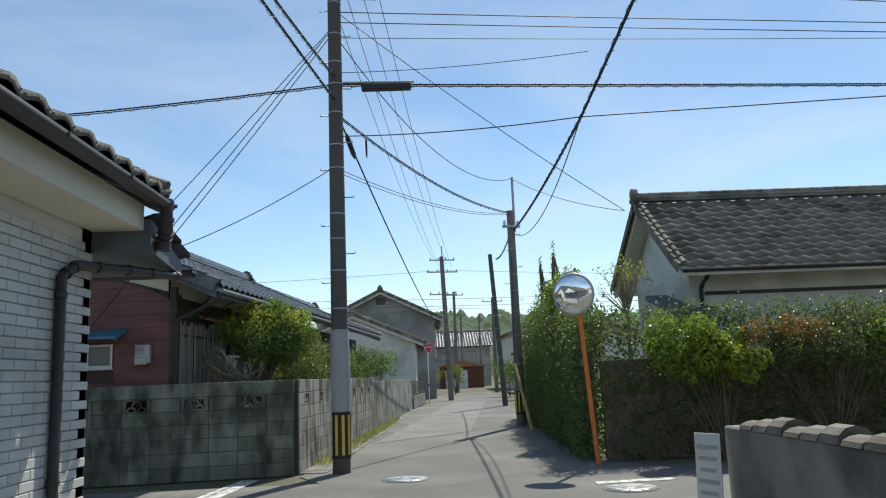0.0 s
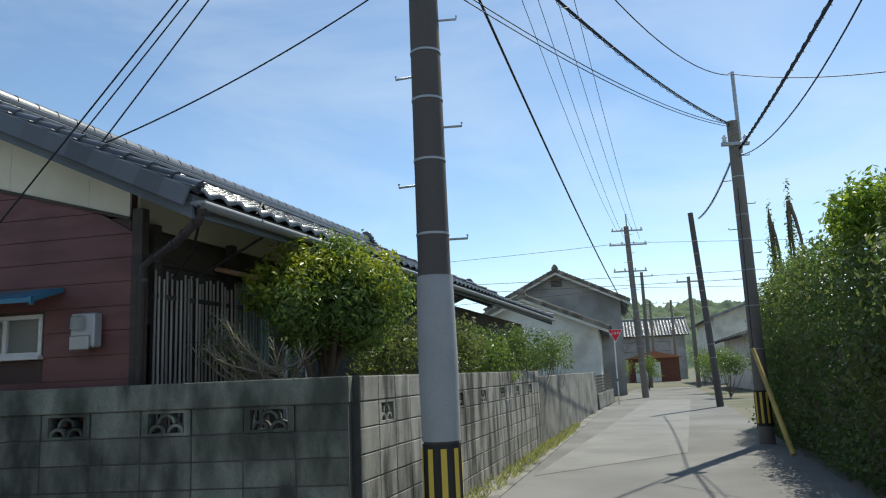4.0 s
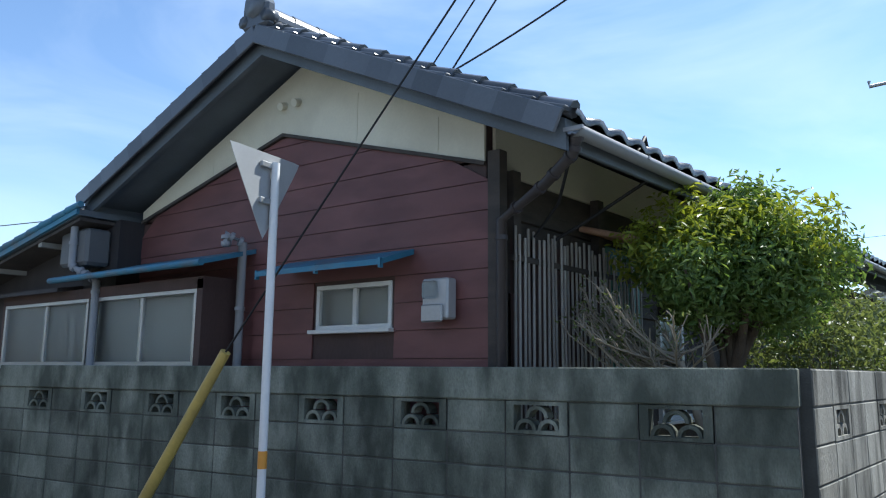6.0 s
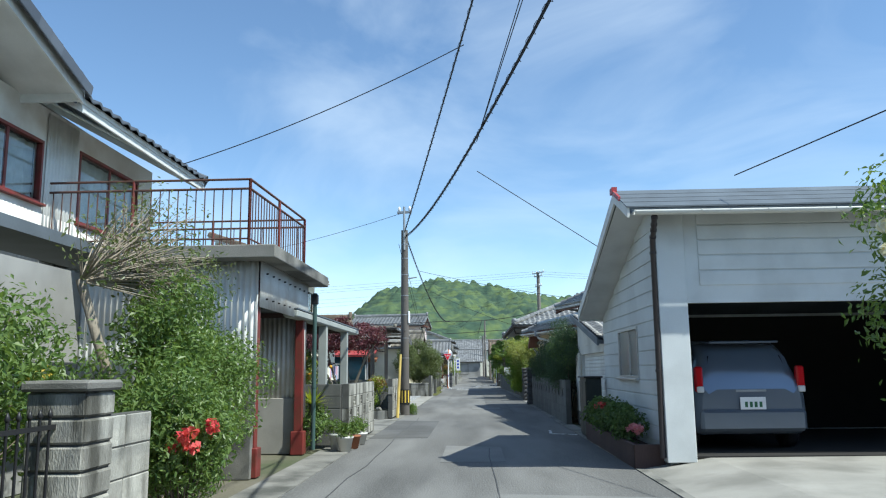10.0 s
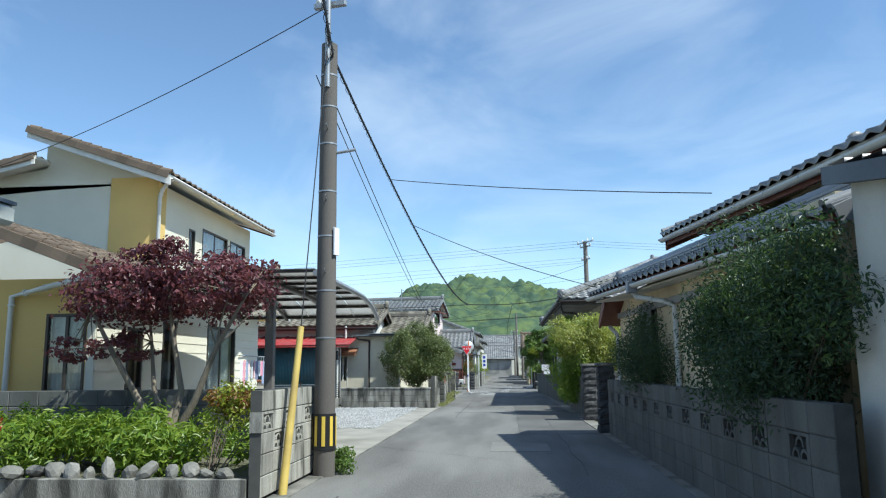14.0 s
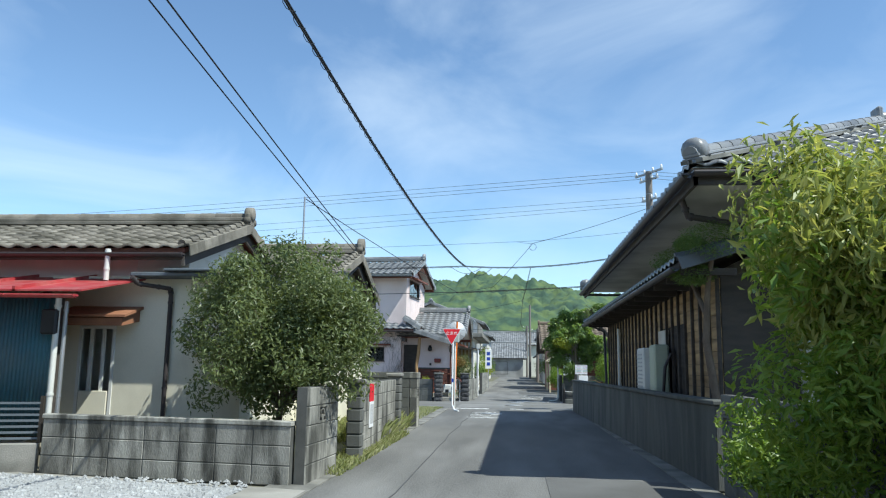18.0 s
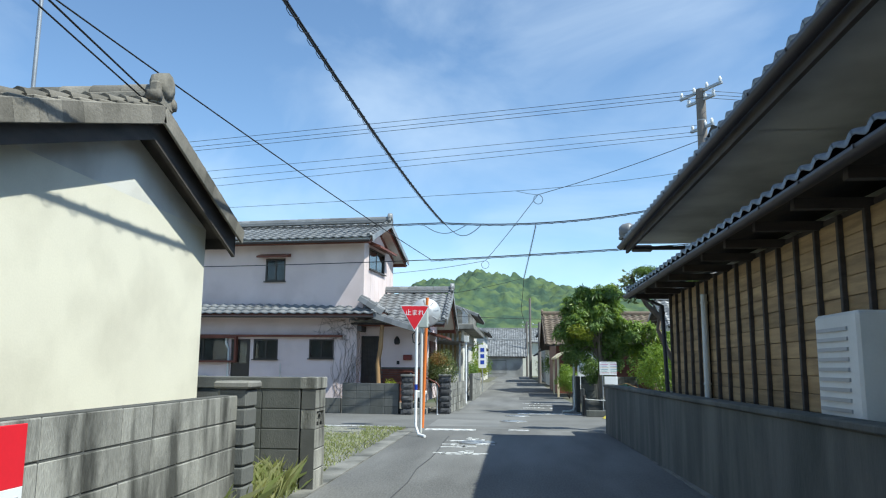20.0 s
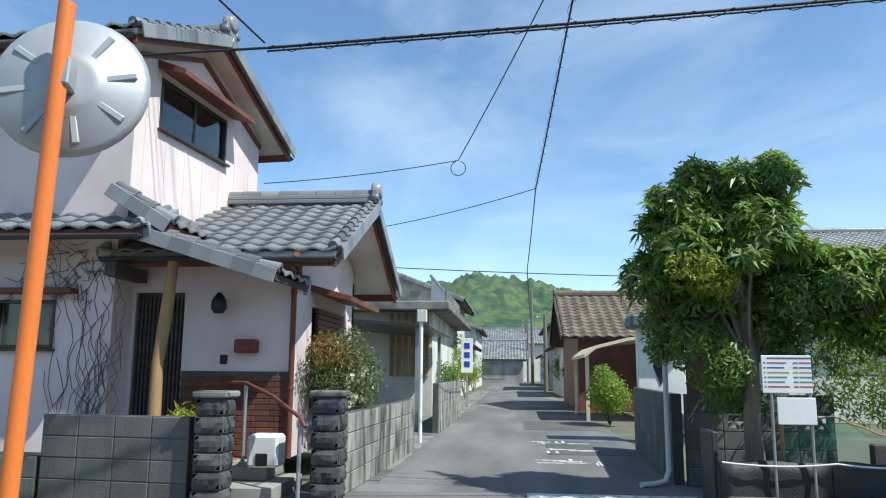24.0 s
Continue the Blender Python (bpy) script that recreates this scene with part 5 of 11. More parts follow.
mb = MB()
mb.box(-3.865, 11.515, 0.3, -3.77, 11.6, 2.86)
part("corner_post", mb, M_WOOD_D, H1)
for x in (-5.1, -4.3, -6.9):
    mb = MB()
    mb.box(x - 0.004, 11.522, red_line(x) + 0.04, x + 0.004, 11.53, 3.98 - abs(x + 5.72) * 0.45 - 0.15)
    part("board_joint", mb, M_CREAM, H1)
for x in (-5.95, -5.78):
    mb = MB()
    mb.tube([(x, 11.53, 3.62), (x, 11.47, 3.60)], 0.035, 10)
    part("gable_vent", mb, M_CREAM, H1)
# the pale curtain is an added reflector that brightens the frosted panes
window(H1, (-5.5, 11.55, 1.68), (1, 0), 0.78, 0.35, 2, M_WHITE, M_FROST, bar=0.035, curtain=M_CURTAIN)
mb = MB()
mb.prism([(-5.8, 11.52, 2.2), (-5.8, 11.18, 2.09), (-5.8, 11.18, 2.13), (-5.8, 11.52, 2.24)], (1.3, 0, 0))
for x in (-5.8, -5.15, -4.52):
    mb.box(x, 11.18, 2.07, x + 0.02, 11.21, 2.14)
part("window_awning", mb, M_BLUE, H1, "blue painted sheet metal awning")
mb = MB()
mb.box(-4.34, 11.42, 1.72, -4.12, 11.52, 2.0, 0.012)
mt = part("meter_box", mb, M_SIGNBACK, H1, "grey electricity meter box")
mb = MB()
mb.box(-4.32, 11.38, 1.86, -4.2, 11.425, 1.98, 0.015)
part("meter_glass", mb, M_CLEAR, mt)
mb = MB()
mb.box(-4.33, 11.395, 1.7, -4.15, 11.42, 1.82, 0.01)
part("meter_cover", mb, M_STEEL, mt)
# bay with the frosted windows
mb = MB()
mb.box(-9.95, 11.16, 0.0, -6.42, 11.55, 1.40)
mb.box(-6.5, 11.16, 1.40, -6.42, 11.55, 2.12)
mb.box(-9.98, 11.16, 1.40, -9.92, 11.55, 2.12)
mb.box(-9.95, 11.16, 2.04, -6.42, 11.55, 2.14)
part("bay", mb, M_BROWN_W, H1)
# both bay curtains are added, pale sheets to lighten the frosted glass
window(H1, (-9.92, 11.17, 1.40), (1, 0), 1.72, 0.64, 2, M_ALU, M_FROST, bar=0.035, curtain=M_CURTAIN)
window(H1, (-8.16, 11.17, 1.40), (1, 0), 1.66, 0.64, 2, M_ALU, M_FROST, bar=0.035, curtain=M_CURTAIN)
mb = MB()
mb.prism([(-8.6, 11.54, 2.36), (-8.6, 10.98, 2.2), (-8.6, 10.98, 2.24), (-8.6, 11.54, 2.4)], (2.35, 0, 0))
mb.tube([(-8.62, 10.98, 2.22), (-6.2, 10.98, 2.22)], 0.03, 8)
part("bay_roof", mb, M_BLUE, H1, "blue painted sheet metal bay roof")
mb = MB()
mb.prism([(-10.6, 11.54, 2.2), (-10.6, 11.05, 2.12), (-10.6, 11.05, 2.16), (-10.6, 11.54, 2.24)], (2.0, 0, 0))
part("bay_roof", mb, M_CHAR, H1)
pipe(H1, [(-6.28, 11.42, 1.0), (-6.28, 11.42, 2.44), (-6.34, 11.3, 2.5), (-6.34, 11.3, 2.4)], M_GREYPIPE, 0.035, "vent_pipe")
pipe(H1, [(-8.3, 11.02, 2.95), (-8.3, 11.02, 2.35), (-8.2, 11.1, 2.28), (-8.05, 11.14, 2.2), (-8.05, 11.14, 0.4)], M_GREYPIPE, 0.036)
pipe(H1, [(-2.98, 11.14, 2.72), (-3.02, 11.16, 2.62), (-3.3, 11.3, 2.5), (-3.74, 11.49, 2.36), (-3.74, 11.49, 0.3)], M_DKPIPE, 0.034)
mb = MB()
mb.box(-8.62, 11.05, 2.36, -8.12, 11.3, 2.72, 0.03)
part("fan_box", mb, plain("dark_grey_enamel", (0.13, 0.135, 0.14), 0.5), H1)
# lean-to with the blue edged roof
mb = cut_wall(MB(), (-11.0, 11.3), (-8.0, 11.3), 0, 2.3, 0.26)
cut_wall(mb, (-11.0, 17), (-11.0, 11.57), 0, 2.3, 0.1)
mb.prism([(-11.0, 11.3, 2.3), (-8.0, 11.3, 2.3), (-8.0, 11.3, 2.82)], (0, 0.26, 0))
part("lean_to_wall", mb, M_CHAR, H1)
mb = MB()
mb.prism([(-11.28, 10.95, 2.28), (-8.1, 10.95, 2.88), (-8.1, 10.95, 2.82), (-11.28, 10.95, 2.22)], (0, 6.0, 0))
part("lean_to_roof", mb, M_FASCIA, H1)
mb = MB()
mb.prism([(-11.32, 10.92, 2.29), (-8.1, 10.92, 2.91), (-8.1, 10.92, 2.83), (-11.32, 10.92, 2.2)], (0, 0.03, 0))
part("roof_edge", mb, M_BLUE, H1, "blue painted metal roof edge")
for k in range(13):
    mb = MB()
    x = -11.28 + k * 0.25
    mb.tube([(x, 10.93, 2.31 + k * 0.0472), (x + 0.235, 10.93, 2.35 + k * 0.0472)], [0.038, 0.033], 8)
    part("verge_cap", mb, M_BLUE, H1)
mb = MB()
mb.prism([(-11.25, 10.96, 2.2), (-8.1, 10.96, 2.8), (-8.1, 10.96, 2.77), (-11.25, 10.96, 2.17)], (0, 0.34, 0))
part("soffit", mb, M_WOOD_D, H1)
for x in (-10.95, -9.9, -8.9):
    mb = MB()
    mb.box(x, 10.97, 2.13 + (x + 11.28) * 0.19, x + 0.07, 11.3, 2.21 + (x + 11.28) * 0.19)
    part("rafter_end", mb, M_GREYW, H1)
pipe(H1, [(-11.22, 11.05, 2.2), (-11.1, 11.15, 2.05), (-11.06, 11.24, 1.9), (-11.06, 11.24, 0.2)], M_DKPIPE, 0.022)
# street side: cream band, weathered boards, corrugated sheet
mb = MB()
mb.box(-3.9, 11.62, 2.74, -3.875, 20.3, 3.1)
part("cream_band", mb, M_CREAM, H1)
g = random.Random(5)
for k in range(9):
    mb = MB()
    mb.obox((-3.885, 15.9, 1.9 + k * 0.095), (0, 4.25, g.uniform(-0.012, 0.012)), (0.012 + 0.003 * (k % 2), 0, 0.004), (0, 0, 0.045))
    part("weatherboard", mb, M_WOOD_D, H1)
for y in (11.72, 12.9, 14.1, 15.3):
    mb = MB()
    mb.box(-3.87, y, 1.9, -3.8, y + 0.09, 2.76)
    part("wall_stud", mb, M_WOOD_D, H1)
mb = MB()
mb.box(-3.83, 11.72, 0.5, -3.81, 13.0, 2.28)
mb.box(-3.84, 13.0, 0.5, -3.82, 13.7, 1.3)
part("dark_backing", mb, M_BROWN_W, H1)
mb = MB()
mb.box(-3.83, 13.0, 1.3, -3.81, 13.62, 2.4)
part("green_sheet", mb, plain("green_sheet_metal", (0.05, 0.17, 0.12), 0.5), H1, "green sheet metal panel")
slat = MB()
slat.obox((0, 0, 0), (0.007, 0, 0), (0, 0.0105, 0), (0, 0, 0.93), 0.003)
M_SLAT = material("weathered_grey_slat", (0.48, 0.45, 0.41), 0.85, (0.3, 0.27, 0.24), 4.0, fine=70, fine_amt=0.3, bump=0.3, rnd=0.25, stretch=(3, 3, 0.3))
slat_me = slat.mesh("fence_slat", M_SLAT)
for k in range(33):
    piece("fence_slat", slat_me, H1, Matrix.Translation((-3.78 + g.uniform(-0.008, 0.008), 11.7 + k * 0.058, 1.4 + g.uniform(-0.04, 0.04))) @ Matrix.Rotation(g.uniform(-0.012, 0.012), 4, "X"))
for z in (1.0, 2.12):
    mb = MB()
    mb.box(-3.8, 11.68, z, -3.775, 13.6, z + 0.04)
    part("slat_rail", mb, M_WOOD_D, H1)
mb = MB()
for k in range(10):
    mb.tube([(-3.86, 12.72 + k * 0.07, 2.5), (-3.42, 12.74 + k * 0.07, 2.38)], 0.026, 6)
part("tin_awning", mb, material("rusted_tin", (0.42, 0.2, 0.11), 0.7, (0.5, 0.36, 0.27), 5, fine=60, fine_amt=0.2, bump=0.2), H1, "small rusted tin awning")
window(H1, (-3.87, 14.1, 0.95), (0, 1), 1.1, 0.95, 2, M_WHITE, M_FROST)
mb = MB()
mb.tube([(-3.06, 11.95, 2.7), (-3.02, 12.1, 2.95), (-3.1, 12.4, 2.75), (-3.6, 12.3, 2.45), (-3.84, 12.2, 2.3)], 0.013, 6)
mb.tube([(-3.3, 11.6, 2.72), (-3.5, 11.8, 2.5), (-3.8, 11.95, 2.3), (-3.8, 11.95, 1.8)], 0.011, 6)
part("service_cable", mb, M_CABLE, H1)
# rear wing under a lower ridge
part("rear_wall", cut_wall(MB(), (-3.9, 20.4), (-3.9, 28.5), 0, 2.8, 0.12), M_WOOD_D, H1)
part("rear_wall", cut_wall(MB(), (-4.02, 28.5), (-8.0, 28.5), 0, 2.8, 0.12), M_STUCCO, H1)
gable_roof(H1, (-5.6, 21.3, 3.98), (-5.6, 29.2, 4.05), 2.4, 2.5, 1.0, 1.04, M_TILE_BL, M_FASCIA, (0, 0), gut=M_GREYPIPE, fascia=M_FASCIA)
# the house follows the side lane, which runs slightly askew
skew = Matrix(((1, 0.075, 0, -0.075 * 11.5), (0, 1, 0, 0), (0, 0, 1, 0), (0, 0, 0, 1)))
for c in H1.children_recursive:
    if c.data.users == 1:
        c.data.transform(skew)
    else:
        p = c.matrix_basis.translation.copy()
        c.matrix_basis = Matrix.Translation(skew @ p) @ Matrix.Rotation(-0.075, 4, "Z") @ Matrix.Translation(-p) @ c.matrix_basis

# --- white tiled house at the first corner ---
NL = thing("white_tiled_house", (-5, 1, 0), "house with white painted brick-tile wall and tiled eaves", "house")
mb = MB()
cut_wall(mb, (-2.25, -8), (-2.25, 5.1), 0, 2.9, 0.14)
cut_wall(mb, (-2.25, 5.1), (-9.0, 5.1), 0, 2.9, 0.14)
part("wall", mb, M_WHITE, NL)
small = MB()
small.obox((0, 0, 0), (0.11, 0, 0), (0, 0.008, 0), (0, 0, 0.027), 0.003)
bt = small.mesh("brick_tile", M_WBRICK)
for k in range(38):
    for j in range(8):
        zc, yc = 0.06 + k * 0.0605, 4.98 - j * 0.228 - (0.114 if k % 2 else 0)
        piece("brick_tile", bt, NL, Matrix.Translation((-2.242, yc, zc)) @ Matrix.Rotation(math.pi / 2, 4, "Z"))
field = MB()
for k in range(38):
    for j in range(8, 34):
        zc, yc = 0.06 + k * 0.0605, 4.98 - j * 0.228 - (0.114 if k % 2 else 0)
        field.box(-2.252, yc - 0.11, zc - 0.027, -2.234, yc + 0.11, zc + 0.027)
    for j in range(20):
        xc, zc = -2.37 - j * 0.228 - (0.114 if k % 2 else 0), 0.06 + k * 0.0605
        field.box(xc - 0.11, 5.098, zc - 0.027, xc + 0.11, 5.116, zc + 0.027)
part("brick_tile_field", field, M_WBRICK, NL)["kind"] = "stuff"
shed_roof(NL, (-1.82, -6, 2.68), (-1.82, 5.2, 2.68), (-2.6, 0, 1.3), M_TILE_OLD, M_FASCIA, True, 120, gut=M_DKPIPE)
shed_roof(NL, (-6.7, -6, 2.68), (-6.7, 5.2, 2.68), (2.25, 0, 1.3), M_TILE_OLD, M_FASCIA, True, 0)
mb = MB()
mb.prism([(-2.3, 5.09, 2.88), (-4.45, 5.09, 3.9), (-6.5, 5.09, 2.88)], (0, -0.12, 0))
part("gable", mb, M_WHITE, NL)
mb = MB()
mb.box(-2.24, -8, 2.42, -1.9, 5.1, 2.6)
part("soffit_band", mb, M_CREAM, NL)
mb = MB()
mb.prism([(-1.85, 5.1, 2.5), (-1.85, 5.75, 2.3), (-1.85, 5.75, 2.2), (-1.85, 5.1, 2.28)], (-4.4, 0, 0))
part("pent_roof", mb, M_FASCIA, NL, "dark tiled pent roof on the side wall")
roof_tiles(NL, (-1.8, 5.78, 2.31), (-1, 0, 0), (0, -0.65, 0.2), 4.4, 0.68, M_TILE_BL, singles=48)
gutter(NL, (-1.78, 5.83, 2.24), (-6.2, 5.83, 2.22), M_DKPIPE)
pipe(NL, [(-1.85, 5.7, 2.18), (-2.0, 5.2, 2.16), (-2.18, 4.75, 2.14), (-2.2, 4.6, 2.05), (-2.2, 4.6, 0.05)], M_DKPIPE, 0.032)
pipe(NL, [(-1.76, 5.12, 2.64), (-1.76, 5.14, 2.42), (-1.8, 5.2, 2.36), (-1.8, 5.2, 2.3)], M_DKPIPE, 0.045)

# --- old tiled house behind the hedge, on the right of the first crossing ---
RH = thing("old_tiled_house", (9, 15, 0), "old one-storey house with mossy cement tile roof and pale walls", "house")
house_box(RH, 4.72, 16.0, 13.3, 16.6, 0, 3.0, M_STUCCO)
mb = MB()
mb.prism([(4.72, 13.3, 3.0), (4.72, 13.3, 3.25), (4.72, 14.95, 4.45), (4.72, 16.6, 3.3), (4.72, 16.6, 3.0)], (0.1, 0, 0))
part("gable", mb, M_WHITE, RH)
mb = MB()
mb.box(4.99, 13.26, 2.6, 16, 13.3, 2.66)
part("wall_band", mb, M_WOOD_D, RH)
gable_roof(RH, (4.38, 14.95, 4.66), (16.5, 14.95, 4.66), 2.35, 2.35, 1.5, 1.62, M_TILE_OLD, M_WHITE, (0, 300), tw=0.3, tl=0.27, gut=M_DKPIPE, fascia=M_WHITE, fdeep=0.14)
pipe(RH, [(4.9, 12.62, 2.96), (4.9, 13.1, 2.8), (4.9, 13.22, 2.7), (4.9, 13.22, 0.4)], M_DKPIPE, 0.035)
mb = MB()
mb.prism([(4.3, 13.0, 2.35), (4.3, 14.6, 2.75), (4.3, 14.6, 2.65), (4.3, 13.0, 2.25)], (0.75, 0, 0))
part("side_canopy", mb, M_FASCIA, RH)
shed_mb = MB()
shed_mb.tube([(8.9, 12.75, 3.1), (8.9, 12.75, 3.75)], 0.012, 6)
part("aerial_mast", shed_mb, M_STEEL, RH)

# --- far grey house up the first lane ---
GH = thing("grey_house", (-3, 52, 0), "two-storey grey rendered house with a low gable roof", "house")
house_box(GH, -6.2, 0.55, 48.0, 58, 0, 5.0, M_GREYW)
mb = MB()
mb.prism([(-6.2, 48, 5.0), (-2.8, 48, 6.7), (0.55, 48, 5.0)], (0, 0.15, 0))
part("gable", mb, M_GREYW, GH)
gable_roof(GH, (-2.8, 47.4, 6.85), (-2.8, 58.5, 6.85), 4.0, 3.8, 1.95, 1.85, M_TILE_OLD, M_FASCIA, fascia=M_WHITE, tw=0.4, tl=0.4)
mb = MB()
for k in range(6):
    mb.box(-3.1, 47.96, 6.0 + k * 0.07, -2.5, 48.0, 6.04 + k * 0.07)
part("gable_vent", mb, M_WOOD_D, GH)
house_box(GH, -7.0, -0.6, 40.0, 48.0, 0, 3.2, M_STUCCO)
mb = MB()
mb.prism([(-7.0, 40, 3.2), (-3.8, 40, 4.6), (-0.6, 40, 3.2)], (0, 0.12, 0))
part("gable", mb, M_WHITE, GH)
gable_roof(GH, (-3.8, 39.4, 4.75), (-3.8, 48.2, 4.75), 3.7, 3.7, 1.6, 1.6, M_TILE_OLD, M_FASCIA, fascia=M_WHITE, tw=0.4, tl=0.4)

# --- white garage with the car ---
GR = thing("white_garage", (-21, 13, 0), "white sided garage with grey low roof and an open car bay", "garage")
mb = MB()
cut_wall(mb, (-22.65, 10.9), (-18.25, 10.9), 0.0, 2.2, 0.1, [(1.43, 2.9, 1.1, 1.86)])
cut_wall(mb, (-22.65, 17.0), (-22.65, 10.99), 0, 2.2, 0.1)
cut_wall(mb, (-18.2, 11.2), (-18.2, 16.8), 0.0, 3.25, 0.1, [(0.0, 4.2, 0.0, 2.06)])
cut_wall(mb, (-18.25, 16.8), (-22.4, 16.8), 0, 3.0, 0.1)
mb.prism([(-22.65, 10.9, 2.2), (-18.25, 10.9, 2.2), (-18.25, 10.9, 3.38), (-18.65, 10.9, 3.47)], (0, 0.1, 0))
part("wall", mb, M_WSIDE, GR)
mb = MB()
mb.box(-18.32, 10.84, 0.1, -18.14, 11.2, 3.3, 0.006)
part("corner_pier", mb, M_WSIDE, GR)
zz = 0.3
while zz < 3.2:
    mb = MB()
    x_l = -22.64 if zz < 2.08 else -22.64 + (zz - 2.08) * 3.05
    spans = [(x_l, -18.32)] if not 0.95 < zz < 1.88 else [(x_l, -21.26), (-19.7, -18.32)]
    for a, b in spans:
        mb = MB()
        mb.box(a, 10.884, zz, b, 10.9, zz + 0.182, 0.005)
        part("siding_panel", mb, M_WSIDE, GR)
    if zz > 2.25:
        m2 = MB()
        m2.box(-18.2, 11.38, zz, -18.184, 16.8, zz + 0.182, 0.005)
        part("siding_panel", m2, M_WSIDE, GR)
    zz += 0.198
window(GR, (-21.22, 10.89, 1.1), (1, 0), 1.47, 0.76, 2, M_ALU, M_FROST)
mb = MB()
mb.prism([(-22.7, 10.47, 2.28), (-18.65, 10.47, 3.57), (-17.8, 10.47, 3.22), (-17.8, 10.47, 3.14), (-18.65, 10.47, 3.5), (-22.7, 10.47, 2.2)], (0, 6.58, 0))
part("roof", mb, M_FASCIA, GR)
mb = MB()
mb.prism([(-22.72, 10.45, 2.3), (-18.65, 10.43, 3.63), (-18.65, 10.43, 3.47), (-22.72, 10.45, 2.15)], (0, 0.03, 0))
mb.prism([(-18.65, 10.43, 3.63), (-17.8, 10.43, 3.24), (-17.8, 10.43, 3.1), (-18.65, 10.43, 3.47)], (0, 0.03, 0))
mb.box(-22.76, 10.45, 2.12, -22.68, 17, 2.3)
part("bargeboard", mb, M_WHITE, GR)
mb = MB()
mb.prism([(-22.68, 10.48, 2.17), (-18.65, 10.48, 3.48), (-18.65, 10.48, 3.45), (-22.68, 10.48, 2.14)], (0, 0.42, 0))
part("soffit", mb, M_WHITE, GR)
for i in range(2):
    for k in range(4):
        mb = MB()
        a, b = (Vector((-17.78, 0, 3.23)), Vector((-18.67, 0, 3.64)))
        p, q = a.lerp(b, k / 4), a.lerp(b, (k + 1.08) / 4)
        y0, y1 = 10.42 + i * 3.3, 10.42 + (i + 1) * 3.3
        mb.prism([(p.x, y0, p.z + 0.012), (q.x, y0, q.z + 0.004), (q.x, y0, q.z - 0.005), (p.x, y0, p.z - 0.008)], (0, y1 - y0, 0))
        part("slate_course", mb, M_FASCIA, GR)
mb = MB()
mb.box(-18.75, 10.4, 3.6, -18.58, 10.47, 3.68)
mb.prism([(-18.65, 10.405, 3.66), (-18.2, 10.405, 3.46), (-18.2, 10.405, 3.4), (-18.65, 10.405, 3.6)], (0, 0.03, 0))
part("verge_cap", mb, M_REDROOF, GR, "faded red metal verge cap")
gutter(GR, (-17.73, 10.5, 3.17), (-17.73, 17, 3.15), M_WHITEPIPE)
pipe(GR, [(-17.75, 10.75, 3.1), (-17.95, 10.78, 2.98), (-18.14, 10.8, 2.85), (-18.2, 10.8, 0.15)], M_DKPIPE, 0.035)
# added near-black sheets paint the shade inside the car bay
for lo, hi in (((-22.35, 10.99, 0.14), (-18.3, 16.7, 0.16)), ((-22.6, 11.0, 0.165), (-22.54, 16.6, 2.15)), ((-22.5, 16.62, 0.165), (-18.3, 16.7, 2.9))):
    part("dark_lining", MB().box(*lo, *hi), M_ROOM_SHADE, GR)

# --- small shed with the roller shutter ---
SH = thing("shutter_shed", (-24.5, 12, 0), "small pale rendered shed with a white roller shutter", "shed")
part("wall", cut_wall(MB(), (-26.4, 10.92), (-22.7, 10.92), 0.0, 1.74, 0.1, [(0.5, 3.6, 0, 1.56)]), M_STUCCO, SH)
part("wall", cut_wall(MB(), (-26.4, 14), (-26.4, 11.03), 0, 2.4, 0.1), M_STUCCO, SH)
mb = MB()
mb.prism([(-26.4, 10.92, 1.742), (-22.7, 10.92, 1.742), (-26.4, 10.92, 2.43)], (0, 0.1, 0))
part("gable", mb, M_STUCCO, SH)
mb = MB()
mb.box(-26.42, 10.86, 0.3, -25.93, 10.917, 1.6, 0.01)
part("corner_pier", mb, M_STUCCO, SH)
mb = MB()
mb.box(-26.42, 10.855, 0, -25.93, 10.918, 0.298, 0.01)
part("pier_base", mb, M_CONC_D, SH)
mb = MB()
mb.box(-25.9, 10.93, 0.02, -25.85, 11.0, 1.56)
part("shutter_rail", mb, M_ALU, SH)
for k in range(21):
    mb = MB()
    mb.obox((-24.35, 11.0, 0.06 + k * 0.0735), (1.5, 0, 0), (0, 0.012, 0), (0, 0, 0.0355), 0.01)
    part("shutter_slat", mb, M_WHITE, SH)
mb = MB()
mb.prism([(-26.45, 10.8, 2.48), (-22.66, 10.8, 1.77), (-22.66, 10.8, 1.7), (-26.45, 10.8, 2.4)], (0, 3.4, 0))
part("roof_deck", mb, M_FASCIA, SH)
roof_tiles(SH, (-22.7, 10.8, 1.79), (0, 1, 0), (-3.75, 0, 0.7), 3.4, 3.81, M_TILE, singles=40)
mb = MB()
mb.prism([(-26.47, 10.77, 2.52), (-22.66, 10.77, 1.8), (-22.66, 10.77, 1.67), (-26.47, 10.77, 2.4)], (0, 0.03, 0))
part("bargeboard", mb, M_FASCIA, SH)
M_CABINET = material("black_green_enamel", (0.02, 0.026, 0.023), 0.5, (0.03, 0.036, 0.03), 6, fine=70, fine_amt=0.2, bump=0.1)
CB = thing("dark_cabinet", (-23.0, 10.68, 0), "low black storage cabinet standing before the shutter", "cabinet")
mb = MB()
mb.box(-23.35, 10.52, 0.02, -22.56, 10.8, 1.08, 0.012)
part("body", mb, M_CABINET, CB)
for x in (-23.33, -22.94):
    mb = MB()
    mb.box(x, 10.505, 0.06, x + 0.37, 10.52, 1.02, 0.005)
    part("door", mb, M_CABINET, CB)
mb = MB()
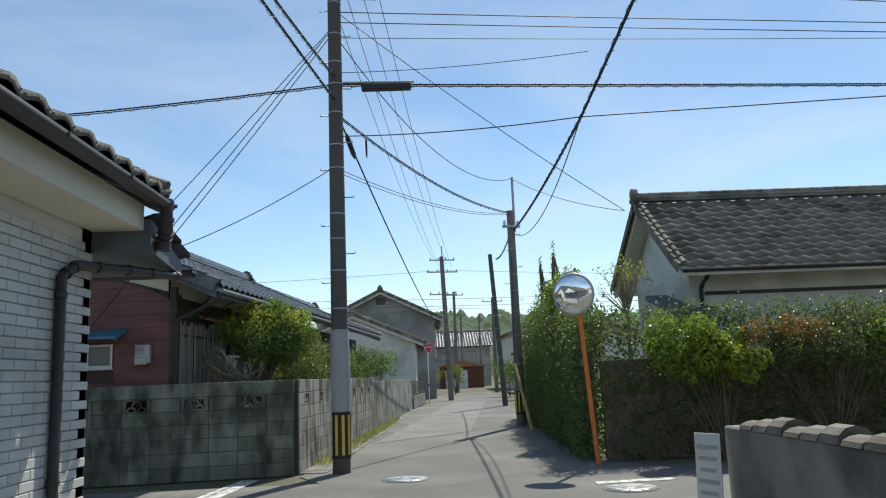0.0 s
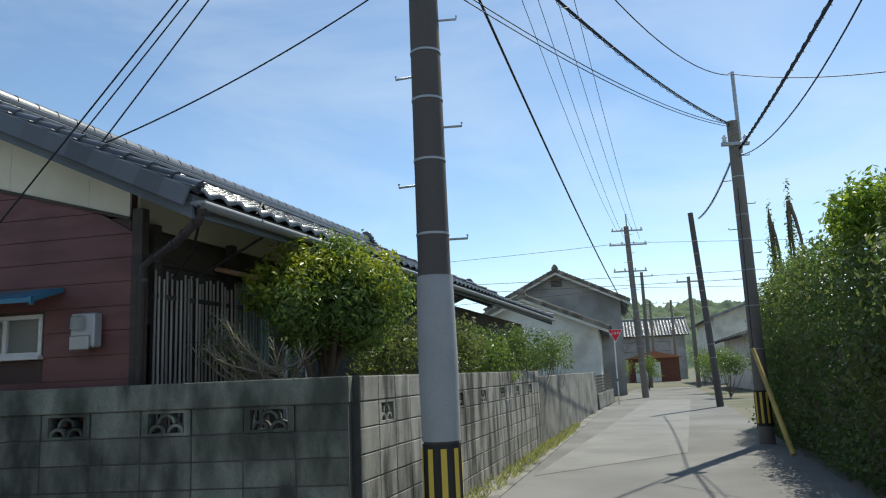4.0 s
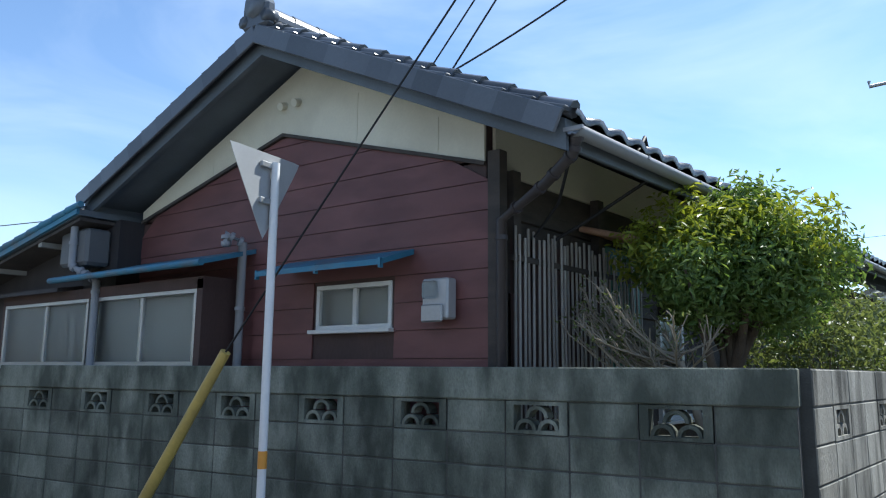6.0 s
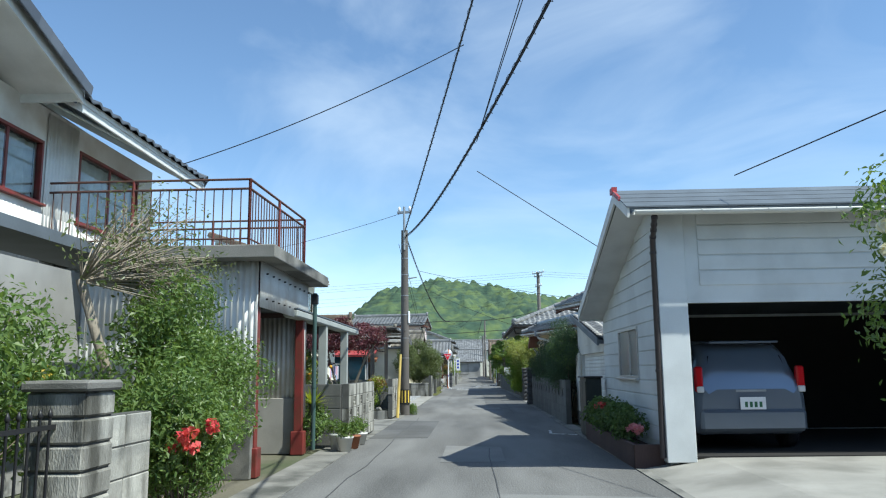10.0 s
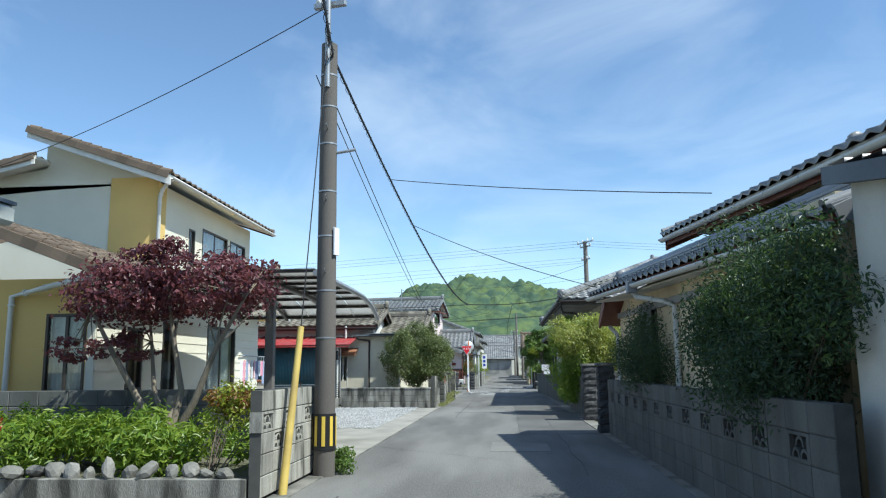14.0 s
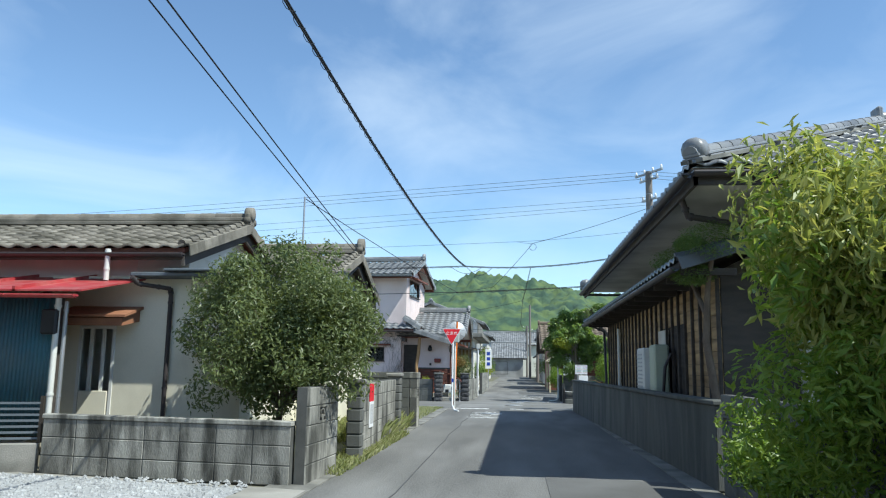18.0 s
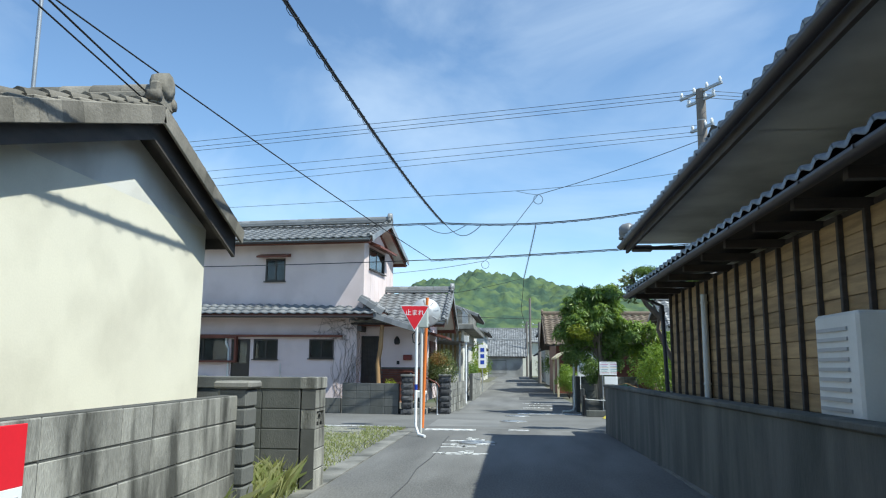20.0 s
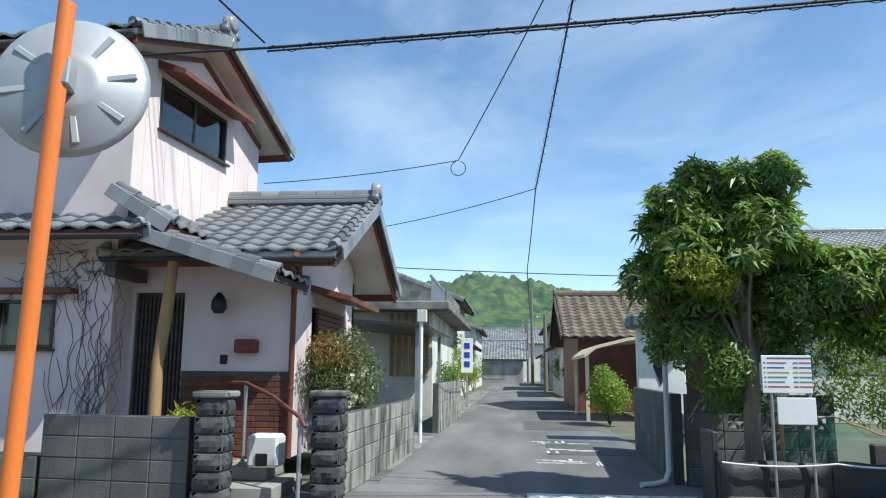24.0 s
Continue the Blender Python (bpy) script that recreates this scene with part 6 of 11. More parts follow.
mb.box(-23.38, 10.48, 1.08, -22.53, 10.82, 1.11, 0.005)
part("top", mb, M_BLACK, CB)

# --- beige house on the right ---
BE = thing("beige_house", (-31, 14, 0), "one-storey beige stucco house with old grey tiled roofs", "house")
house_box(BE, -32.9, -26.9, 11.85, 17, 0, 3.05, M_BEIGE)
mb = MB()
mb.prism([(-32.9, 11.85, 3.05), (-32.9, 11.85, 3.3), (-32.9, 14.3, 4.3), (-32.9, 17.0, 3.15), (-32.9, 17.0, 3.05)], (0.12, 0, 0))
part("gable", mb, M_BEIGE, BE)
gable_roof(BE, (-33.5, 14.3, 4.57), (-26.2, 14.75, 4.24), 3.12, 3.12, 1.32, 1.32, M_TILE, M_STUCCO, (0, 200), gut=M_WHITEPIPE, fascia=M_WOOD_R)
part("front_wall", cut_wall(MB(), (-35.72, 10.8), (-27.1, 11.12), 0, 2.5, 0.14, [(2.0, 2.9, 1.1, 2.15)]), M_BEIGE, BE)
part("side_wall", cut_wall(MB(), (-35.72, 12.6), (-35.72, 10.94), 0, 2.5, 0.12), M_BEIGE, BE)
# added lid and panel, coloured as the shade behind the front window
mb = MB()
mb.prism([(-35.6, 10.95, 2.5), (-27.1, 11.27, 2.5), (-27.1, 11.58, 2.5), (-35.6, 12.5, 2.5)], (0, 0, 0.04))
mb.prism([(-35.5, 11.2, 0.0), (-27.3, 11.45, 0.0), (-27.3, 11.5, 0.0), (-35.5, 11.3, 0.0)], (0, 0, 2.5))
part("dark_lining", mb, M_ROOM_SHADE, BE)
mb = MB()
mb.prism([(-35.2, 10.3, 2.37), (-26.95, 11.0, 2.17), (-26.95, 11.12, 2.2), (-35.2, 10.8, 2.4)], (0, 0, 0.02))
part("soffit", mb, M_STUCCO, BE)
mb = MB()
mb.obox((-31.4, 10.93, 2.1), (4.3, 0.16, -0.06), (0.0, 0.02, 0), (0, 0, 0.05), 0.006)
part("wall_beam", mb, M_GREYW, BE, "weathered grey beam under the eave")
shed_roof(BE, (-35.2, 10.22, 2.5), (-26.9, 11.0, 2.3), (0, 0.95, 0.42), M_TILE, M_WOOD_R, True, 120, gut=M_WHITEPIPE)
ridge(BE, (-34.95, 10.75, 2.72), (-26.9, 11.5, 2.56), M_TILE, r=0.075, h=0.08)
mb = MB()
mb.prism([(-36.2, 10.5, 2.1), (-35.3, 10.5, 2.48), (-35.3, 10.5, 2.38), (-36.2, 10.5, 2.0)], (0, 1.6, 0))
mb.prism([(-36.2, 10.46, 2.12), (-35.3, 10.46, 2.5), (-35.3, 10.46, 2.32), (-36.2, 10.46, 1.96)], (0, 0.04, 0))
part("side_hood", mb, M_WOOD_R, BE)
pipe(BE, [(-36.1, 10.66, 1.98), (-35.9, 10.72, 1.88), (-35.68, 10.74, 1.8), (-35.68, 10.74, 0.1)], M_WHITEPIPE, 0.035)
pipe(BE, [(-34.6, 10.79, 2.35), (-34.6, 10.79, 0.2)], M_WHITEPIPE, 0.015, "thin_pipe", 6, False)
pipe(BE, [(-32.2, 10.46, 2.36), (-32.18, 10.5, 2.2), (-31.75, 10.78, 2.1), (-31.6, 10.9, 2.02), (-31.6, 10.9, 0.1)], M_WHITEPIPE, 0.035)
mb = MB()
mb.box(-32.28, 10.38, 2.25, -32.12, 10.52, 2.42, 0.012)
part("rain_head", mb, M_GREYPIPE, BE)
pipe(BE, [(-32.2, 11.2, 3.14), (-32.0, 11.5, 3.06), (-31.8, 11.8, 2.98), (-31.8, 11.8, 2.72)], M_WHITEPIPE, 0.035)
window(BE, (-33.72, 10.876, 1.1), (8.62, 0.32), 0.9, 1.05, 2, M_BRONZE, M_CLEAR)
for k in range(10):
    mb = MB()
    mb.box(-33.74 + k * 0.1, 10.8, 1.08, -33.722 + k * 0.1, 10.815, 2.2)
    part("window_bar", mb, M_STEEL, BE)

# --- hipped house with timber wall on the right ---
HP = thing("hipped_tile_house", (-53, 14, 0), "one-storey house with glossy grey hipped roof and tan timber wall", "house")
house_box(HP, -58.8, -53.3, 12.0, 17.2, 0, 3.38, M_STUCCO)
house_box(HP, -53.2, -47.3, 12.0, 22.0, 0, 3.38, M_STUCCO)
x0, x1, y0, y1, ze, zr = -59.4, -45.98, 10.45, 23.0, 3.42, 5.02
hw, xa = 3.75, -53.48
xm, ym = (x1 + xa) / 2, y0 + hw
ra, rb, rc = (x0 + hw, ym, zr), (xm, ym, zr), (xm, y1 - hw, zr)
rise = Vector((0, hw, zr - ze)).length
# the wing whose ridge runs back from the lane, then the long slope beside the lane
for o, u, v, w, n in (((x1, y0, ze), (0, 1, 0), (-hw, 0, zr - ze), y1 - y0, 200), ((xa, y0, ze), (1, 0, 0), (0, hw, zr - ze), x1 - xa, 100), ((xa, y1, ze), (0, -1, 0), (hw, 0, zr - ze), y1 - y0, 0), ((x1, y1, ze), (-1, 0, 0), (0, -hw, zr - ze), x1 - xa, 0)):
    roof_tiles(HP, o, u, v, w, rise, M_TILE, keep=lambda a, b, w=w: min(a, w - a) > (b / rise) * hw - 0.05, singles=n)
roof_tiles(HP, (x0, y0, ze), (1, 0, 0), (0, hw, zr - ze), xa - x0 + hw, rise, M_TILE, keep=lambda a, b: (b / rise) * hw - 0.05 < a < xa - x0 + (b / rise) * hw - 0.1, singles=60)
roof_tiles(HP, (x0, ym + hw, ze), (0, -1, 0), (hw, 0, zr - ze), 2 * hw, rise, M_TILE, keep=lambda a, b: min(a, 2 * hw - a) > (b / rise) * hw - 0.05)
mb = MB()
c = [Vector((xa, y0, ze - 0.02)), Vector((x1, y0, ze - 0.02)), Vector((x1, y1, ze - 0.02)), Vector((xa, y1, ze - 0.02)), Vector(rb) - UP * 0.03, Vector(rc) - UP * 0.03]
mb.add(c, [(0, 1, 4), (1, 2, 5, 4), (2, 3, 5), (3, 0, 4, 5), (3, 2, 1, 0)])
part("roof_deck", mb, M_STUCCO, HP)
mb = MB()
c = [Vector((x0, y0, ze - 0.026)), Vector((xa + 0.5, y0, ze - 0.026)), Vector((xa + 0.5, ym + hw, ze - 0.026)), Vector((x0, ym + hw, ze - 0.026)), Vector(ra) - UP * 0.045, Vector((xm, ym, zr - 0.045))]
mb.add(c, [(0, 1, 5, 4), (2, 3, 4, 5), (3, 0, 4), (3, 2, 1, 0)])
part("roof_deck", mb, M_STUCCO, HP)
ridge(HP, Vector(rb) + UP * 0.03, Vector(rc) + UP * 0.03, M_TILE, r=0.08, h=0.14, ends=False, bed=M_CONC_D)
ridge(HP, Vector(ra) + UP * 0.03, Vector(rb) + UP * 0.03, M_TILE, r=0.08, h=0.14, ends=False, bed=M_CONC_D)
for p, q in (((x1, y0), rb), ((x1, y1), rc), ((x0, y0), ra), ((x0, ym + hw), ra)):
    ridge(HP, Vector((*p, ze + 0.05)), Vector(q) + UP * 0.03, M_TILE, h=0.08, ends=False, name="hip_ridge", bed=M_CONC_D)
for p, q in (((x1, y0), rb), ((x0, y0), ra)):
    d = (Vector(q) - Vector((*p, ze))).normalized()
    e = MB()
    e.lathe(Vector((*p, ze + 0.17)) - d * 0.02, [(0.06, 0), (0.13, 0.03), (0.14, 0.1), (0.12, 0.2), (0.08, 0.24)], 12, d)
    part("hip_end_tile", e, M_TILE, HP)
e = MB()
e.obox(Vector(rb) + Vector((0, -0.04, 0.16)), (0.13, 0, 0), (0, 0.05, 0), (0, 0, 0.15), 0.03)
part("ridge_end_ornament", e, M_TILE, HP)
for p, q in (((x0, y0), (x1, y0)), ((x1, y0), (x1, y1)), ((x0, y0), (x0, ym + hw))):
    d = Vector((q[0] - p[0], q[1] - p[1], 0)).normalized()
    o = Vector((d.y, -d.x, 0)) if q[0] != x0 else Vector((-1, 0, 0))
    gutter(HP, Vector((*p, ze - 0.07)) + o * 0.05, Vector((*q, ze - 0.08)) + o * 0.05, M_DKPIPE, 0.06)
mb = MB()
mb.box(x0 + 0.03, y0 + 0.03, ze - 0.2, x1 - 0.03, y0 + 0.07, ze - 0.03)
mb.box(x1 - 0.07, y0 + 0.03, ze - 0.2, x1 - 0.03, y1, ze - 0.03)
part("fascia", mb, M_WOOD_D, HP)
# lower roofed gallery towards the lane
mb = cut_wall(MB(), (-58.6, 11.1), (-47.5, 11.1), 0, 2.45, 0.1)
cut_wall(mb, (-47.5, 11.2), (-47.5, 12.0), 0, 2.45, 0.1)
cut_wall(mb, (-58.6, 12.0), (-58.6, 11.2), 0, 2.45, 0.1)
part("gallery_wall", mb, M_WOOD_D, HP)
shed_roof(HP, (-59.3, 10.5, 2.52), (-47.0, 10.5, 2.52), (0, 1.55, 0.5), M_TILE_BL, M_WOOD_D, True, 100, gut=M_DKPIPE)
for k in range(12):
    for s in range(13):
        z0b = 0.42 + s * 0.152
        if z0b > 2.25 or (3 <= s <= 9 and k in (8, 9)):
            continue
        mb = MB()
        xb = -58.6 + k * 0.925
        mb.obox((xb + 0.46, 11.085 - 0.003 * (s % 2), z0b + 0.075), (0.462, 0, 0), (0, 0.012, 0), (0, 0, 0.0735), 0.004)
        part("wall_board", mb, M_WOOD_T, HP)
for k in range(25):
    mb = MB()
    xb = -58.58 + k * 0.4625
    mb.box(xb - 0.022, 11.03, 0.4, xb + 0.022, 11.075, 2.42, 0.004)
    part("wall_batten", mb, M_WOOD_D, HP)
for k in range(14):
    mb = MB()
    mb.box(-58.9 + k * 0.9, 10.55, 2.38, -58.82 + k * 0.9, 11.2, 2.46)
    part("rafter", mb, M_WOOD_D, HP)
pipe(HP, [(-56.2, 11.0, 2.2), (-56.2, 11.0, 0.3)], M_WHITEPIPE, 0.04)
pipe(HP, [(-59.1, 10.6, 2.45), (-58.75, 10.95, 2.25), (-58.7, 11.0, 0.2)], M_DKPIPE, 0.035)
pipe(HP, [(-46.0, 12.2, 3.3), (-46.05, 12.2, 3.1), (-46.6, 12.2, 2.85), (-47.2, 12.2, 2.7), (-47.2, 12.2, 0.2)], M_DKPIPE, 0.045)
pipe(HP, [(-46.9, 10.52, 3.3), (-46.9, 10.6, 3.05), (-47.05, 11.1, 3.0), (-47.1, 11.5, 2.9)], M_DKPIPE, 0.04)
mb = MB()
mb.box(-46.1, 12.08, 3.1, -45.94, 12.32, 3.34, 0.02)
part("rain_head", mb, M_DKPIPE, HP)
mb = MB()
mb.prism([(-47.28, 12.0, 2.62), (-46.5, 12.0, 2.42), (-46.5, 12.0, 2.36), (-47.28, 12.0, 2.55)], (0, 10, 0))
part("side_pent_roof", mb, M_WOOD_D, HP)
roof_tiles(HP, (-46.48, 12.0, 2.43), (0, 1, 0), (-0.8, 0, 0.2), 10.0, 0.82, M_TILE_BL, singles=30)
mb = MB()
mb.box(-51.3, 11.02, 0.5, -50.7, 11.08, 1.9)
part("window_shutter", mb, M_STUCCO, HP)

AC = thing("air_conditioner", (-51.5, 10.85, 0), "white outdoor air conditioner unit on a stand", "air conditioner")
mb = MB()
mb.box(-51.9, 10.74, 0.88, -51.2, 11.0, 1.62, 0.02)
part("casing", mb, M_WHITE, AC)
for k in range(9):
    mb = MB()
    mb.box(-51.85, 10.728, 0.95 + k * 0.068, -51.35, 10.742, 0.975 + k * 0.068)
    part("grille_slat", mb, M_SIGNBACK, AC)
for x in (-51.8, -51.3):
    mb = MB()
    mb.box(x - 0.02, 10.76, 0, x + 0.02, 10.98, 0.9)
    part("stand_leg", mb, M_STEEL, AC)
TK = thing("gas_boiler", (-50.5, 10.85, 0), "pale green gas boiler beside the timber wall", "boiler")
mb = MB()
mb.box(-50.75, 10.76, 0.1, -50.3, 11.0, 1.65, 0.03)
part("casing", mb, plain("pale_green_enamel", (0.5, 0.55, 0.42), 0.5), TK)
mb = MB()
mb.tube([(-50.4, 10.8, 0.2), (-50.2, 10.82, 0.3), (-50.15, 10.9, 1.3), (-50.15, 11.0, 1.5)], 0.025, 8)
part("hose", mb, M_DKPIPE, TK)

# --- pink house across the cross lane ---
PH = thing("pink_house", (-69, 2, 0), "two-storey pale pink stucco house with grey tiled roofs", "house")
FX = -66.95
# added near-black panels behind the windows, shade painted in place of rooms
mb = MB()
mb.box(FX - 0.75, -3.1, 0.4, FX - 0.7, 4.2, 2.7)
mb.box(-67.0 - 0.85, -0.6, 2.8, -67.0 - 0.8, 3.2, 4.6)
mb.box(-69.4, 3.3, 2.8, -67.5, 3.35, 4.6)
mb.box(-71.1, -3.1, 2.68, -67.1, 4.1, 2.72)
part("dark_lining", mb, M_ROOM_SHADE, PH)
holes_e = [(0.35, 1.75, 1.4, 2.02), (2.3, 3.75, 1.36, 2.02), (4.5, 5.2, 1.42, 1.98), (6.1, 6.8, 1.45, 1.98)]
door_e = (3.85, 4.4, 0.6, 1.98)
part("wall", cut_wall(MB(), (FX, -3.3), (FX, 4.15), 0.35, 2.75, 0.14, holes_e + [door_e]), M_PINK, PH)
part("wall", cut_wall(MB(), (FX - 0.14, 4.15), (FX - 0.42, 4.15), 0.3, 2.75, 0.14), M_PINK, PH)
part("wall", cut_wall(MB(), (-71.3, 4.3), (-71.3, -3.3), 0.35, 2.75, 0.14), M_PINK, PH)
part("wall", cut_wall(MB(), (-71.3, -3.3), (FX - 0.14, -3.3), 0.35, 2.75, 0.14), M_PINK, PH)
mb = MB()
mb.box(-71.4, -3.35, 0, FX + 0.03, 4.36, 0.36)
part("foundation", mb, M_CONC_D, PH)
UX = -67.0
lower = set(PH.children)
part("upper_wall", cut_wall(MB(), (UX, -0.85), (UX, 4.3), 2.7, 4.78, 0.14, [(2.2, 2.8, 3.63, 4.28)]), M_PINK, PH)
part("upper_wall", cut_wall(MB(), (UX - 0.14, 4.3), (-70.1, 4.3), 2.7, 4.7, 0.14, [(0.32, 1.93, 4.0, 4.62)]), M_PINK, PH)
part("upper_wall", cut_wall(MB(), (-70.1, 4.2), (-70.1, -0.85), 2.7, 4.72, 0.14), M_PINK, PH)
part("upper_wall", cut_wall(MB(), (-70.1, -0.85), (UX - 0.14, -0.85), 2.7, 4.72, 0.14), M_PINK, PH)
for yy, s in ((4.3, -1), (-0.85, 1)):
    mb = MB()
    mb.prism([(UX, yy, 4.7), (-70.1, yy, 4.7), (-70.1, yy, 4.72), (-68.35, yy, 5.38), (UX, yy, 4.86)], (0, 0.14 * s, 0))
    part("gable", mb, M_PINK, PH)
gable_roof(PH, (-68.35, -1.15, 5.46), (-68.35, 4.62, 5.46), 2.2, 1.9, 0.86, 0.72, M_TILE, M_STUCCO, (0, 150), fascia=M_WOOD_R, fdeep=0.1, gut=M_DKPIPE)
upper = [c for c in PH.children if c not in lower]
shed_roof(PH, (-66.4, -3.7, 2.66), (-66.4, 4.7, 2.66), (-0.65, 0, 0.3), M_TILE, M_WOOD_R, True, 100, gut=M_DKPIPE)
gable_roof(PH, (-68.6, -3.8, 3.62), (-68.6, -0.8, 3.62), 2.0, 2.2, 0.85, 0.9, M_TILE, M_WOOD_R, ends=True)
mb = MB()
mb.prism([(FX, -3.3, 2.7), (-68.6, -3.3, 3.5), (-71.0, -3.3, 2.7)], (0, 0.12, 0))
part("gable", mb, M_PINK, PH)
shed_roof(PH, (-71.6, 4.95, 2.72), (-66.5, 4.95, 2.72), (0, -0.65, 0.4), M_TILE, M_WOOD_R, True, 60)
for u0, u1, za, zb in holes_e:
    window(PH, (FX, -3.3 + u0, za), (0, 1), u1 - u0, zb - za, 2, M_BRONZE, M_CLEAR)
upper.append(window(PH, (UX, 1.35, 3.63), (0, 1), 0.6, 0.65, 2, M_BRONZE, M_CLEAR))
upper.append(window(PH, (UX - 0.46, 4.3, 4.0), (-1, 0), 1.61, 0.62, 2, M_BRONZE, M_CLEAR))
mb = MB()
mb.box(FX, -3.2, 2.04, FX + 0.16, 3.75, 2.1, 0.008)
part("window_hood", mb, M_WOOD_R, PH)
mb = MB()
mb.prism([(UX, 1.18, 4.32), (UX + 0.3, 1.18, 4.28), (UX + 0.3, 1.18, 4.33), (UX, 1.18, 4.42)], (0, 0.93, 0))
upper.append(part("window_hood", mb, M_WOOD_R, PH))
mb = MB()
mb.prism([(UX - 0.36, 4.3, 4.7), (UX - 0.36, 4.66, 4.6), (UX - 0.36, 4.66, 4.66), (UX - 0.36, 4.3, 4.8)], (-1.85, 0, 0))
upper.append(part("window_hood", mb, M_WOOD_R, PH))
mb = MB()
for a, b in (((UX + 0.02, 4.32, 4.7), (UX - 1.35, 4.32, 5.2)), ((UX - 1.35, 4.32, 5.2), (-70.1, 4.32, 4.55))):
    d = Vector(b) - Vector(a)
    mb.obox((Vector(a) + Vector(b)) / 2, d / 2, (0, 0.02, 0), d.cross(Vector((0, 1, 0))).normalized() * 0.03)
upper.append(part("gable_trim", mb, M_WOOD_R, PH))
for k in range(7):
    mb = MB()
    x = UX - 0.2 - k * 0.43
    if k in (1, 2, 3, 4):
        mb.box(x - 0.008, 4.3, 2.75, x + 0.008, 4.306, 3.96)
    else:
        mb.box(x - 0.008, 4.3, 2.75, x + 0.008, 4.306, 4.6)
    upper.append(part("cladding_joint", mb, M_PINK, PH))
# the upper storey stands slightly turned on the lower one
turn = Matrix.Translation((-66.75, 4.35, 0)) @ Matrix.Rotation(radians(-6), 4, "Z") @ Matrix.Translation((-UX, -4.3, 0))
for c in upper:
    c.matrix_basis = turn @ c.matrix_basis
mb = MB()
mb.box(FX - 0.06, -3.3 + 3.86, 0.6, FX - 0.02, -3.3 + 4.39, 1.97, 0.005)
dr = part("back_door", mb, M_BRONZE, PH)
mb = MB()
mb.box(FX - 0.018, 0.66, 1.3, FX - 0.012, 1.0, 1.88)
part("door_pane", mb, M_CLEAR, dr)
for y, s in ((-2.75, 0.13), (-1.2, 0.18)):
    mb = MB()
    mb.box(FX, y, 2.2, FX + 0.15, y + s * 1.5, 2.2 + s, 0.02)
    part("vent_hood", mb, M_FASCIA, PH)
pipe(PH, [(-66.35, -3.5, 2.55), (-66.6, -3.35, 2.4), (FX + 0.05, -3.28, 2.25), (FX + 0.05, -3.28, 0.3)], M_GREYPIPE, 0.035)
pipe(PH, [(FX + 0.06, 0.42, 2.05), (FX + 0.06, 0.42, 1.85), (FX + 0.06, 0.5, 1.7), (FX + 0.06, 0.5, 0.4)], M_WHITEPIPE, 0.03)
pipe(PH, [(FX + 0.03, 2.0, 1.3), (FX + 0.03, 2.0, 0.62), (FX + 0.03, 2.22, 0.62)], M_WHITEPIPE, 0.015, "thin_pipe", 6, False)
pipe(PH, [(-66.5, -1.05, 4.6), (-66.8, -0.95, 4.4), (UX + 0.04, -0.88, 4.2), (UX + 0.04, -0.88, 3.0)], M_DKPIPE, 0.03)
# projecting wing by the lane, with the entrance in its corner
WX = -67.37
part("wing_wall", cut_wall(MB(), (WX, 4.15), (WX, 6.05), 0.3, 2.6, 0.12, [(0.04, 0.62, 0.3, 2.1)]), M_PINK, PH)
part("wing_wall", cut_wall(MB(), (WX - 0.12, 6.05), (-70.5, 6.05), 0.3, 2.55, 0.12, [(0.6, 2.0, 0.8, 2.0)]), M_PINK, PH)
part("wing_wall", cut_wall(MB(), (-70.5, 6.05), (-70.5, 4.3), 0.3, 2.55, 0.12), M_PINK, PH)
mb = MB()
mb.prism([(WX, 6.05, 2.55), (-70.5, 6.05, 2.55), (-70.5, 6.05, 2.68), (-69.05, 6.05, 3.42), (WX, 6.05, 2.62)], (0, -0.12, 0))
part("gable", mb, M_PINK, PH)
gable_roof(PH, (-69.05, 4.0, 3.45), (-69.05, 6.6, 3.45), 2.1, 2.1, 0.95, 0.95, M_TILE, M_STUCCO, (60, 90), fascia=M_WOOD_R, fdeep=0.12, gut=M_DKPIPE)
for k in range(18):
    mb = MB()
    mb.box(-69.75, 6.04, 0.8 + k * 0.067, -68.3, 6.08, 0.855 + k * 0.067)
    part("blind_slat", mb, M_WOOD_R, PH)
mb = MB()
mb.prism([(-68.0, 6.05, 2.18), (-68.0, 6.55, 2.06), (-68.0, 6.55, 2.12), (-68.0, 6.05, 2.26)], (-1.9, 0, 0))
part("window_hood", mb, M_WOOD_R, PH)
pipe(PH, [(-66.85, 6.2, 2.45), (WX + 0.1, 6.12, 2.3), (WX + 0.05, 6.05, 2.2), (WX + 0.05, 6.05, 0.3)], M_WOOD_R, 0.032)
mb = MB()
mb.box(WX - 0.08, 4.2, 0.3, WX - 0.04, 4.77, 2.09)
dr = part("entrance_door", mb, M_BRONZE, PH)
for k in range(12):
    mb = MB()
    mb.box(WX - 0.04, 4.21 + k * 0.046, 0.34, WX - 0.015, 4.232 + k * 0.046, 2.05)
    part("door_slat", mb, M_WOOD_D, dr)
shed_roof(PH, (-67.62, 6.1, 2.2), (-66.5, 6.1, 2.2), (0, -1.55, 0.48), M_TILE, M_WOOD_D, True, 40)
mb = MB()
mb.box(-67.3, 4.22, 2.2, -66.6, 4.34, 2.34)
part("porch_beam", mb, M_WOOD_D, PH)
mb = MB()
mb.tube([(-66.7, 4.8, 0.25), (-66.68, 4.83, 0.8), (-66.76, 4.79, 1.3), (-66.7, 4.87, 1.75), (-66.74, 4.9, 2.36)], [0.075, 0.065, 0.06, 0.065, 0.055], 10)
part("log_post", mb, M_LOG, PH, "pale twisted log post")
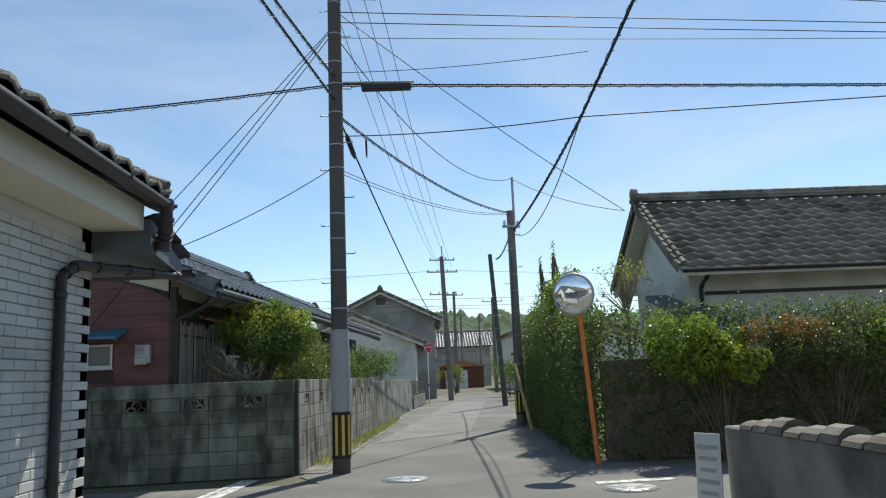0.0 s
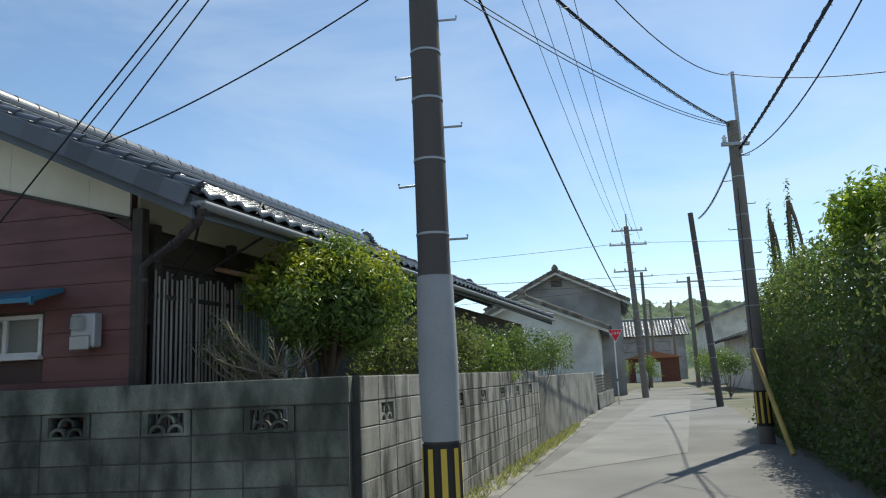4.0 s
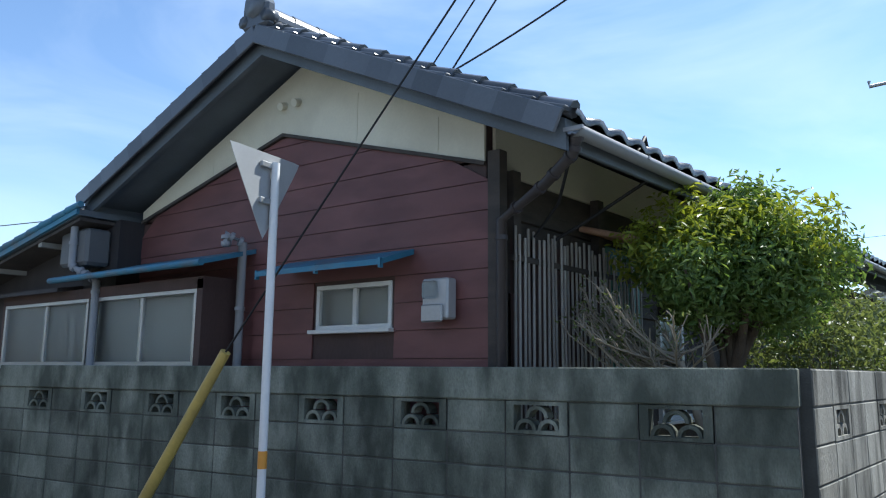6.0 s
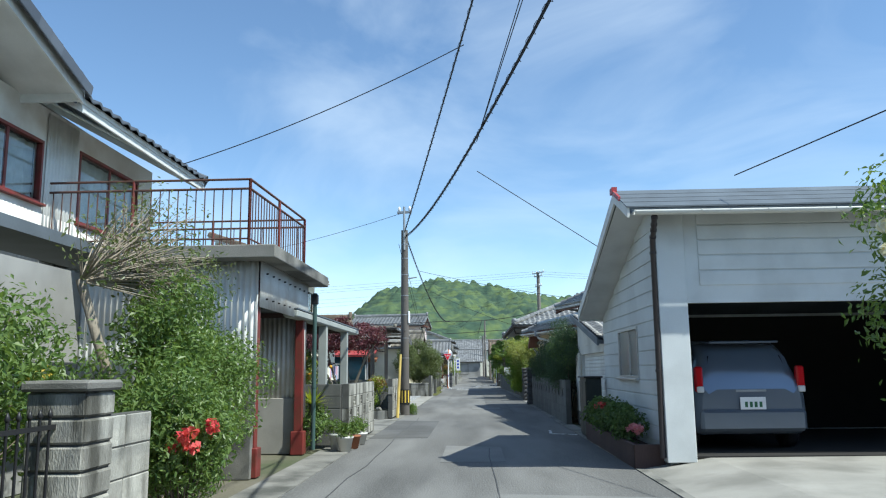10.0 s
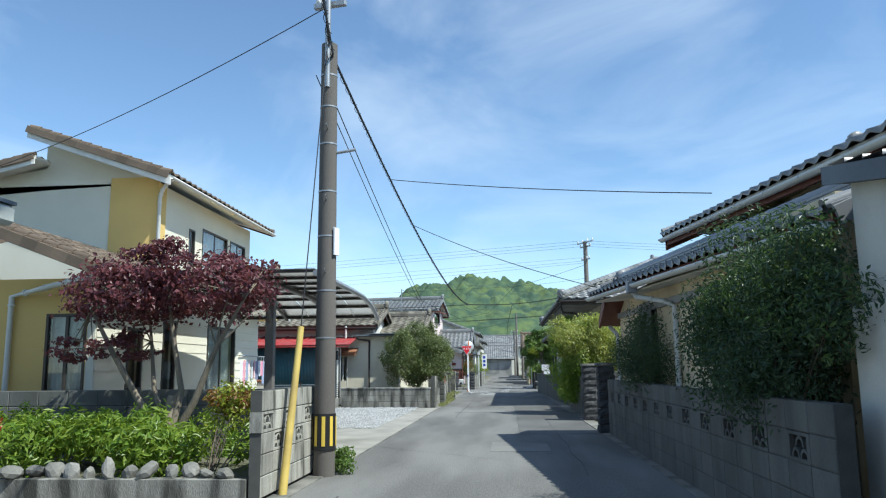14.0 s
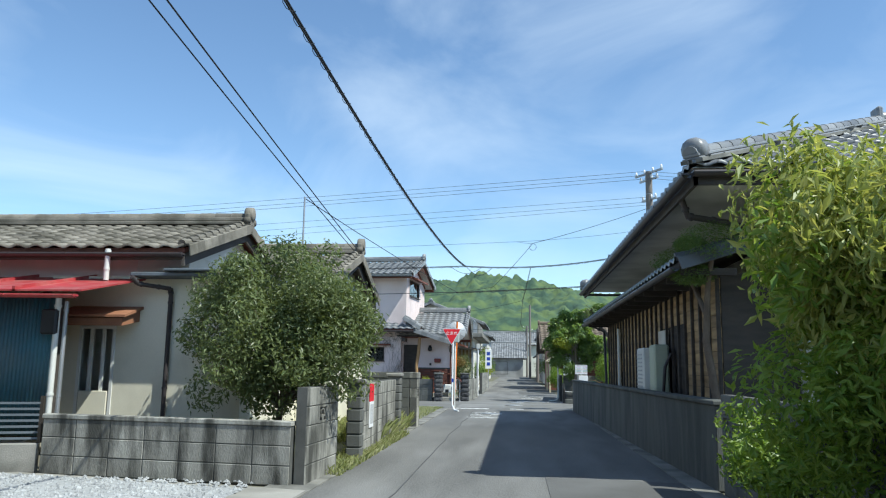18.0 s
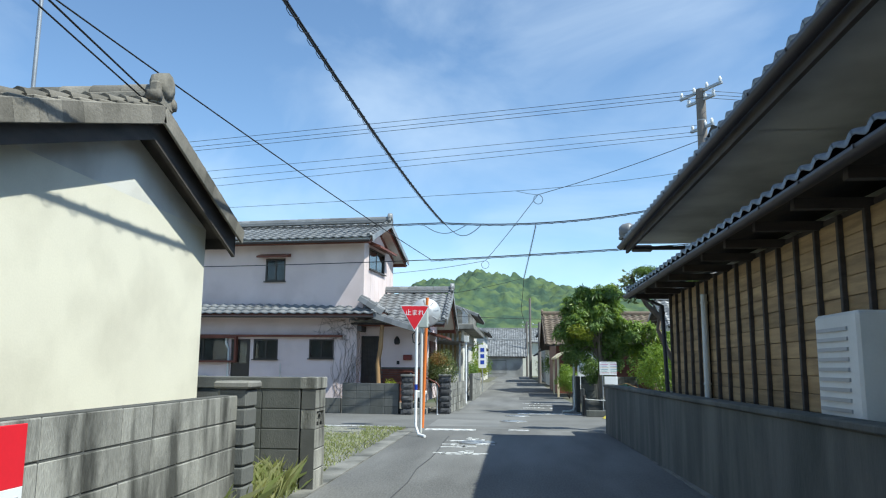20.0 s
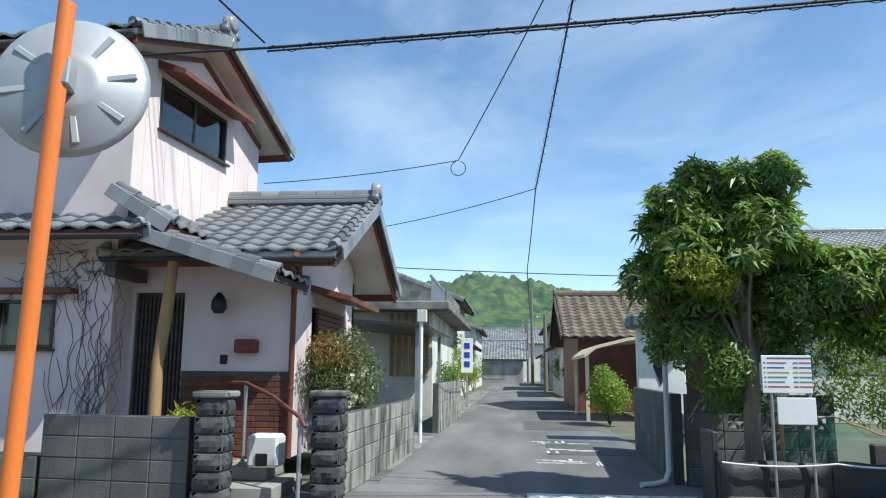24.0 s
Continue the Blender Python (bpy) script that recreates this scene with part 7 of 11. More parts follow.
brick = MB()
brick.obox((0, 0, 0), (0.009, 0, 0), (0, 0.1, 0), (0, 0, 0.026), 0.003)
bme = brick.mesh("brick", M_BRICKTILE)
mb = MB()
mb.box(WX + 0.002, 4.78, 0.3, WX + 0.014, 6.06, 1.22)
part("brick_backing", mb, M_MORTAR, PH)
for k in range(14):
    for j in range(6):
        piece("brick", bme, PH, Matrix.Translation((WX + 0.016, 4.9 + j * 0.207 - (0.05 if k % 2 else 0) + 0.03, 0.335 + k * 0.062)))
mb = MB()
mb.box(WX, 5.42, 1.42, WX + 0.15, 5.66, 1.57, 0.015)
part("mail_box", mb, M_REDSTEEL, PH, "dark red metal mail box")
mb = MB()
mb.lathe((WX + 0.2, 5.25, 1.9), [(0.02, 0.18), (0.05, 0.14), (0.08, 0.09), (0.085, 0.0), (0.05, -0.05)], 12)
part("porch_lamp", mb, M_BLACK, PH)
mb = MB()
mb.box(WX, 4.36, 0, -66.3, 6.2, 0.14, 0.01)
part("entrance_step", mb, M_CONC, PH)
mb = MB()
mb.box(WX, 4.36, 0.14, -66.75, 6.0, 0.28, 0.01)
part("entrance_step", mb, M_CONC, PH)
bay = MB()
bay.box(FX, -0.72, 1.32, FX + 0.16, 0.74, 1.38, 0.006)
bay.box(FX, -0.72, 2.0, FX + 0.16, 0.74, 2.05, 0.006)
bay.box(FX, -0.72, 1.38, FX + 0.16, -0.67, 2.0)
bay.box(FX, 0.69, 1.38, FX + 0.16, 0.74, 2.0)
part("window_box", bay, M_WOOD_R, PH)
AC2 = thing("air_conditioner", (-66.7, -0.33, 0.4), "grey-green outdoor unit on the low wall", "air conditioner")
mb = MB()
mb.box(-66.88, -0.68, 0.42, -66.62, -0.04, 0.95, 0.03)
part("casing", mb, plain("grey_green_enamel", (0.2, 0.22, 0.19), 0.5), AC2)
for k in range(6):
    mb = MB()
    mb.box(-66.62, -0.62, 0.5 + k * 0.065, -66.608, -0.12, 0.522 + k * 0.065)
    part("grille_slat", mb, M_FASCIA, AC2)
ST = thing("back_door_step", (-66.6, 0.8, 0), "pale concrete step block below the back door", "step")
mb = MB()
mb.box(-66.75, 0.5, 0, -66.35, 1.08, 0.42, 0.015)
part("block", mb, M_STUCCO, ST)
TP = thing("flower_trough", (-66.35, 2.55, 0.4), "small terracotta trough on the low wall", "flower pot")
mb = MB()
mb.box(-66.42, 2.4, 0.42, -66.26, 2.7, 0.52, 0.015)
part("trough", mb, M_TERRA, TP)
mb = MB()
mb.box(-66.44, 2.38, 0.52, -66.24, 2.72, 0.545, 0.008)
part("rim", mb, M_TERRA, TP)
HR = thing("entrance_handrail", (-66.5, 6.1, 0), "brown capped steel handrail beside the entrance steps", "handrail")
for x, y, z0 in ((-66.95, 5.68, 0.28), (-66.15, 6.5, 0.0)):
    mb = MB()
    mb.tube([(x, y, z0), (x, y, z0 + 0.8)], 0.02, 10)
    mb.lathe((x, y, z0), [(0.045, 0), (0.045, 0.012), (0.02, 0.03)], 10)
    part("rail_post", mb, M_STEEL, HR)
mb = MB()
mb.tube([(-67.35, 5.3, 1.1), (-66.95, 5.68, 1.1), (-66.55, 6.1, 0.98), (-66.15, 6.5, 0.8), (-66.1, 6.56, 0.72)], 0.02, 8)
part("rail", mb, M_WOOD_R, HR)
WB = thing("white_box", (-66.75, 6.0, 0.28), "white plastic box standing on the entrance step", "box")
mb = MB()
mb.box(-66.9, 5.83, 0.28, -66.62, 6.15, 0.6, 0.03)
part("body", mb, M_WHITE, WB)
mb = MB()
mb.box(-66.62, 5.93, 0.3, -66.605, 6.05, 0.42, 0.005)
part("handle_slot", mb, M_BLACK, WB)
mb = MB()
mb.box(WX, 5.22, 1.3, WX + 0.02, 5.3, 1.4, 0.004)
part("intercom", mb, M_BLACK, PH)
mb = MB()
mb.box(WX, 4.36, 0.28, -66.78, 5.5, 0.292)
part("step_tiles", mb, M_TERRA, PH)
# dry creeper on the wall
g = random.Random(4)
mb = MB()
for k in range(26):
    p = Vector((FX + 0.012, 3.7 + g.uniform(-0.15, 0.4), 0.4))
    pts = [p.copy()]
    for i in range(g.randint(5, 14)):
        p = p + Vector((0, g.gauss(0, 0.07), g.uniform(0.08, 0.2)))
        p.y = min(4.3, max(2.7, p.y))
        pts.append(p.copy())
    mb.tube(pts, 0.004, 3, False)
for k in range(60):
    p = Vector((FX + 0.015, g.gauss(3.65, 0.3), g.uniform(1.9, 2.6)))
    if p.y < 4.3:
        mb.tube([p, p + Vector((0.01, g.gauss(0, 0.1), g.gauss(0, 0.1))), p + Vector((0, g.gauss(0, 0.16), g.gauss(0, 0.16)))], 0.004, 3, False)
part("dry_creeper", mb, M_BARK, PH)


# ---- houses on the other side of the lane ----
# --- weathered two-storey house with the roofed yard ---
OL = thing("old_two_storey_house", (-16, 2.5, 0), "weathered two-storey house with white corrugated cladding", "house")
house_box(OL, -20.5, -9.0, -1.0, 3.6, 0, 2.5, M_GREYW, {"n": [(1.0, 5.5, 0, 2.1)]})
house_box(OL, -20.5, -11.0, -1.0, 3.2, 2.55, 4.55, M_CORR, {"n": [(4.95, 6.35, 3.32, 4.12), (7.2, 9.0, 3.25, 4.25)]})
corrugated(OL, (-17.4, 3.215), (-18.15, 3.215), 2.6, 4.5, M_CORR)
corrugated(OL, (-15.6, 3.215), (-20.5, 3.215), 2.6, 3.2, M_CORR)
for u0, u1, za, zb in ((0.35, 1.75, 3.32, 4.12), (2.6, 4.4, 3.25, 4.25)):
    window(OL, (-15.6 - u0, 3.2, za), (-1, 0), u1 - u0, zb - za, 2, M_REDSTEEL, M_CLEAR, curtain=M_CURTAIN)
gable_roof(OL, (-21.0, 1.1, 6.05), (-16.9, 1.1, 6.05), 2.8, 2.8, 1.55, 1.55, M_TILE_BL, M_WHITE, (60, 0), fascia=M_WHITE, fdeep=0.12)
mb = MB()
mb.prism([(-16.4, 3.2, 4.5), (-11.0, 3.2, 4.5), (-11.0, 3.2, 4.95), (-13.0, 3.2, 5.6), (-16.4, 3.2, 4.55)], (0, -0.1, 0))
mb.prism([(-20.5, 3.2, 4.5), (-20.5, 1.1, 5.9), (-20.5, -1.0, 4.5)], (0.1, 0, 0))
part("gable", mb, M_CORR, OL)
gable_roof(OL, (-13.0, -1.4, 5.78), (-13.0, 3.95, 5.78), 3.85, 2.6, 1.2, 0.85, M_TILE_BL, M_WHITE, (40, 0), fascia=M_WHITE, fdeep=0.12)
# ground floor yard roof: dark open store
mb = MB()
mb.box(-17.4, 4.3, 2.35, -12.6, 5.0, 2.45)
part("yard_roof", mb, M_FASCIA, OL)
for x in (-12.8, -16.8):
    mb = MB()
    mb.box(x, 4.8, 0, x + 0.1, 4.9, 2.35)
    part("yard_post", mb, M_WOOD_D, OL)

# --- corrugated car port with the roof terrace ---
CP = thing("corrugated_carport", (-19, 4.5, 0), "flat-roofed carport clad in white corrugated steel, with a roof terrace", "carport")
mb = MB()
mb.box(-20.77, 2.6, 2.62, -17.4, 6.12, 2.78, 0.01)
part("roof_slab", mb, M_CONC_D, CP)
mb = MB()
mb.box(-20.4, 5.75, 2.42, -17.75, 5.82, 2.62)
part("lintel", mb, M_WOOD_D, CP)
corrugated(CP, (-17.72, 5.86), (-20.42, 5.86), 2.05, 2.63, M_CORR)
corrugated(CP, (-17.72, 3.0), (-17.72, 5.84), 0.62, 2.63, M_CORR)
corrugated(CP, (-20.45, 5.84), (-20.45, 5.7), 0.55, 2.63, M_CORR, sheet=0.3)
corrugated(CP, (-17.75, 3.1), (-20.45, 3.1), 0.8, 2.5, M_CORR_D)
corrugated(CP, (-20.42, 3.1), (-20.42, 5.7), 0.85, 2.2, M_CORR)
mb = MB()
mb.box(-20.5, 3.1, 0, -20.38, 5.7, 0.85, 0.01)
part("low_wall", mb, M_CONC, CP)
mb = MB()
mb.box(-20.46, 3.1, 2.2, -20.43, 5.7, 2.52)
part("green_sheet", mb, plain("green_tarp", (0.03, 0.22, 0.13), 0.6), CP)
g = random.Random(2)
for k in range(18):
    mb = MB()
    x, z = -17.9 - (k % 9) * 0.3, 2.16 if k < 9 else 2.48
    mb.lathe((x, 5.885, z), [(0.012, 0), (0.012, 0.02), (0.005, 0.03)], 6, (0, 1, 0))
    part("sheet_bolt", mb, M_BLACK, CP)
for x in (-20.35, -17.85):
    mb = MB()
    mb.box(x - 0.06, 5.7, 0, x + 0.06, 5.82, 2.4, 0.006)
    mb.box(x - 0.1, 5.66, 0, x + 0.1, 5.86, 0.35, 0.01)
    part("steel_post", mb, M_REDSTEEL, CP, "dark red painted steel post")
mb = MB()
mb.box(-20.4, 3.15, 0, -17.75, 3.3, 0.42)
part("back_wall", mb, M_CONC_D, CP)
mb = MB()
mb.box(-20.4, 3.12, 0.42, -17.75, 3.2, 1.0)
part("back_board", mb, M_CONC, CP)
mb = MB()
mb.box(-17.78, 3.0, 0, -17.66, 5.8, 0.62)
part("side_wall", mb, M_CONC_D, CP)
mb = MB()
mb.tube([(-18.2, 3.2, 0.8), (-19.6, 3.2, 1.9)], 0.025, 6)
part("brace", mb, M_RUSTRAIL, CP)
pipe(CP, [(-20.55, 5.95, 2.5), (-20.55, 5.95, 0.05)], plain("green_pipe", (0.06, 0.11, 0.1), 0.5), 0.035)
mb = MB()
mb.box(-20.6, 5.9, 2.32, -20.5, 6.0, 2.48, 0.01)
part("rain_head", mb, M_BLACK, CP)
# terrace rail
RL = thing("terrace_railing", (-19, 5.5, 2.78), "rusty dark red steel railing round a roof terrace", "railing")
for a, b in (((-17.55, 5.75), (-20.15, 5.85)), ((-17.55, 5.75), (-17.55, 2.8)), ((-20.15, 5.85), (-20.15, 2.8))):
    p, q = Vector((*a, 2.78)), Vector((*b, 2.78))
    n = int((q - p).length / 0.11)
    for i in range(n + 1):
        mb = MB()
        c = p.lerp(q, i / n)
        big = i in (0, n // 2, n)
        mb.tube([c, c + UP * (0.85 if big else 0.73)], 0.02 if big else 0.0075, 6)
        part("rail_post" if big else "baluster", mb, M_REDSTEEL if big else M_RUSTRAIL, RL)
    for h in (0.1, 0.73, 0.85):
        mb = MB()
        mb.tube([p + UP * h, q + UP * h], 0.017 if h > 0.5 else 0.012, 6)
        part("rail_bar", mb, M_RUSTRAIL, RL)

# --- yellow and ivory two-storey house ---
YH = thing("yellow_house", (-38, -1, 0), "two-storey house in ivory and ochre yellow stucco", "house")
holes = {"n": [(1.7, 2.05, 3.75, 4.6), (2.5, 4.2, 3.5, 4.75), (4.4, 5.6, 3.5, 4.75), (3.6, 5.2, 0.4, 2.2)]}
house_box(YH, -42.9, -36.9, -6.0, 1.2, 0, 5.3, M_IVORY, holes)
mb = MB()
mb.prism([(-36.9, -1.35, 5.2), (-36.9, 1.2, 5.3), (-36.9, 1.2, 5.38), (-36.9, -1.35, 6.25)], (-0.12, 0, 0))
mb.prism([(-36.9, -6.0, 4.9), (-36.9, -1.35, 5.2), (-36.9, -1.35, 5.7), (-36.9, -6.0, 4.95)], (-0.12, 0, 0))
mb.box(-42.9, -1.47, 5.2, -37.02, -1.35, 6.25)
part("gable", mb, M_IVORY, YH)
mb = MB()
mb.box(-36.9, 0.15, 0, -36.86, 1.24, 5.42)
mb.box(-37.25, 1.2, 0, -36.9, 1.24, 5.3)
part("ochre_panel", mb, M_YELLOW, YH)
shed_roof(YH, (-43.5, 1.7, 5.34), (-36.35, 1.7, 5.34), (0, -3.2, 1.12), M_TILE_BR, M_WHITE, True, 0, gut=M_WHITEPIPE, tw=0.3, tl=0.3)
shed_roof(YH, (-43.3, -6.6, 4.65), (-36.35, -6.6, 4.65), (0, 5.3, 1.2), M_TILE_BR, M_WHITE, True, 0, tw=0.3, tl=0.3)
mb = MB()
mb.prism([(-36.35, 1.73, 5.28), (-36.35, -1.5, 6.42), (-36.35, -1.5, 6.24), (-36.35, 1.73, 5.1)], (0.03, 0, 0))
part("bargeboard", mb, M_WHITE, YH)
mb = MB()
mb.prism([(-36.35, -1.3, 5.8), (-36.35, -6.6, 4.6), (-36.35, -6.6, 4.45), (-36.35, -1.3, 5.65)], (0.03, 0, 0))
part("bargeboard", mb, M_WHITE, YH)
for a, b, za, zb in holes["n"]:
    window(YH, (-36.9 - a, 1.2, za), (-1, 0), b - a, zb - za, 2, M_BRONZE, M_CLEAR, curtain=M_CURTAIN)
mb = MB()
mb.box(-42.8, 1.25, 2.63, -38.6, 2.12, 3.42, 0.02)
part("balcony", mb, M_YELLOW, YH)
pipe(YH, [(-36.4, 1.75, 5.25), (-36.7, 1.4, 5.1), (-36.8, 1.3, 4.95), (-36.8, 1.3, 2.9)], M_WHITEPIPE, 0.04)
# one-storey front part
front = [(0.9, 1.4, 0.95, 1.9), (2.1, 2.6, 0.3, 2.1), (4.0, 5.5, 0.35, 2.1)]
house_box(YH, -38.6, -31.6, 1.25, 2.95, 0, 2.55, M_IVORY, {"e": [(0.85, 1.45, 0.35, 2.05)], "n": front}, mats={"e": M_YELLOW})
for a, b, za, zb in front:
    window(YH, (-31.6 - a, 2.95, za), (-1, 0), b - a, zb - za, 2 if b - a > 0.8 else 1, M_BRONZE, M_CLEAR, curtain=M_CURTAIN if b - a > 0.8 else None)
for k in range(15):
    z = 0.12 + k * 0.16
    cuts = [0.02] + [q for a, b, za, zb in front if za - 0.16 < z < zb for q in (a - 0.03, b + 0.03)] + [6.98]
    for a, b in zip(cuts[::2], cuts[1::2]):
        mb = MB()
        mb.prism([(-31.6 - a, 2.952, z), (-31.6 - a, 2.966, z), (-31.6 - a, 2.956, z + 0.155), (-31.6 - a, 2.952, z + 0.155)], (a - b, 0, 0))
        part("lap_board", mb, M_IVORY, YH)
window(YH, (-31.6, 2.22, 0.35), (0, 1), 0.6, 1.7, 2, M_BRONZE, M_CLEAR, curtain=M_CURTAIN)
house_box(YH, -36.8, -31.6, -6.0, 1.24, 0, 2.6, M_YELLOW, {"e": [(4.6, 6.0, 0.35, 2.0)]})
window(YH, (-31.6, -1.3, 0.35), (0, 1), 1.4, 1.65, 2, M_BRONZE, M_CLEAR, curtain=M_CURTAIN)
shed_roof(YH, (-38.9, 3.3, 2.6), (-31.0, 3.3, 2.6), (0, -2.6, 1.0), M_TILE_BR, M_WHITE, True, 0, gut=M_WHITEPIPE, tw=0.3, tl=0.28)
shed_roof(YH, (-30.9, -6.4, 2.62), (-30.9, 0.0, 2.62), (-3.0, 0, 1.05), M_TILE_BR, M_WHITE, True, 0, gut=M_WHITEPIPE, tw=0.3, tl=0.28)
pipe(YH, [(-31.0, 3.3, 2.52), (-31.3, 2.4, 2.4), (-31.54, 1.72, 2.3), (-31.54, 1.72, 0.1)], M_WHITEPIPE, 0.04)
mb = MB()
mb.prism([(-38.0, 3.5, 2.5), (-37.0, 3.5, 3.05), (-36.0, 3.5, 2.5)], (0, -1.2, 0))
part("porch_gable", mb, M_IVORY, YH)
gable_roof(YH, (-37.0, 3.8, 3.15), (-37.0, 1.2, 3.15), 1.3, 1.3, 0.6, 0.6, M_TILE_BR, M_WHITE, tw=0.3, tl=0.28, fascia=M_WHITE)
for x in (-38.0, -36.1):
    mb = MB()
    mb.box(x, 2.7, 0, x + 0.14, 2.84, 2.5, 0.01)
    part("porch_post", mb, M_WHITE, YH)

# --- porch walls and laundry by the court ---
PW = thing("porch_wall", (-37.5, 3.9, 0), "low white stucco porch wall with terracotta coping", "wall")
for x0, x1, y0, y1, h in ((-37.85, -37.65, 2.6, 3.78, 0.62), (-40.4, -40.1, 2.3, 2.75, 0.95), (-40.35, -37.7, 2.35, 2.5, 0.5)):
    mb = MB()
    mb.box(x0, y0, 0, x1, y1, h, 0.02)
    part("wall_body", mb, M_STUCCO, PW)
    n = max(1, int((y1 - y0) / 0.16))
    for k in range(n):
        mb = MB()
        ya, yb = y0 + (y1 - y0) * k / n, y0 + (y1 - y0) * (k + 0.96) / n
        lift = 0.16 * max(0.0, 1 - (k / max(1, n - 1)) * 1.6) if n > 3 else 0.0
        mb.box(x0 - 0.03, ya, h - 0.01, x1 + 0.03, yb, h + 0.05 + lift, 0.015)
        part("coping_tile", mb, M_TERRA, PW)
LA = thing("laundry_line", (-38.3, 2.7, 0), "white laundry hanger hung with pale and pink clothes", "laundry")
mb = MB()
mb.tube([(-37.3, 3.0, 1.55), (-40.0, 2.9, 1.55)], 0.014, 8)
part("drying_pole", mb, M_STEEL, LA)
cols = [(0.7, 0.72, 0.75), (0.62, 0.3, 0.38), (0.3, 0.36, 0.5), (0.75, 0.6, 0.64), (0.55, 0.6, 0.66), (0.72, 0.45, 0.55), (0.2, 0.22, 0.35)]
g = random.Random(9)
for k in range(12):
    x = -37.5 - k * 0.17
    mb = MB()
    w, h = g.uniform(0.1, 0.15), g.uniform(0.3, 0.55)
    n = 5
    vs = [(x - w / 2 + w * i / n, 2.96 + 0.03 * math.sin(i * 1.9 + k), 1.45 - j * h / 4 + 0.012 * math.sin(i + j)) for j in range(5) for i in range(n + 1)]
    mb.add(vs, [(j * (n + 1) + i, j * (n + 1) + i + 1, (j + 1) * (n + 1) + i + 1, (j + 1) * (n + 1) + i) for j in range(4) for i in range(n)], True)
    part("garment", mb, plain("cloth", cols[k % 7], 0.9), LA)
    mb = MB()
    mb.tube([(x, 2.96, 1.55), (x, 2.96, 1.45)], 0.004, 4)
    part("clip", mb, M_SIGNWHITE, LA)

# --- curved roof carport ---
CC = thing("curved_carport", (-35, 4.5, 0), "brown aluminium carport with a curved translucent roof", "carport")
for x in (-35.62, -31.9):
    mb = MB()
    mb.box(x - 0.06, 5.3, 0, x + 0.06, 5.42, 2.22 if x < -33 else 2.4, 0.006)
    part("post", mb, M_BRONZE_L, CC)


def arch_z(x):
    t = min(1.0, max(0.0, (-33.3 - x) / 2.34))
    return 2.47 - 0.29 * t * t * t


xs = np.linspace(-35.64, -30.9, 19)
for i, y in enumerate((6.25, 5.36, 4.5, 3.6)):
    mb = MB()
    mb.tube([(x, y, arch_z(x)) for x in xs], (0.04, 0.055, 0.03, 0.04)[i], 8)
    part("arched_beam", mb, M_BRONZE if i else M_STEEL, CC)
for x in (-35.62, -35.1, -34.5, -33.8, -33.1, -32.4, -31.7, -30.95):
    mb = MB()
    mb.box(x - 0.022, 3.6, arch_z(x) + 0.01, x + 0.022, 6.25, arch_z(x) + 0.045)
    part("purlin", mb, M_BRONZE, CC)
M_POLYC = glass_material("smoked_polycarbonate", (0.13, 0.12, 0.11), 0.4)
for k in range(6):
    mb = MB()
    ya, yb = 3.62 + k * 0.438, 3.62 + (k + 1) * 0.438 - 0.012
    n = len(xs)
    vs = [(x, y, arch_z(x) + 0.05 + dz) for dz in (0, 0.005) for y in (ya, yb) for x in xs]
    mb.add(vs, [(i, i + 1, n + i + 1, n + i) for i in range(n - 1)] + [(2 * n + i, 3 * n + i, 3 * n + i + 1, 2 * n + i + 1) for i in range(n - 1)], True)
    part("roof_sheet", mb, M_POLYC, CC)
for x in (-35.45, -31.9):
    mb = MB()
    mb.tube([(x, 5.36, 1.85), (x + 0.25, 5.36, 2.25), (x + 0.75, 5.36, 2.42)], 0.035, 8)
    part("brace", mb, M_BRONZE_L, CC)

# --- house with blue and red sheds by the gravel ---
RR = thing("red_trimmed_house", (-48, 1.5, 0), "one-storey house with old tiled roof, red and teal sheet metal", "house")
house_box(RR, -51.5, -47.9, -4.0, 4.0, 0, 2.75, M_STUCCO)
gable_roof(RR, (-49.6, -4.6, 3.44), (-49.6, 4.2, 3.44), 2.2, 2.25, 0.7, 0.7, M_TILE_OLD, M_WOOD_R, (0, 120), fascia=M_WOOD_D, gut=M_DKPIPE)
mb = MB()
mb.prism([(-47.9, 4.0, 2.75), (-49.6, 4.0, 3.3), (-51.4, 4.0, 2.75)], (0, -0.1, 0))
part("gable", mb, M_WHITE, RR)
mb = MB()
mb.box(-47.92, -4, 2.3, -47.86, 3.3, 2.72)
part("pink_band", mb, M_PINK, RR)
mb = MB()
mb.box(-47.92, 3.3, 2.3, -47.865, 4.05, 2.72)
part("white_band", mb, M_WHITE, RR)
mb = MB()
cut_wall(mb, (-46.6, -4), (-46.6, 3.02), 0.3, 2.05, 0.08)
part("shed_frame", mb, M_WOOD_D, RR)
corrugated(RR, (-46.57, -4), (-46.57, 3.04), 0.35, 2.05, M_CORR_T, pitch=0.05, amp=0.006, sheet=0.9)
for k in range(9):
    mb = MB()
    y0 = -4.2 + k * 0.86
    mb.prism([(-46.15, y0, 2.06), (-47.95, y0, 2.42), (-47.95, y0, 2.4), (-46.15, y0, 2.04)], (0, 0.86, 0))
    mb.prism([(-46.15, y0, 2.1), (-47.95, y0, 2.46), (-47.95, y0, 2.4), (-46.15, y0, 2.04)], (0, 0.04, 0))
    part("red_roof_sheet", mb, M_REDROOF, RR, "bright red metal roof sheet")
gutter(RR, (-46.1, -4.2, 2.02), (-46.1, 3.5, 2.0), M_REDROOF, 0.045)
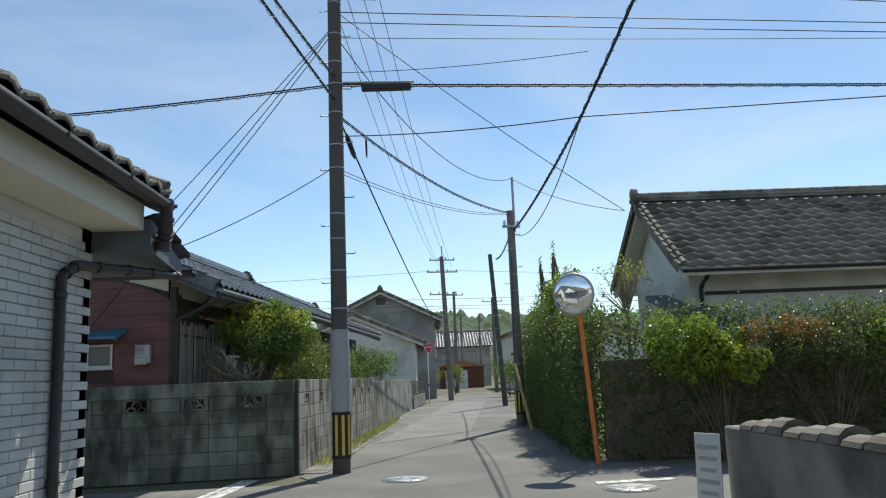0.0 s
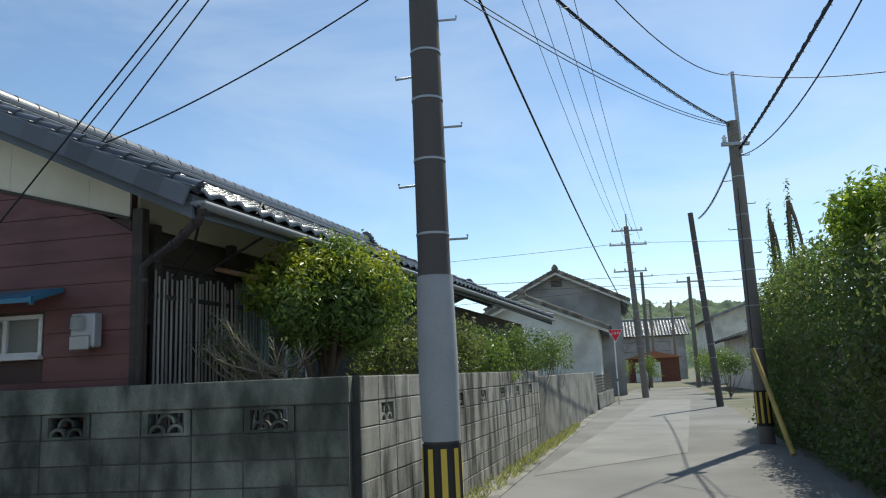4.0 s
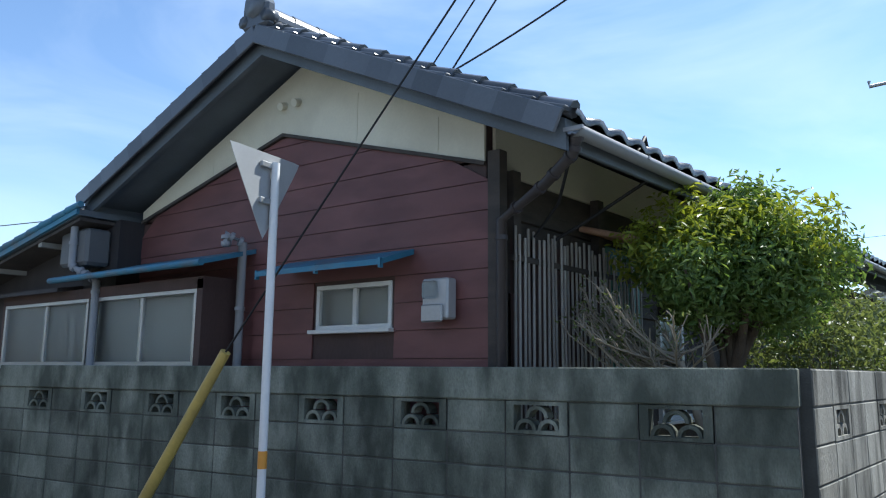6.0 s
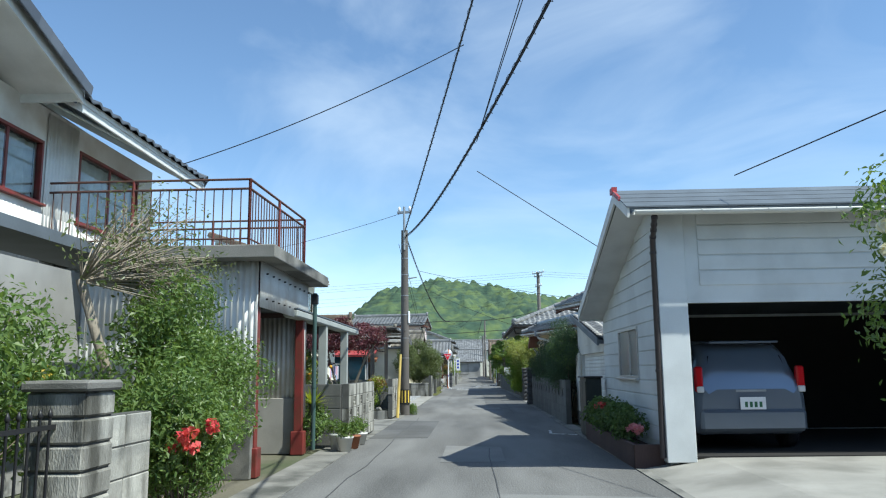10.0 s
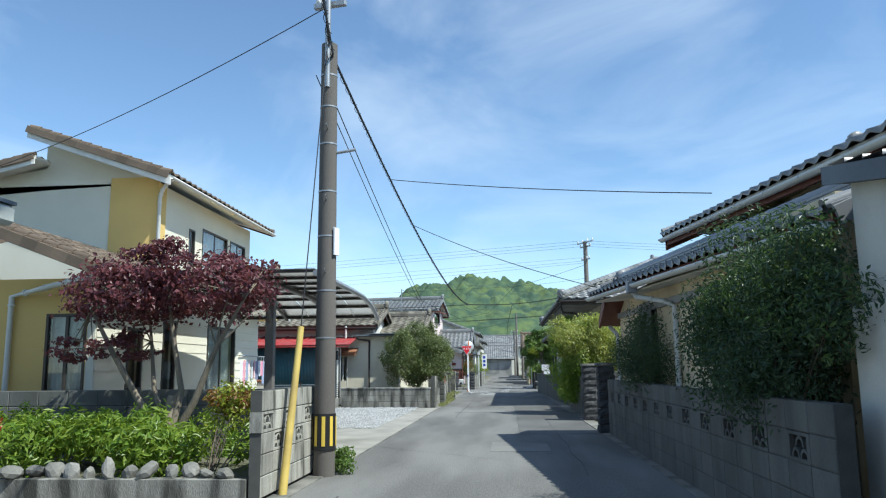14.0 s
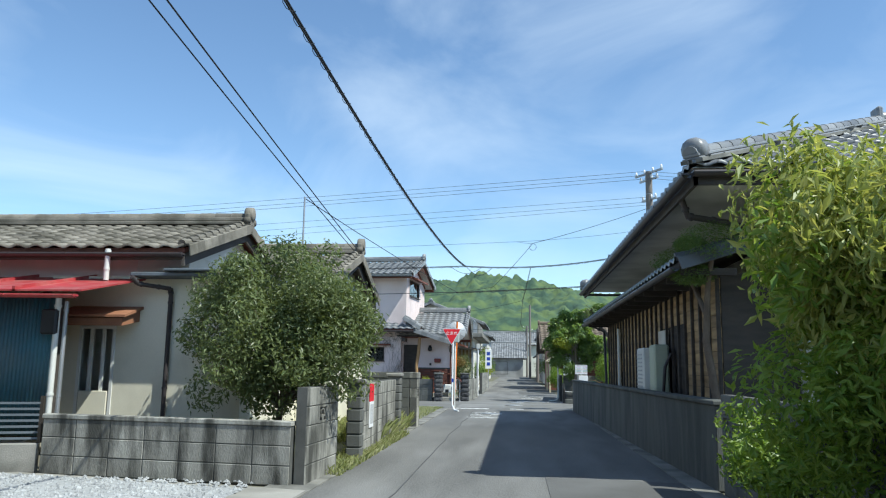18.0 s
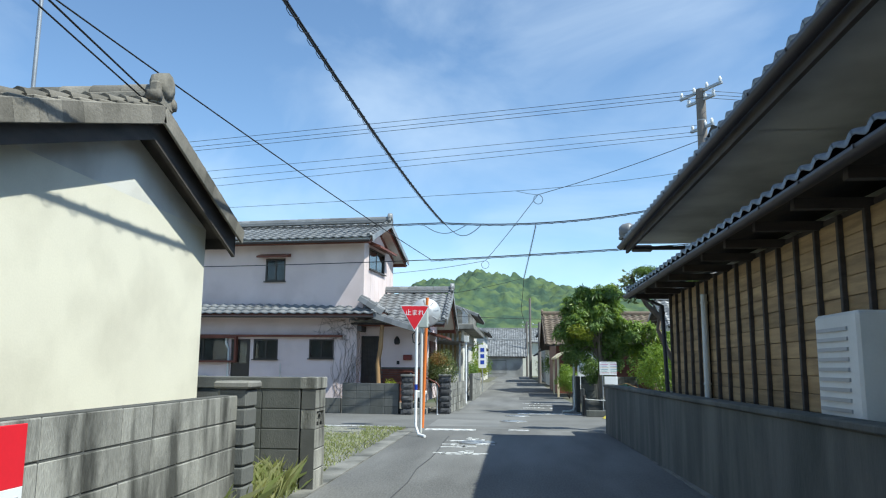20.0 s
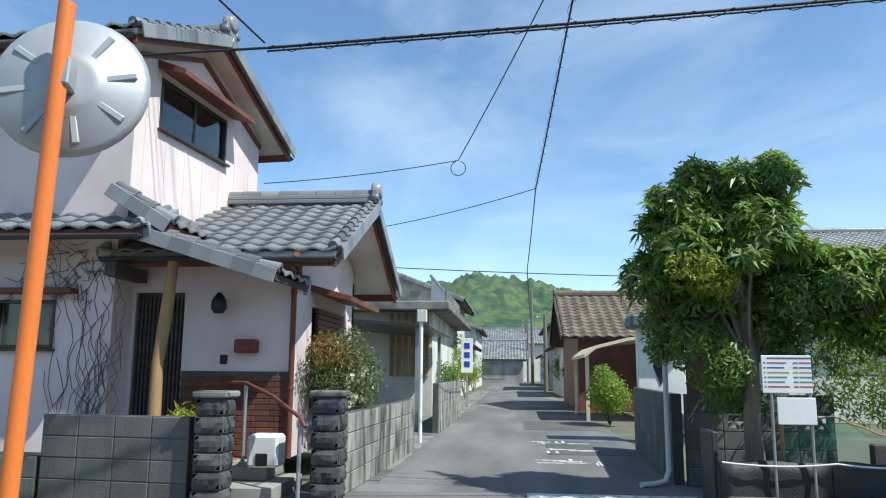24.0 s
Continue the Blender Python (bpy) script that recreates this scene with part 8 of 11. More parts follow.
# pale annex with the glazed door
part("annex_wall", cut_wall(MB(), (-47.66, 2.2), (-47.66, 4.95), 0.1, 2.4, 0.1, [(0.46, 0.98, 0.3, 1.72)]), M_CREAM, RR)
for a, b, h in (((-47.76, 4.95), (-50.2, 4.95), 2.4), ((-50.2, 4.95), (-50.2, 5.4), 2.6), ((-50.3, 5.4), (-53.4, 5.4), 2.6)):
    part("annex_wall", cut_wall(MB(), a, b, 0.1, h, 0.1), M_CREAM, RR)
# added near-black panel paints the shade behind the glazed door
mb = MB()
mb.box(-48.3, 2.3, 0.1, -48.26, 4.8, 2.4)
part("dark_lining", mb, M_ROOM_SHADE, RR)
window(RR, (-47.66, 2.66, 0.3), (0, 1), 0.52, 1.42, 3, M_WHITE, M_FROST, bar=0.045, name="glazed_door")
mb = MB()
mb.box(-47.67, 2.72, 0.34, -47.635, 3.12, 0.85, 0.006)
part("door_panel", mb, M_CREAM, RR, "cream lower door panel")
mb = MB()
mb.prism([(-47.65, 2.6, 1.78), (-47.2, 2.6, 1.7), (-47.2, 2.6, 1.8), (-47.65, 2.6, 1.93)], (0, 0.9, 0))
mb.prism([(-47.64, 2.55, 1.94), (-47.16, 2.55, 1.81), (-47.16, 2.55, 1.84), (-47.64, 2.55, 1.98)], (0, 1.0, 0))
part("door_hood", mb, material("orange_brown_hood", (0.36, 0.17, 0.09), 0.6, (0.26, 0.12, 0.07), 4, fine=60, fine_amt=0.2, bump=0.15), RR, "orange-brown timber door hood")
mb = MB()
mb.box(-49.6, 3.5, 2.36, -47.3, 5.15, 2.41, 0.008)
mb.box(-49.6, 4.0, 2.42, -47.2, 5.2, 2.45, 0.006)
part("annex_roof", mb, M_FASCIA, RR)
gable_roof(RR, (-51.8, 3.7, 3.3), (-51.8, 5.6, 3.3), 1.9, 2.3, 0.7, 0.75, M_TILE_OLD, M_WOOD_D, (0, 60), fascia=M_WOOD_D)
mb = MB()
mb.prism([(-50.2, 5.4, 2.6), (-51.8, 5.4, 3.15), (-53.4, 5.4, 2.6)], (0, -0.1, 0))
part("gable", mb, M_STUCCO, RR)
mb = MB()
mb.tube([(-51.8, 4.5, 3.3), (-51.8, 4.5, 4.45)], 0.018, 8)
part("service_mast", mb, M_STEEL, RR)
pipe(RR, [(-47.25, 3.55, 2.34), (-47.35, 3.6, 2.26), (-47.56, 3.94, 2.22), (-47.6, 3.94, 2.15), (-47.6, 3.94, 0.1)], M_DKPIPE, 0.03)
pipe(RR, [(-46.47, 3.07, 2.0), (-46.47, 3.07, 0.1)], M_WHITEPIPE, 0.035)
pipe(RR, [(-46.5, 3.16, 1.95), (-46.5, 3.16, 0.1)], M_STEEL, 0.025, "thin_pipe")
pipe(RR, [(-47.3, 3.17, 2.72), (-47.3, 3.17, 2.3)], M_WHITEPIPE, 0.035)
mb = MB()
mb.box(-46.55, 2.9, 1.55, -46.4, 3.1, 1.85, 0.02)
part("meter_box", mb, M_BLACK, RR)

# --- grey sheds and houses left of the pink house ---
SB = thing("grey_workshop", (-70, -7.5, 0), "grey metal workshop with roller shutter and old tiled roof", "workshop")
house_box(SB, -74, -67.6, -12, -4.6, 0, 2.5, M_STUCCO)
mb = MB()
mb.prism([(-67.6, -12, 2.5), (-67.6, -8.2, 3.7), (-67.6, -4.6, 2.5)], (-0.1, 0, 0))
part("gable", mb, M_GREYW, SB)
for k in range(16):
    mb = MB()
    mb.obox((-67.57, -7.9, 0.1 + k * 0.09), (0.012, 0, 0), (0, 2.4, 0), (0, 0, 0.043), 0.01)
    part("shutter_slat", mb, M_CORR, SB)
gable_roof(SB, (-67.0, -8.2, 3.85), (-74, -8.2, 3.85), 4.0, 4.2, 1.35, 1.35, M_TILE_OLD, M_WOOD_D, fascia=M_WHITE)
pipe(SB, [(-67.5, -4.55, 2.45), (-67.5, -4.55, 0.1)], M_WHITEPIPE, 0.05)
BH = thing("brown_roof_house", (-52, -12, 0), "house with dark red roof seen over the sheds", "house")
house_box(BH, -57, -50, -16, -9, 0, 3.6, M_STUCCO)
gable_roof(BH, (-57.5, -12, 4.7), (-49.5, -12, 4.7), 3.5, 3.5, 1.1, 1.1, M_TILE_BR, M_WOOD_R, fascia=M_REDSTEEL, tw=0.4, tl=0.4)


# ---- garden walls ----
block_wall((-8.9, 10.78), (-2.02, 11.6), 0, 6, M_BLOCK_M, "tall mossy block wall with a row of fan screen blocks", decor=(5,), decor_every=2, thick=0.12, cap=0.2)
block_wall((-2.02, 11.68), (-1.5, 20.5), 0, 7, M_BLOCK, "weathered grey block wall streaked with moss along the lane", decor=(5,), decor_every=3, thick=0.12)
plain_wall((-1.5, 20.55), (-0.75, 33.0), 0, 1.3, 0.12, M_CONC_D, "old rendered wall with dark streaks beside the lane")
plain_wall((-0.7, 33.2), (-0.2, 40.0), 0, 0.55, 0.14, M_CONC_D, "low concrete wall under a slatted fence")
block_wall((-12.6, 10.78), (-9.0, 10.84), 0, 5, M_BLOCK_D, "low dark block wall beside the driveway", thick=0.13)
block_wall((-7.0, 6.2), (-11.2, 6.2), 0, 5, M_BLOCK_L, "pale grey block garden wall", cap=0.08)
block_wall((-11.2, 6.2), (-12.6, 6.2), 0, 2, M_BLOCK, "low block footing below an iron fence")
block_wall((-12.98, 6.2), (-13.75, 6.2), 0, 5, M_BLOCK_L, "short stub of pale block wall")
block_wall((-24.5, 6.33), (-21.3, 6.33), 0.04, 5, M_BLOCK_L, "pale block wall with two rows of fan screen blocks", decor=(2, 3), decor_every=2, shift=1)
block_wall((-21.3, 6.26), (-21.3, 3.4), 0.04, 5, M_BLOCK_D, "dark block return wall")
block_wall((-30.8, 6.3), (-28.6, 6.28), 0.04, 5, M_BLOCK_L, "short pale block wall with fan screen blocks", decor=(2, 3), decor_every=2)
block_wall((-31.0, 6.2), (-31.0, -2.2), 0.0, 5, M_BLOCK_D, "dark block wall behind the planted bed")
block_wall((-45.75, 6.25), (-46.1, 3.3), 0, 3, M_BLOCK, "low stained block wall round the gravel court", cap=0.05)
block_wall((-45.75, 6.33), (-46.95, 6.38), 0, 5, M_BLOCK, "stained block wall with screen blocks beside the gate", decor=(3,), decor_every=2)
block_wall((-48.2, 6.4), (-52.0, 6.28), 0, 5, M_BLOCK, "stained block wall with a red notice board")
block_wall((-53.8, 6.35), (-53.8, -2.85), 0, 5, M_BLOCK_D, "dark block wall with screen blocks facing the lot", decor=(3,), decor_every=2, cap=0.12, thick=0.13)
block_wall((-53.74, 6.44), (-54.14, 6.44), 0, 5, M_BLOCK, "pale stained end pier with a screen block", decor=(3,), decor_every=1, cap=0.12, thick=0.15)
block_wall((-35.9, 10.6), (-26.1, 10.62), 0, 5, M_BLOCK_D, "dark block wall with screen blocks below the hedge", decor=(3,), decor_every=2)
block_wall((-46.0, 10.72), (-39.9, 10.62), 0, 5, M_BLOCK_D, "dark block wall behind the leaning shrub", decor=(3,), decor_every=3)
plain_wall((-61.1, 10.33), (-46.2, 10.72), 0, 0.88, 0.14, M_CONC_M, "dark stained rendered wall below the timber house", cap=0.05)
block_wall((-66.27, 3.95), (-66.08, 5.5), 0, 4, M_BLOCK_D, "dark block wall beside the entrance")
block_wall((-66.5, -8.0), (-66.28, 3.9), 0, 2, M_BLOCK_D, "low dark block wall before the pink house")
block_wall((-66.85, 6.72), (-71.2, 6.86), 0, 4, M_BLOCK, "stained block wall along the lane")
block_wall((-72.0, 10.5), (-68.1, 10.32), 0, 5, M_BLOCK_D, "dark block wall beside the carport")
block_wall((-74.6, 6.9), (-80.5, 6.95), 0, 5, M_BLOCK, "stained block wall along the lane")
block_wall((-68.05, 10.4), (-68.05, 12.0), 0, 5, M_BLOCK_D, "dark block wall below the corner tree", decor=(3,), decor_every=2)
plain_wall((-66.2, 10.35), (-65.9, 16.5), 0, 0.16, 0.16, M_CONC_M, "low dark kerb wall round the corner garden")
# low wall and notice at the start
LW = plain_wall((2.05, 5.15), (2.15, -4.0), 0, 0.96, 0.16, M_CONC_D, "low dark rendered wall topped with broken tiles")
for k in range(18):
    mb = MB()
    y = 4.9 - k * 0.2
    arc = [(2.07 + 0.1 * math.cos(a), y, 0.955 + (0.05 + 0.02 * (k * 7 % 3)) * math.sin(a)) for a in np.linspace(0, math.pi, 7)]
    mb.prism([Vector((p[0], y, p[2])) for p in arc], (0, -0.175, 0))
    part("coping_tile", mb, M_TILE_OLD, LW)
NB = thing("notice_board", (1.72, 5.25, 0), "small weathered white notice board leaning on a wall", "sign")
mb = MB()
mb.obox((1.86, 5.2, 0.62), (0.05, -0.1, 0.0), (0.004, 0.002, 0), (0.01, 0, 0.29), 0.002)
part("board", mb, M_WHITE, NB)
for k in range(6):
    mb = MB()
    mb.obox((1.86 + 0.01 * (0.18 - k * 0.07) * 3 - 0.006, 5.2 - 0.004, 0.82 - k * 0.075), (0.04 - 0.005 * (k % 3), -0.08 + 0.01 * (k % 3), 0), (0.001, 0.0005, 0), (0, 0, 0.012))
    part("print_bar", mb, M_SIGNBACK, NB)
mb = MB()
mb.box(1.83, 5.2, 0, 1.88, 5.24, 0.4)
part("stake", mb, M_WOOD_D, NB)

# iron fence on the low footing
IF = thing("iron_fence", (-11.9, 6.2, 0.4), "black wrought iron fence panel", "fence")
for k in range(15):
    mb = MB()
    mb.tube([(-11.25 - k * 0.095, 6.2, 0.4), (-11.25 - k * 0.095, 6.2, 1.02)], 0.008, 6)
    mb.lathe((-11.25 - k * 0.095, 6.2, 1.02), [(0.008, 0), (0.016, 0.015), (0.004, 0.05)], 6)
    part("picket", mb, M_BLACK, IF)
for z in (0.46, 0.96):
    mb = MB()
    mb.box(-12.65, 6.19, z, -11.2, 6.21, z + 0.025)
    part("fence_rail", mb, M_BLACK, IF)


def gate_post(x, y, h, mat, label, w=0.3, cap=True, stone=True):
    th = thing("gate_post", (x, y, 0), label, "gate post", "gate posts")
    mb = MB()
    mb.box(x - w / 2 + 0.015, y - w / 2 + 0.015, 0, x + w / 2 - 0.015, y + w / 2 - 0.015, h)
    part("core", mb, M_MORTAR, th)
    n = int(h / 0.145)
    g = random.Random(int(abs(x) * 10))
    for k in range(n):
        z0, z1 = h * k / n, h * (k + 1) / n
        for s in range(4):
            mb = MB()
            dx, dy = ((1, 0), (0, 1), (-1, 0), (0, -1))[s]
            o = g.uniform(-0.006, 0.012) if stone else 0
            cc = Vector((x + dx * (w / 2 - 0.02 + o), y + dy * (w / 2 - 0.02 + o), (z0 + z1) / 2))
            mb.obox(cc, (dx * 0.022, dy * 0.022, 0), (dy * (w / 2 - 0.004), dx * (w / 2 - 0.004), 0), (0, 0, (z1 - z0) / 2 - 0.006), 0.012)
            if stone:
                hw, hh = w / 2 - 0.014, (z1 - z0) / 2 - 0.012
                grid = [cc + Vector((dx, dy, 0)) * (0.022 + (g.uniform(0.004, 0.026) if 0 < a < 5 and 0 < b < 3 else 0)) + Vector((dy, dx, 0)) * (hw * (a / 2.5 - 1)) + UP * (hh * (b / 1.5 - 1)) for a in range(6) for b in range(4)]
                mb.add(grid, [(a * 4 + b, a * 4 + b + 1, a * 4 + b + 5, a * 4 + b + 4) for a in range(5) for b in range(3)])
            part("stone", mb, mat, th)
    if cap:
        mb = MB()
        mb.box(x - w / 2 - 0.03, y - w / 2 - 0.03, h, x + w / 2 + 0.03, y + w / 2 + 0.03, h + 0.06, 0.015)
        part("cap_stone", mb, M_CONC_D, th)
    return th


gate_post(-12.8, 6.2, 1.16, M_BLOCK_L, "pale block gate post with a flat cap", 0.34, True, False)
gate_post(-36.25, 10.55, 1.25, M_STONE_D, "dark split-stone gate post")
gate_post(-39.65, 10.6, 1.25, M_STONE_D, "dark split-stone gate post")
gate_post(-66.06, 5.72, 0.98, M_STONE_D, "dark split-stone gate post", 0.28)
gate_post(-66.62, 6.66, 0.98, M_STONE_D, "dark split-stone gate post", 0.28)
gate_post(-48.05, 6.42, 1.0, M_BLOCK_D, "dark block gate post", 0.2, True, False)
gate_post(-52.1, 6.3, 1.05, M_BLOCK_D, "dark block gate post", 0.24, True, False)

block_wall((-39.62, 10.78), (-39.62, 14.4), 0, 5, M_BLOCK_D, "dark block garden wall with a screen block beside the gate", decor=(3,), decor_every=3, shift=1, cap=0.13)
# slatted fence over the court kerb
plain_wall((-46.15, 3.2), (-43.6, -2.5), 0, 0.32, 0.14, M_CONC_D, "low concrete kerb wall round the gravel")
SF = thing("slat_fence", (-45, 0.5, 0.32), "dark grey aluminium slat fence", "fence")
for k in range(7):
    mb = MB()
    p, q = Vector((-46.15, 3.2, 0.37 + k * 0.065)), Vector((-43.6, -2.5, 0.37 + k * 0.065))
    mb.obox((p + q) / 2, (q - p) / 2, Vector((0.011, 0.005, 0)), (0, 0, 0.012))
    part("slat", mb, M_FASCIA, SF)
for k in range(6):
    mb = MB()
    c = Vector((-46.15, 3.2, 0.58)).lerp(Vector((-43.6, -2.5, 0.58)), k / 5)
    mb.box(c.x - 0.02, c.y - 0.02, 0.32, c.x + 0.02, c.y + 0.02, 0.84)
    part("fence_post", mb, M_BRONZE, SF)
SF2 = thing("slat_fence", (-0.4, 36, 0.55), "dark slatted fence on a low wall", "fence")
for k in range(6):
    mb = MB()
    p, q = Vector((-0.7, 33.2, 0.6 + k * 0.11)), Vector((-0.2, 40.0, 0.6 + k * 0.11))
    mb.obox((p + q) / 2, (q - p) / 2, (0.015, 0, 0), (0, 0, 0.04))
    part("slat", mb, M_BRONZE, SF2)

# ---- utility poles ----
pA, cA = utility_pole((-1.32, 11.62, 0), 9.2, "dark concrete utility pole with grey sleeve and striped guard", 0.135, 0.1, M_POLE_D, rings=True, stripes=(0.22, 0.88), sleeve=(0.9, 2.12))
crossarm(pA, (-1.32, 11.62, 7.6), (1, 0.1, 0), 0.7, 4)
crossarm(pA, (-1.32, 11.62, 8.6), (0.2, 1, 0), 0.7, 4)
mb = MB()
mb.box(-0.9, 11.55, 5.95, -0.1, 11.68, 6.05, 0.01)
lamp = part("street_light", mb, M_BLACK, pA, "dark fluorescent street light")
mb = MB()
mb.tube([(-1.2, 11.62, 6.1), (-0.05, 11.62, 6.08)], 0.02, 6)
part("light_arm", mb, M_STEEL, lamp)
pB, cB = utility_pole((2.42, 20.2, 0), 5.75, "grey concrete utility pole in the hedge", 0.13, 0.1, M_POLE, stripes=(0.3, 0.9), pipe_top=6.7)
crossarm(pB, (2.42, 20.1, 5.3), (1, 0.2, 0), 0.25, 2)
p3, _ = utility_pole((3.3, 33.0, 0), 6.6, "old dark leaning utility pole", 0.12, 0.09, M_POLE_D, lean=(-0.35, 0), steps=False)
pC, _ = utility_pole((1.3, 43.3, 0), 8.2, "tall utility pole with crossarms", 0.16, 0.12, M_POLE, lean=(-0.25, 0))
for z, h in ((8.0, 0.75), (7.3, 0.9), (6.0, 0.8)):
    crossarm(pC, (1.08, 43.3, z), (1, 0.15, 0), h, 4)
mb = MB()
mb.lathe((1.08, 43.3, 8.2), [(0.03, 0), (0.03, 0.55), (0.05, 0.6)], 8)
part("top_pipe", mb, M_STEEL, pC)
for x, y, h in ((2.4, 62, 8.2), (5.2, 58, 7.2), (4.2, 90, 8.5), (6.0, 85, 8.0)):
    p, _ = utility_pole((x, y, 0), h, "distant utility pole with crossarms", 0.15, 0.11, M_POLE, rings=False, steps=False)
    crossarm(p, (x, y, h - 0.3), (1, 0.1, 0), 0.8, 3)
pD, cD = utility_pole((-30.45, 6.5, 0), 5.35, "grey concrete utility pole with yellow striped guard", 0.128, 0.1, M_POLE_B, stripes=(0.3, 0.72), pipe_top=6.05)
crossarm(pD, (-30.45, 6.5, 5.9), (0.2, 1, 0), 0.22, 2)
mb = MB()
mb.obox((-30.405, 6.625, 2.78), (0.05, -0.018, 0), (0.004, 0.011, 0), (0, 0, 0.17), 0.003)
part("notice_plate", mb, M_SIGNWHITE, pD)
mb = MB()
mb.tube([(-30.45, 6.5, 3.9), (-30.45, 6.85, 3.95)], 0.02, 6)
part("bracket_arm", mb, M_STEEL, pD)
pE, cE = utility_pole((-65.6, 13.45, 0), 8.5, "tall utility pole with crossarms behind the timber house", 0.16, 0.12, M_POLE)
for z, h in ((8.45, 0.75), (8.2, 0.5), (7.45, 0.4)):
    crossarm(pE, (-65.6, 13.45, z), (0.85, 0.5, 0), h, 4)
pF, _ = utility_pole((-135, 10.35, 0), 9.3, "distant slim grey utility pole", 0.17, 0.12, M_POLE, rings=False, steps=False)
for x, y, h in ((-150, 10.2, 7.5), (-110, 10.6, 5.0), (-168, 10.3, 8.0), (-69.4, -24, 8.0)):
    p, _ = utility_pole((x, y, 0), h, "slim distant grey utility pole", 0.15, 0.11, M_POLE, rings=False, steps=False)
    crossarm(p, (x, y, h - 0.2), (0.3, 1, 0), 0.6, 3)


def guy_guard(top, base, label, up_to):
    th = thing("guy_wire", base, label, "guy wire", "guy wires")
    b, t, u = Vector(base), Vector(top), Vector(up_to)
    mb = MB()
    mb.tube([b, t], [0.043, 0.034], 12)
    part("yellow_guard", mb, M_YEL, th)
    mb = MB()
    mb.tube([t, u], 0.007, 5)
    part("steel_wire", mb, M_CABLE, th)


guy_guard((-5.12, 10.4, 1.48), (-6.1, 10.25, 0.0), "yellow plastic guard on a pole guy wire", (-1.4, 11.5, 6.9))
guy_guard((-29.44, 6.47, 1.69), (-29.05, 6.42, 0.0), "yellow plastic guard on a pole guy wire", (-30.3, 6.5, 5.2))
guy_guard((2.25, 19.6, 1.6), (2.45, 18.4, 0.0), "yellow plastic guard on a pole guy wire", (2.4, 20.2, 5.0))

# ---- road signs and mirrors ----
stop_sign((-4.69, 10.37, 0), (-0.99, -0.12), "red triangular stop sign seen from behind, on a white post", 0.64, 2.7, band=M_BANDOR, band_z=0.8)
stop_sign((-59.92, 6.74, 0), (1, 0.1), "red triangular stop sign with white lettering on a white post", 0.58, 2.36, foot=(0.25, 0.2, 0.02), band_z=0.82, off=-0.04)
stop_sign((0.05, 37.3, 0), (0.05, -1), "distant red triangular stop sign", 0.62, 2.95)


def traffic_mirror(base, c, face, r, label, lean=(0, 0)):
    th = thing("traffic_mirror", base, label, "traffic mirror", "traffic mirrors")
    base, c, f = Vector(base), Vector(c), Vector(face).normalized()
    mb = MB()
    top = c + UP * r * 0.95 - f * 0.14
    mb.tube([base, base.lerp(top, 0.5), top], 0.034, 12)
    part("post", mb, M_ORANGE, th, "orange painted steel post")
    mb = MB()
    prof = [(r * math.sin(a), -0.0 + r * 0.55 * (math.cos(a) - math.cos(0.9)) / (1 - math.cos(0.9)) * 0.28) for a in np.linspace(0.9, 0.02, 9)]
    prof = [(q * r / (r * math.sin(0.9)), h) for q, h in prof]
    mb.lathe(c, prof, 32, f)
    part("mirror_face", mb, M_MIRROR, th)
    mb = MB()
    mb.lathe(c - f * 0.03, [(r * 0.3, -0.035), (r * 0.42, -0.03), (r * 0.5, -0.012), (r * 0.95, 0.0), (r * 1.03, 0.025), (r * 1.0, 0.04)], 32, f)
    bk = part("back_shell", mb, M_SIGNBACK, th)
    side = f.cross(UP).normalized()
    up2 = side.cross(f)
    for k in range(8):
        a = 2 * math.pi * k / 8 + 0.2
        d = side * math.cos(a) + up2 * math.sin(a)
        m2 = MB()
        m2.obox(c - f * 0.036 + d * r * 0.68, d * r * 0.2, f.cross(d) * 0.014, f * 0.008, 0.004)
        part("rib", m2, M_SIGNBACK, bk)
    mb = MB()
    mb.obox(c - f * 0.1, f * 0.06, side * 0.035, up2 * 0.06, 0.008)
    part("clamp", mb, M_STEEL, bk)
    return th


traffic_mirror((2.45, 11.35, 0), (2.2, 11.1, 2.48), (-0.45, -0.89, -0.08), 0.31, "round convex traffic mirror on an orange post")
traffic_mirror((-61.79, 6.64, 0), (-61.92, 6.68, 2.37), (-0.93, -0.25, -0.1), 0.3, "round traffic mirror seen from behind on an orange post")
BX = thing("signal_box", (-60.6, 6.75, 0), "pale green steel cabinet on a white post", "cabinet")
mb = MB()
mb.tube([(-60.6, 6.75, 0), (-60.6, 6.75, 2.0)], 0.026, 12)
part("post", mb, M_WHITEPIPE, BX)
mb = MB()
mb.box(-60.7, 6.69, 1.98, -60.54, 6.87, 2.38, 0.015)
bd = part("cabinet", mb, plain("pale_green_paint", (0.5, 0.54, 0.5), 0.5), BX)
mb = MB()
mb.box(-60.64, 6.67, 2.1, -60.6, 6.695, 2.28, 0.006)
part("latch", mb, M_STEEL, bd)
mb = MB()
mb.tube([(-60.6, 6.67, 1.95), (-60.58, 6.57, 1.85), (-60.6, 6.59, 1.7), (-60.6, 6.69, 1.66), (-60.6, 6.75, 1.7)], 0.012, 6)
part("cable_loop", mb, M_CABLE, bd)
WPOST = thing("white_sign_post", (-72.5, 6.85, 0), "white steel post with a small lamp box", "post")
mb = MB()
mb.tube([(-72.5, 6.85, 0), (-72.5, 6.85, 2.15)], 0.035, 10)
part("post", mb, M_SIGNWHITE, WPOST)
mb = MB()
mb.box(-72.56, 6.78, 2.1, -72.44, 6.95, 2.32, 0.01)
part("lamp_box", mb, M_WHITEPIPE, WPOST)
